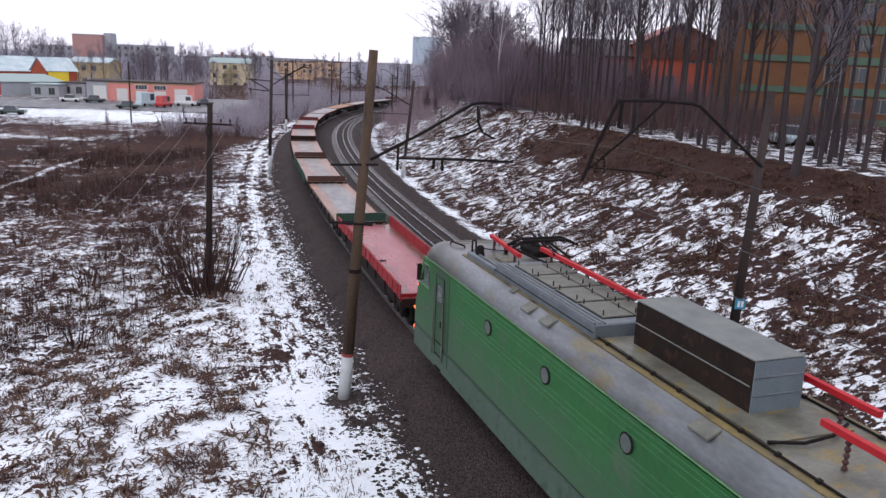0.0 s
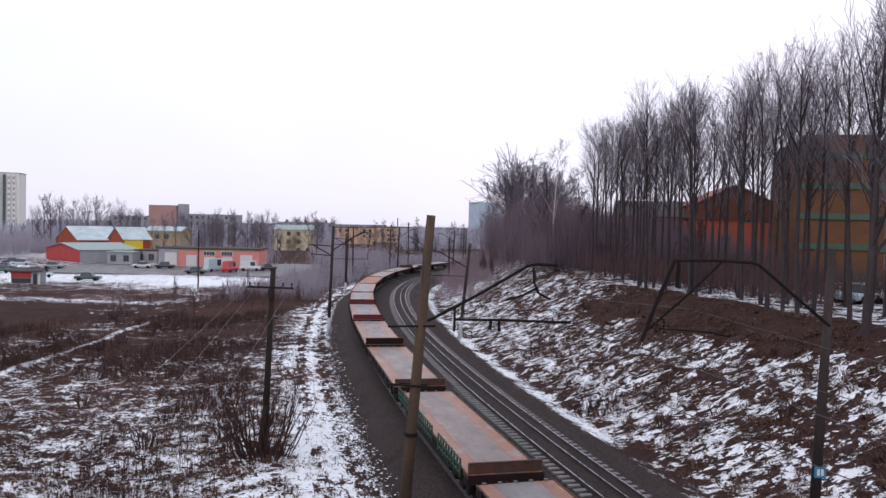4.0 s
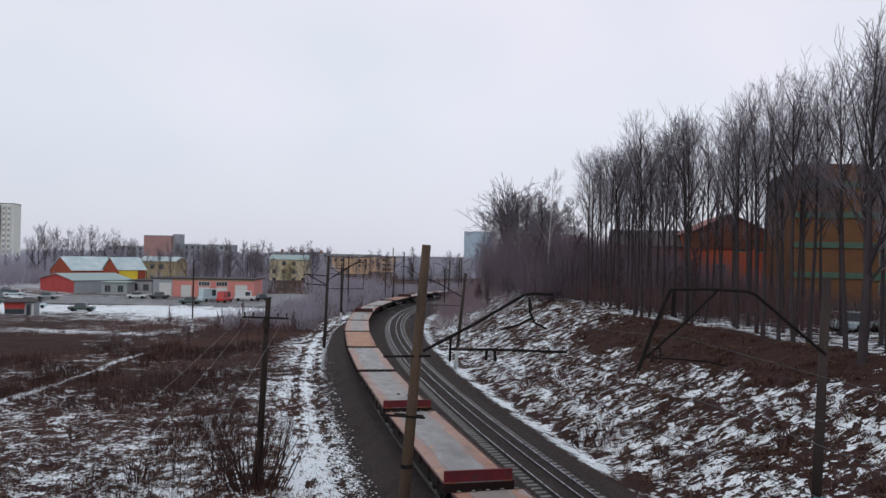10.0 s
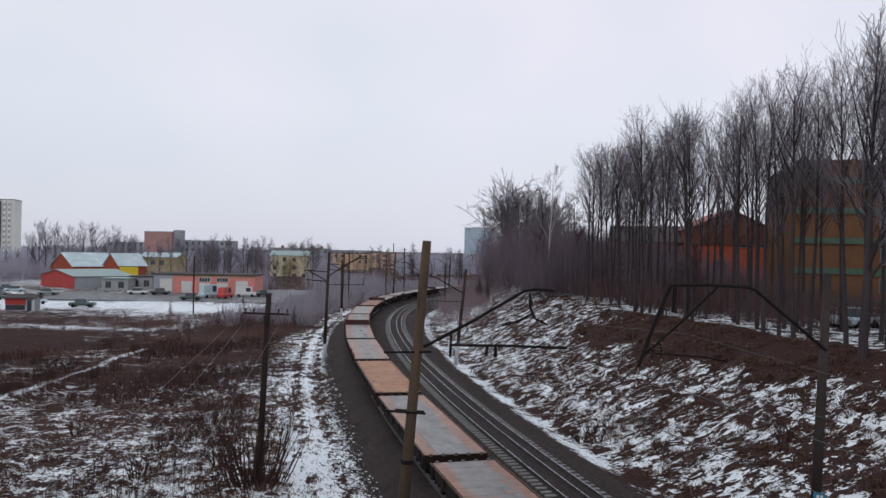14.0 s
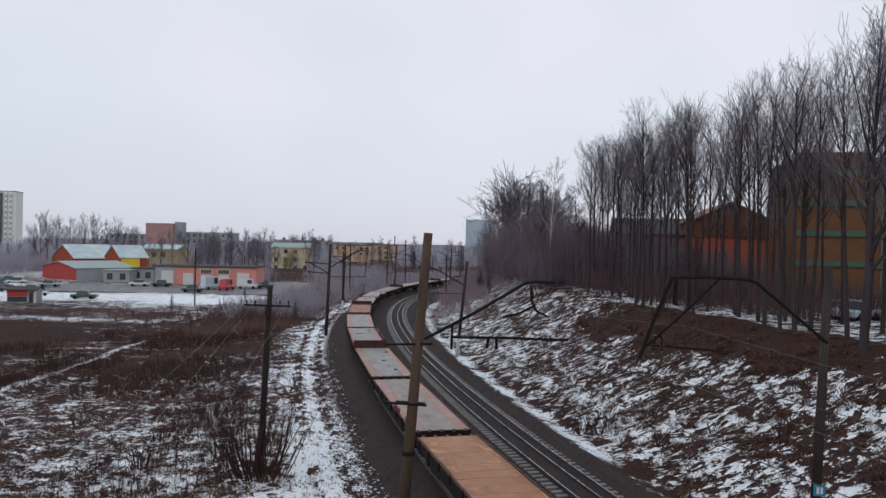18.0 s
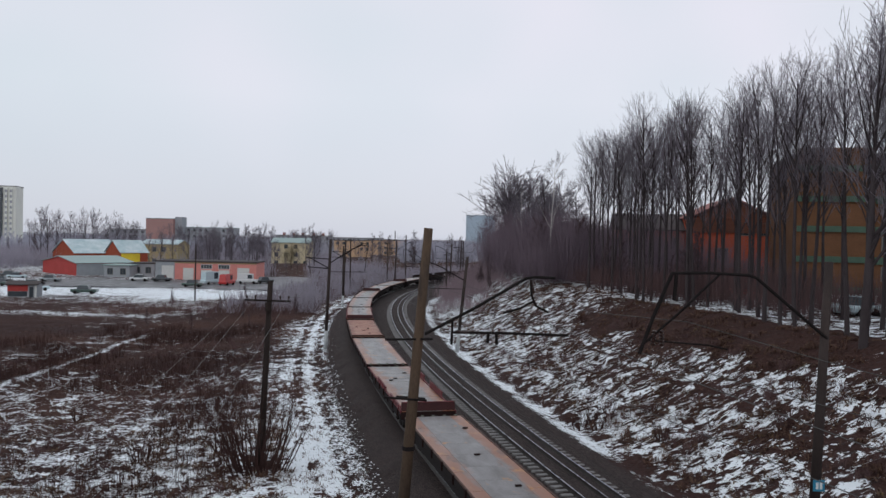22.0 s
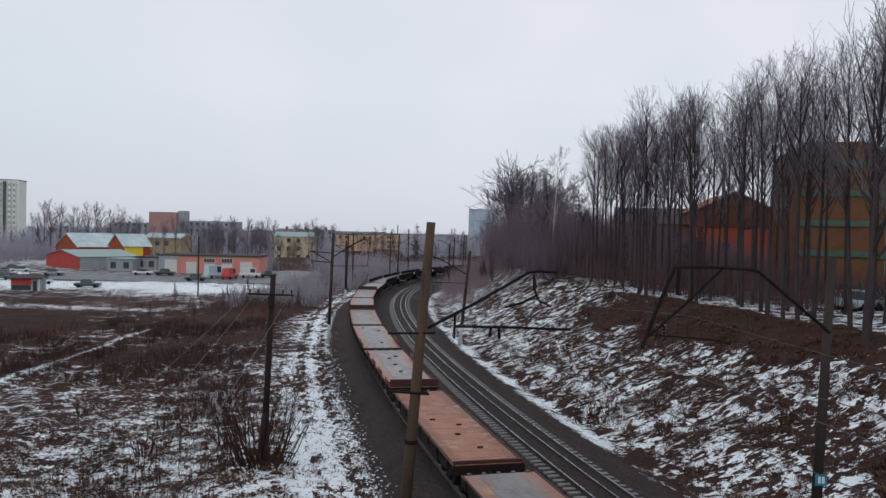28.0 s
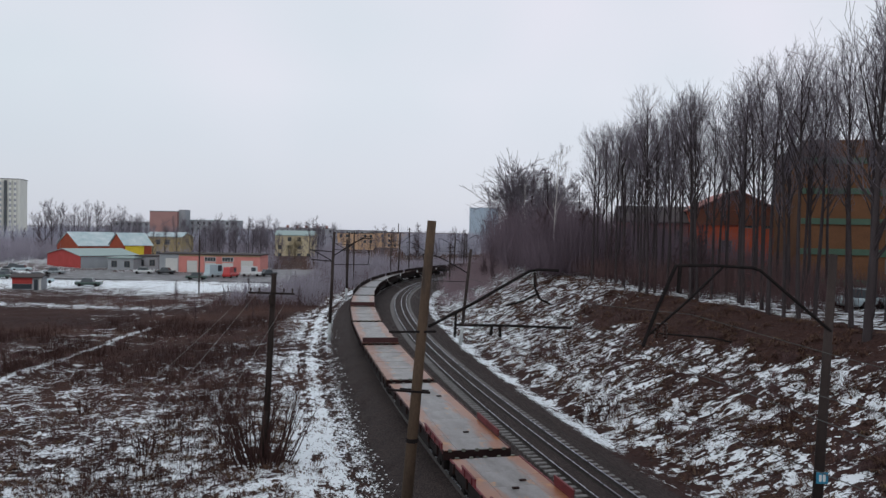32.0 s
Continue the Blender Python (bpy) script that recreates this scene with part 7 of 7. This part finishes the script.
# distance haze is put into this pale bluish twig colour
MAT["haze_twigs"] = material("haze_tinted_bare_woods", (0.45, 0.445, 0.52), (0.33, 0.325, 0.385), 30.0, 0.95, bump=0)
MAT["scrub_twigs"] = material("maroon_brown_scrub", (0.15, 0.092, 0.092), (0.085, 0.054, 0.055), 5.0, 0.95, bump=0)
MAT["thicket_twigs"] = material("purple_brown_thicket", (0.205, 0.158, 0.188), (0.12, 0.09, 0.11), 6.0, 0.95, bump=0)
# both scrub colours below are lightened to carry the haze of distance
MAT["curve_haze_twigs"] = material("haze_tinted_reddish_scrub", (0.33, 0.25, 0.275), (0.21, 0.158, 0.175), 6.0, 0.95, bump=0)
MAT["town_haze_twigs"] = material("haze_tinted_town_scrub", (0.39, 0.36, 0.42), (0.26, 0.24, 0.28), 8.0, 0.95, bump=0)


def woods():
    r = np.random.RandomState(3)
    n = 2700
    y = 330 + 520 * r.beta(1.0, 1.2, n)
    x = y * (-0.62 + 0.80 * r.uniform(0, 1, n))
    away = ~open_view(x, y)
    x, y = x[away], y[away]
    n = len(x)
    brushwood("distant_woods", "haze-tinted grey belt of bare trees across the town skyline", MAT["haze_twigs"], x, y, np.full(n, -1.2), 9.0 + 4.5 * np.clip(soft_noise(x, y, 18.0, 91), -1, 1) + 2.5 * r.uniform(-1, 1, n), 60, 0.16, 0.45, 4)
    n = 1100
    y = 200 + 130 * r.uniform(0, 1, n)
    x = y * (-0.60 + 0.52 * r.uniform(0, 1, n))
    yards = ((x > -118) & (x < -66) & (y < 250)) | ((x > -68) & (x < -48) & (y < 318)) | ((x > -100) & (x < -82) & (y > 252) & (y < 270))
    keep = ~yards & ~open_view(x, y)
    brushwood("town_thicket", "haze-paled bare trees and bushes between the houses", MAT["town_haze_twigs"], x[keep], y[keep], np.full(keep.sum(), -1.2), 7.0, 60, 0.07, 0.5, 5)
    n = 520
    s, off = r.uniform(92, 235, n), -GAP - 8.5 - 38 * r.beta(1.0, 1.6, n)
    x = np.interp(s, S_AXIS, X_R) + off * np.cos(np.interp(s, S_AXIS, PSI))
    y = np.interp(s, S_AXIS, Y_R) - off * np.sin(np.interp(s, S_AXIS, PSI))
    keep = (y > 100) & ~((x < -30) & (y > 122) & (y < 215))
    brushwood("lineside_thicket", "dark maroon-brown bare scrub beside the far curve", MAT["scrub_twigs"], x[keep], y[keep], np.full(keep.sum(), -1.1), 2.4, 60, 0.022, 0.6, 6)
    n = 620
    s, off = 98 + 120 * r.uniform(0, 1, n), 5.6 + 10.5 * r.beta(1.1, 1.2, n)
    x = np.interp(s, S_AXIS, X_R) + off * np.cos(np.interp(s, S_AXIS, PSI))
    y = np.interp(s, S_AXIS, Y_R) - off * np.sin(np.interp(s, S_AXIS, PSI))
    keep = r.uniform(0, 1, n) < np.clip((s - 98) / 40, 0.15, 1)
    brushwood("curve_scrub", "haze-paled reddish bare scrub on the inside of the far curve", MAT["curve_haze_twigs"], x[keep], y[keep], height(x[keep], y[keep]) - 0.1, np.interp(s[keep], [98, 122, 140], [2.2, 2.8, 5.2]), 60, 0.02, 0.6, 12)
    n = 420
    s, off = 112 + 130 * r.uniform(0, 1, n), -GAP - 6.5 - 26 * r.beta(1.0, 1.5, n)
    x = np.interp(s, S_AXIS, X_R) + off * np.cos(np.interp(s, S_AXIS, PSI))
    y = np.interp(s, S_AXIS, Y_R) - off * np.sin(np.interp(s, S_AXIS, PSI))
    keep = ~((x < -30) & (y < 215)) & ~open_view(x, y)
    brushwood("lineside_saplings", "haze-paled bare saplings along the far left of the line", MAT["town_haze_twigs"], x[keep], y[keep], np.full(keep.sum(), -1.2), 4.4, 70, 0.028, 0.45, 13)
    n = 1000
    s, off = 96 + 109 * r.uniform(0, 1, n), 18.0 + 16 * r.uniform(0, 1, n) ** 1.3
    off = np.where(s > 135, off - 6.0 * np.clip((s - 135) / 40, 0, 1), off)
    x = np.interp(s, S_AXIS, X_R) + off * np.cos(np.interp(s, S_AXIS, PSI))
    y = np.interp(s, S_AXIS, Y_R) - off * np.sin(np.interp(s, S_AXIS, PSI))
    keep = ~((x > 21.0) & (x < 34) & (y > 104) & (y < 120))
    x, y = x[keep], y[keep]
    brushwood("bank_thicket", "dense purple-brown thicket under the bare trees on the bank", MAT["thicket_twigs"], x, y, height(x, y), 10.2 + 2.4 * np.clip(soft_noise(x, y, 7.0, 92), -1, 1), 190, 0.018, 0.42, 7)
    n = 560
    s, off = 78 + 62 * r.uniform(0, 1, n), 25.0 + 24 * r.uniform(0, 1, n)
    x = np.interp(s, S_AXIS, X_R) + off * np.cos(np.interp(s, S_AXIS, PSI))
    y = np.interp(s, S_AXIS, Y_R) - off * np.sin(np.interp(s, S_AXIS, PSI))
    keep = ~((x > 29.5) & (x < 46) & (y > 88) & (y < 120)) & ~((x > 21) & (x < 34) & (y > 104) & (y < 120)) & ~(x > 33)
    brushwood("wood_understorey", "dark purple-brown bare undergrowth deeper in the wood", MAT["thicket_twigs"], x[keep], y[keep], height(x[keep], y[keep]), 7.5, 120, 0.016, 0.45, 14)
    n = 420
    s, off = r.uniform(50, 104, n), 20.5 + 15 * r.uniform(0, 1, n)
    x = np.interp(s, S_AXIS, X_R) + off * np.cos(np.interp(s, S_AXIS, PSI))
    y = np.interp(s, S_AXIS, Y_R) - off * np.sin(np.interp(s, S_AXIS, PSI))
    brushwood("bank_brush", "low bare brush between the trunks on the bank", MAT["scrub_twigs"], x, y, height(x, y), 4.0, 55, 0.016, 0.5, 8)

    n = 150
    s, off = r.uniform(24, 84, n), 6.6 + 9.5 * r.beta(1.0, 1.2, n)
    x = np.interp(s, S_AXIS, X_R) + off * np.cos(np.interp(s, S_AXIS, PSI))
    y = np.interp(s, S_AXIS, Y_R) - off * np.sin(np.interp(s, S_AXIS, PSI))
    brushwood("bank_scrub", "dark maroon scrub clumps poking through snow on the bank", MAT["scrub_twigs"], x, y, height(x, y) - 0.08, 0.85, 90, 0.012, 1.0, 9)
    n = 170
    s, off = r.uniform(36, 92, n), -GAP - 8.0 - 28 * r.beta(1.1, 1.4, n)
    x = np.interp(s, S_AXIS, X_R) + off * np.cos(np.interp(s, S_AXIS, PSI))
    y = np.interp(s, S_AXIS, Y_R) - off * np.sin(np.interp(s, S_AXIS, PSI))
    brushwood("field_scrub", "dark maroon scrub clumps in the weedy field", MAT["scrub_twigs"], x, y, height(x, y) - 0.06, 0.8, 80, 0.012, 1.0, 10)


woods()


def bush(name, label, seed, n, tall, wide, mat):
    rng = random.Random(seed)
    t = thing(name, label, "bush", "leafless bushes")
    for i in range(n):
        bm = bmesh.new()
        a = rng.uniform(0, 2 * math.pi)
        r = rng.uniform(0.05, 0.35) * wide
        p = Vector((math.cos(a) * r, math.sin(a) * r, -0.1))
        d = Vector((math.cos(a) * 0.4, math.sin(a) * 0.4, 1)).normalized()
        pts, q = [p], p
        ln = tall * rng.uniform(0.55, 1.0)
        for k in range(4):
            d = (d + Vector((rng.uniform(-1, 1), rng.uniform(-1, 1), 0.2)) * 0.13).normalized()
            q = q + d * ln / 4
            pts.append(q)
            if k > 0:
                for j in range(3):
                    e = (d + Vector((rng.uniform(-1, 1), rng.uniform(-1, 1), rng.uniform(-0.1, 0.6))) * 0.7).normalized()
                    b = q + e * ln * rng.uniform(0.12, 0.3)
                    tube(bm, [q, (q + b) / 2 + Vector((0, 0, 0.03)), b], [0.008, 0.006, 0.003], 3)
        tube(bm, pts, [0.03, 0.025, 0.019, 0.012, 0.005], 4)
        part("stem", bm, mat, t)
    return t


b0 = bush("bare_bush", "leafless reddish-brown bush of upright stems around the telegraph pole", 1, 64, 4.3, 3.6, MAT["weeds"])
b0.matrix_basis = pose(-8.3, 35.8, height_at(-8.3, 35.8))
b1 = bush("bare_bush", "low leafless bush in the snow", 2, 15, 1.3, 1.2, MAT["weeds"])
b1.matrix_basis = pose(-12.0, 30.0, height_at(-12.0, 30.0))
rng = random.Random(21)
for i in range(60):
    s = rng.uniform(28, 95)
    left = rng.random() < 0.55
    off = -GAP - rng.uniform(9, 34) if left else rng.uniform(7, 18)
    x, y, p = right_line(s, off)
    place(b1, x, y, height_at(x, y) - 0.03, rng.uniform(0, 360), rng.uniform(0.5, 1.3) if left else rng.uniform(0.35, 0.9))


def scatter_blades(name, label, mat, count, region, tall, lean, seed, width=0.012, clump=6):
    """Tufts of thin bent blades standing on the ground: one mesh of kind stuff."""
    r = np.random.RandomState(seed)
    s, off = region(r, count)
    x = np.interp(s, S_AXIS, X_R) + off * np.cos(np.interp(s, S_AXIS, PSI))
    y = np.interp(s, S_AXIS, Y_R) - off * np.sin(np.interp(s, S_AXIS, PSI))
    keep = (y > 9) & (y < 105)
    x, y = x[keep], y[keep]
    z = height(x, y)
    n = len(x)
    x, y, z = (np.repeat(v, clump) for v in (x, y, z))
    m = n * clump
    x = x + r.normal(0, 0.09, m)
    y = y + r.normal(0, 0.09, m)
    a = r.uniform(0, 2 * np.pi, m)
    h = tall * r.uniform(0.4, 1.0, m)
    tilt = np.abs(r.normal(lean, 0.25, m))
    dx, dy = np.cos(a) * tilt * h, np.sin(a) * tilt * h
    wx, wy = -np.sin(a) * width, np.cos(a) * width
    up = h * np.sqrt(np.clip(1 - 0.5 * tilt ** 2, 0.15, 1))
    v = np.stack([
        np.stack([x - wx, y - wy, z - 0.03], -1), np.stack([x + wx, y + wy, z - 0.03], -1),
        np.stack([x + dx * 0.5 + wx * 0.8, y + dy * 0.5 + wy * 0.8, z + up * 0.7], -1), np.stack([x + dx * 0.5 - wx * 0.8, y + dy * 0.5 - wy * 0.8, z + up * 0.7], -1),
        np.stack([x + dx * 1.2 + wx * 0.3, y + dy * 1.2 + wy * 0.3, z + up * (1.0 - 0.35 * tilt)], -1), np.stack([x + dx * 1.2 - wx * 0.3, y + dy * 1.2 - wy * 0.3, z + up * (1.0 - 0.35 * tilt)], -1)], 1)
    base = np.arange(m)[:, None] * 6
    f = np.concatenate([base + np.array([[0, 1, 2, 3]]), base + np.array([[3, 2, 4, 5]])], 0)
    return tagged(new(name, raw_mesh(name, v.reshape(-1, 3), f, mat)), label, "grass", kind="stuff")


def clumped(r, s, off, size, seed, bias):
    x = np.interp(s, S_AXIS, X_R) + off
    y = np.interp(s, S_AXIS, Y_R)
    keep = soft_noise(x, y, size, seed) + 0.6 * soft_noise(x, y, size * 0.35, seed + 1) > bias
    return s[keep], off[keep]


scatter_blades("bank_grass", "flattened dead grass tufts lying through the snow on the bank", MAT["dry_grass"], 17000,
               lambda r, n: clumped(r, r.uniform(14, 105, n), 5.6 + 14.4 * r.beta(1.1, 1.0, n), 1.0, 31, 0.2), 0.42, 1.1, 1, 0.017, 6)
scatter_blades("field_grass", "dead brown grass tufts between snow patches on the left field", MAT["field_grass"], 24000,
               lambda r, n: clumped(r, 16 + 84 * r.beta(1.0, 1.4, n), -GAP - 7.2 - 34 * r.beta(1.0, 1.5, n), 0.9, 41, 0.22), 0.36, 1.05, 2, 0.015, 6)
scatter_blades("weed_stalks", "tall dead brown weed stalks standing in the field", MAT["weeds"], 9000,
               lambda r, n: clumped(r, 34 + 66 * r.beta(1.2, 1.2, n), -GAP - 9 - 40 * r.beta(1.1, 1.3, n), 7.0, 51, 0.0), 1.0, 0.22, 3, 0.011, 5)
scatter_blades("path_grass", "thin dead grass along the trodden path", MAT["dry_grass"], 2600,
               lambda r, n: clumped(r, 15 + 75 * r.beta(1.0, 1.4, n), -GAP - 3.4 - 4.2 * r.uniform(0, 1, n), 1.2, 61, 0.25), 0.2, 0.6, 4, 0.012, 5)


MAT["dead_leaves"] = material("flattened_brown_weed_leaves", (0.125, 0.075, 0.055), (0.06, 0.036, 0.03), 0.8, 0.95, bump=0, c3=(0.16, 0.11, 0.06))
scatter_blades("field_leaves", "flattened brown weed leaves pressed into the snow of the field", MAT["dead_leaves"], 11000,
               lambda r, n: clumped(r, 14 + 40 * r.beta(1.0, 1.3, n), -GAP - 6.7 - 25 * r.beta(1.0, 1.3, n), 0.8, 81, 0.18), 0.30, 1.25, 5, 0.036, 4)
scatter_blades("bank_leaves", "flattened brown weed leaves pressed into the snow of the bank", MAT["dead_leaves"], 7000,
               lambda r, n: clumped(r, 16 + 50 * r.beta(1.0, 1.2, n), 6.0 + 11 * r.uniform(0, 1, n), 0.8, 85, 0.32), 0.30, 1.25, 6, 0.036, 4)


for dx, dy, k in ((0, 0, 1.0), (0.8, 0.9, 0.8), (-0.4, 1.3, 0.7), (0.9, -0.7, 0.75), (1.6, 0.3, 0.9)):
    place(b1, 8.2 + dx, 46.0 + dy, height_at(8.2 + dx, 46.0 + dy) - 0.03, 90 * k, k)


def lumps(name, label, mat, count, near, far, low, high, seed, rise):
    """Small flattened octahedra strewn along the left foot of the ballast."""
    r = np.random.RandomState(seed)
    s = 17 + 70 * r.beta(1.0, 1.7, count)
    off = -GAP - (near + (far - near) * r.beta(1.6, 1.3, count))
    x = np.interp(s, S_AXIS, X_R) + off * np.cos(np.interp(s, S_AXIS, PSI))
    y = np.interp(s, S_AXIS, Y_R) - off * np.sin(np.interp(s, S_AXIS, PSI))
    left = -off - GAP
    z = np.maximum(height(x, y), np.interp(left, [1.5, 2.3, 2.7, 3.2], [-0.24, -0.66, -0.88, -1.1]))
    size = low * (high / low) ** (r.uniform(0, 1, count) ** 2)
    dirs = np.array([(1, 0, 0), (0, 1, 0), (-1, 0, 0), (0, -1, 0), (0, 0, rise), (0, 0, -rise)])
    turn = r.uniform(0, 6.28, count)
    c, n = np.cos(turn)[:, None], np.sin(turn)[:, None]
    k = dirs[None] * size[:, None, None] * r.uniform(0.6, 1.4, (count, 6, 1))
    v = np.stack([x[:, None] + k[..., 0] * c - k[..., 1] * n, y[:, None] + k[..., 0] * n + k[..., 1] * c, z[:, None] + k[..., 2]], -1).reshape(-1, 3)
    tri = np.array([(0, 1, 4), (1, 2, 4), (2, 3, 4), (3, 0, 4), (1, 0, 5), (2, 1, 5), (3, 2, 5), (0, 3, 5)])
    f = (np.arange(count)[:, None, None] * 6 + tri[None]).reshape(-1, 3)
    return tagged(new(name, raw_mesh(name, v, f, mat)), label, name.split("_")[0], kind="stuff")


MAT["snow"] = material("old_granular_snow", (0.82, 0.84, 0.87), (0.68, 0.71, 0.75), 0.4, 0.85, c3=(0.45, 0.44, 0.45))
lumps("snow_crumbs", "crumbs of old snow lying on the ballast shoulder", MAT["snow"], 700, 2.5, 3.5, 0.02, 0.12, 3, 0.35)
lumps("stone_spill", "stray ballast stones spilled onto the snowy path", MAT["ballast"], 3600, 2.7, 4.6, 0.03, 0.11, 4, 0.6)

# ---- sleepers ----


def sleeper_bm():
    bm = bmesh.new()
    vs = box(bm, -1.35, 1.35, -0.12, 0.12, -0.34, -0.165, 0.02)
    for v in bm.verts:
        if abs(v.co.x) < 0.5:
            v.co.z -= 0.03
    return bm


SLEEPER = mesh_of("sleeper", sleeper_bm(), MAT["sleeper"])
n = 0
s = 6.0
while s < 150 and n < 262:
    x, y, p = right_line(s)
    part("sleeper", SLEEPER, None, track_near, at=pose(x, y, -0.008 + random.uniform(-0.01, 0.004), 0, 0, -math.degrees(p) + random.uniform(-0.8, 0.8)))
    s += 0.545
    n += 1
bm = bmesh.new()
for k in range(150):
    x, y, p = right_line(8 + k * 0.545, -GAP)
    bmesh.ops.create_cube(bm, size=1.0, matrix=pose(x, y, -0.36, 0, 0, -math.degrees(p)) @ Matrix.Diagonal((2.5, 0.24, 0.18, 1)))
tagged(part("sleepers", bm, MAT["sleeper"], track_far), kind="stuff")

# ---- the train's run ----
RUN_T = [0, 2, 4, 6, 8, 10, 12, 14, 16, 18, 20, 22, 24, 26, 28, 30, 32]
RUN_D = [0.0, 15.12, 30.04, 44.35, 58.09, 71.35, 84.19, 97.09, 110.25, 123.52, 136.74, 149.83, 162.76, 175.80, 189.15, 202.87, 216.60]
JOINT = 28.76       # where the locomotive's coupling stands at the start
SHIFT = {1: 0.35, 2: -0.6}


def run(t):
    """How far the train has come, with a smooth speed."""
    i = min(max(int(t // 2), 0), len(RUN_T) - 2)
    d = np.gradient(np.array(RUN_D), 2.0)
    h, f = 2.0, (t - RUN_T[i]) / 2.0
    a, b = RUN_D[i], RUN_D[i + 1]
    return (2 * f ** 3 - 3 * f ** 2 + 1) * a + (f ** 3 - 2 * f ** 2 + f) * h * d[i] + (-2 * f ** 3 + 3 * f ** 2) * b + (f ** 3 - f ** 2) * h * d[i + 1]


def view_fit(t):
    """Extra metres by which the locomotive and first wagon fit the camera's view."""
    return 0.55 * min(t / 1.6, 1.0)


def on_track(s, base):
    """Pose of a vehicle whose centre is at s, resting on two bogies base metres apart."""
    a, b = train_line(s - base / 2), train_line(s + base / 2)
    heading = math.atan2(b[0] - a[0], b[1] - a[1])
    return pose((a[0] + b[0]) / 2, (a[1] + b[1]) / 2, 0, 0, 0, -math.degrees(heading))


def motions():
    times = [0.5 * i for i in range(65)]
    rows = []
    for t in times:
        c = JOINT - 2.6 - 10.25 - run(t) - view_fit(t)
        m = on_track(c, 12.4)
        rows.append((t, m @ pose(0, 10.25, 0)))
    walk(loco, rows)
    for k, w in enumerate(wagons):
        rows = []
        for t in times:
            s = JOINT + PITCH * (k + 0.5) + SHIFT.get(k + 1, 0) * 0.5 + SHIFT.get(k, 0) * 0.5 - run(t) - (view_fit(t) if k == 0 else 0.0)
            rows.append((t, on_track(s, 9.72)))
        walk(w, rows)


motions()
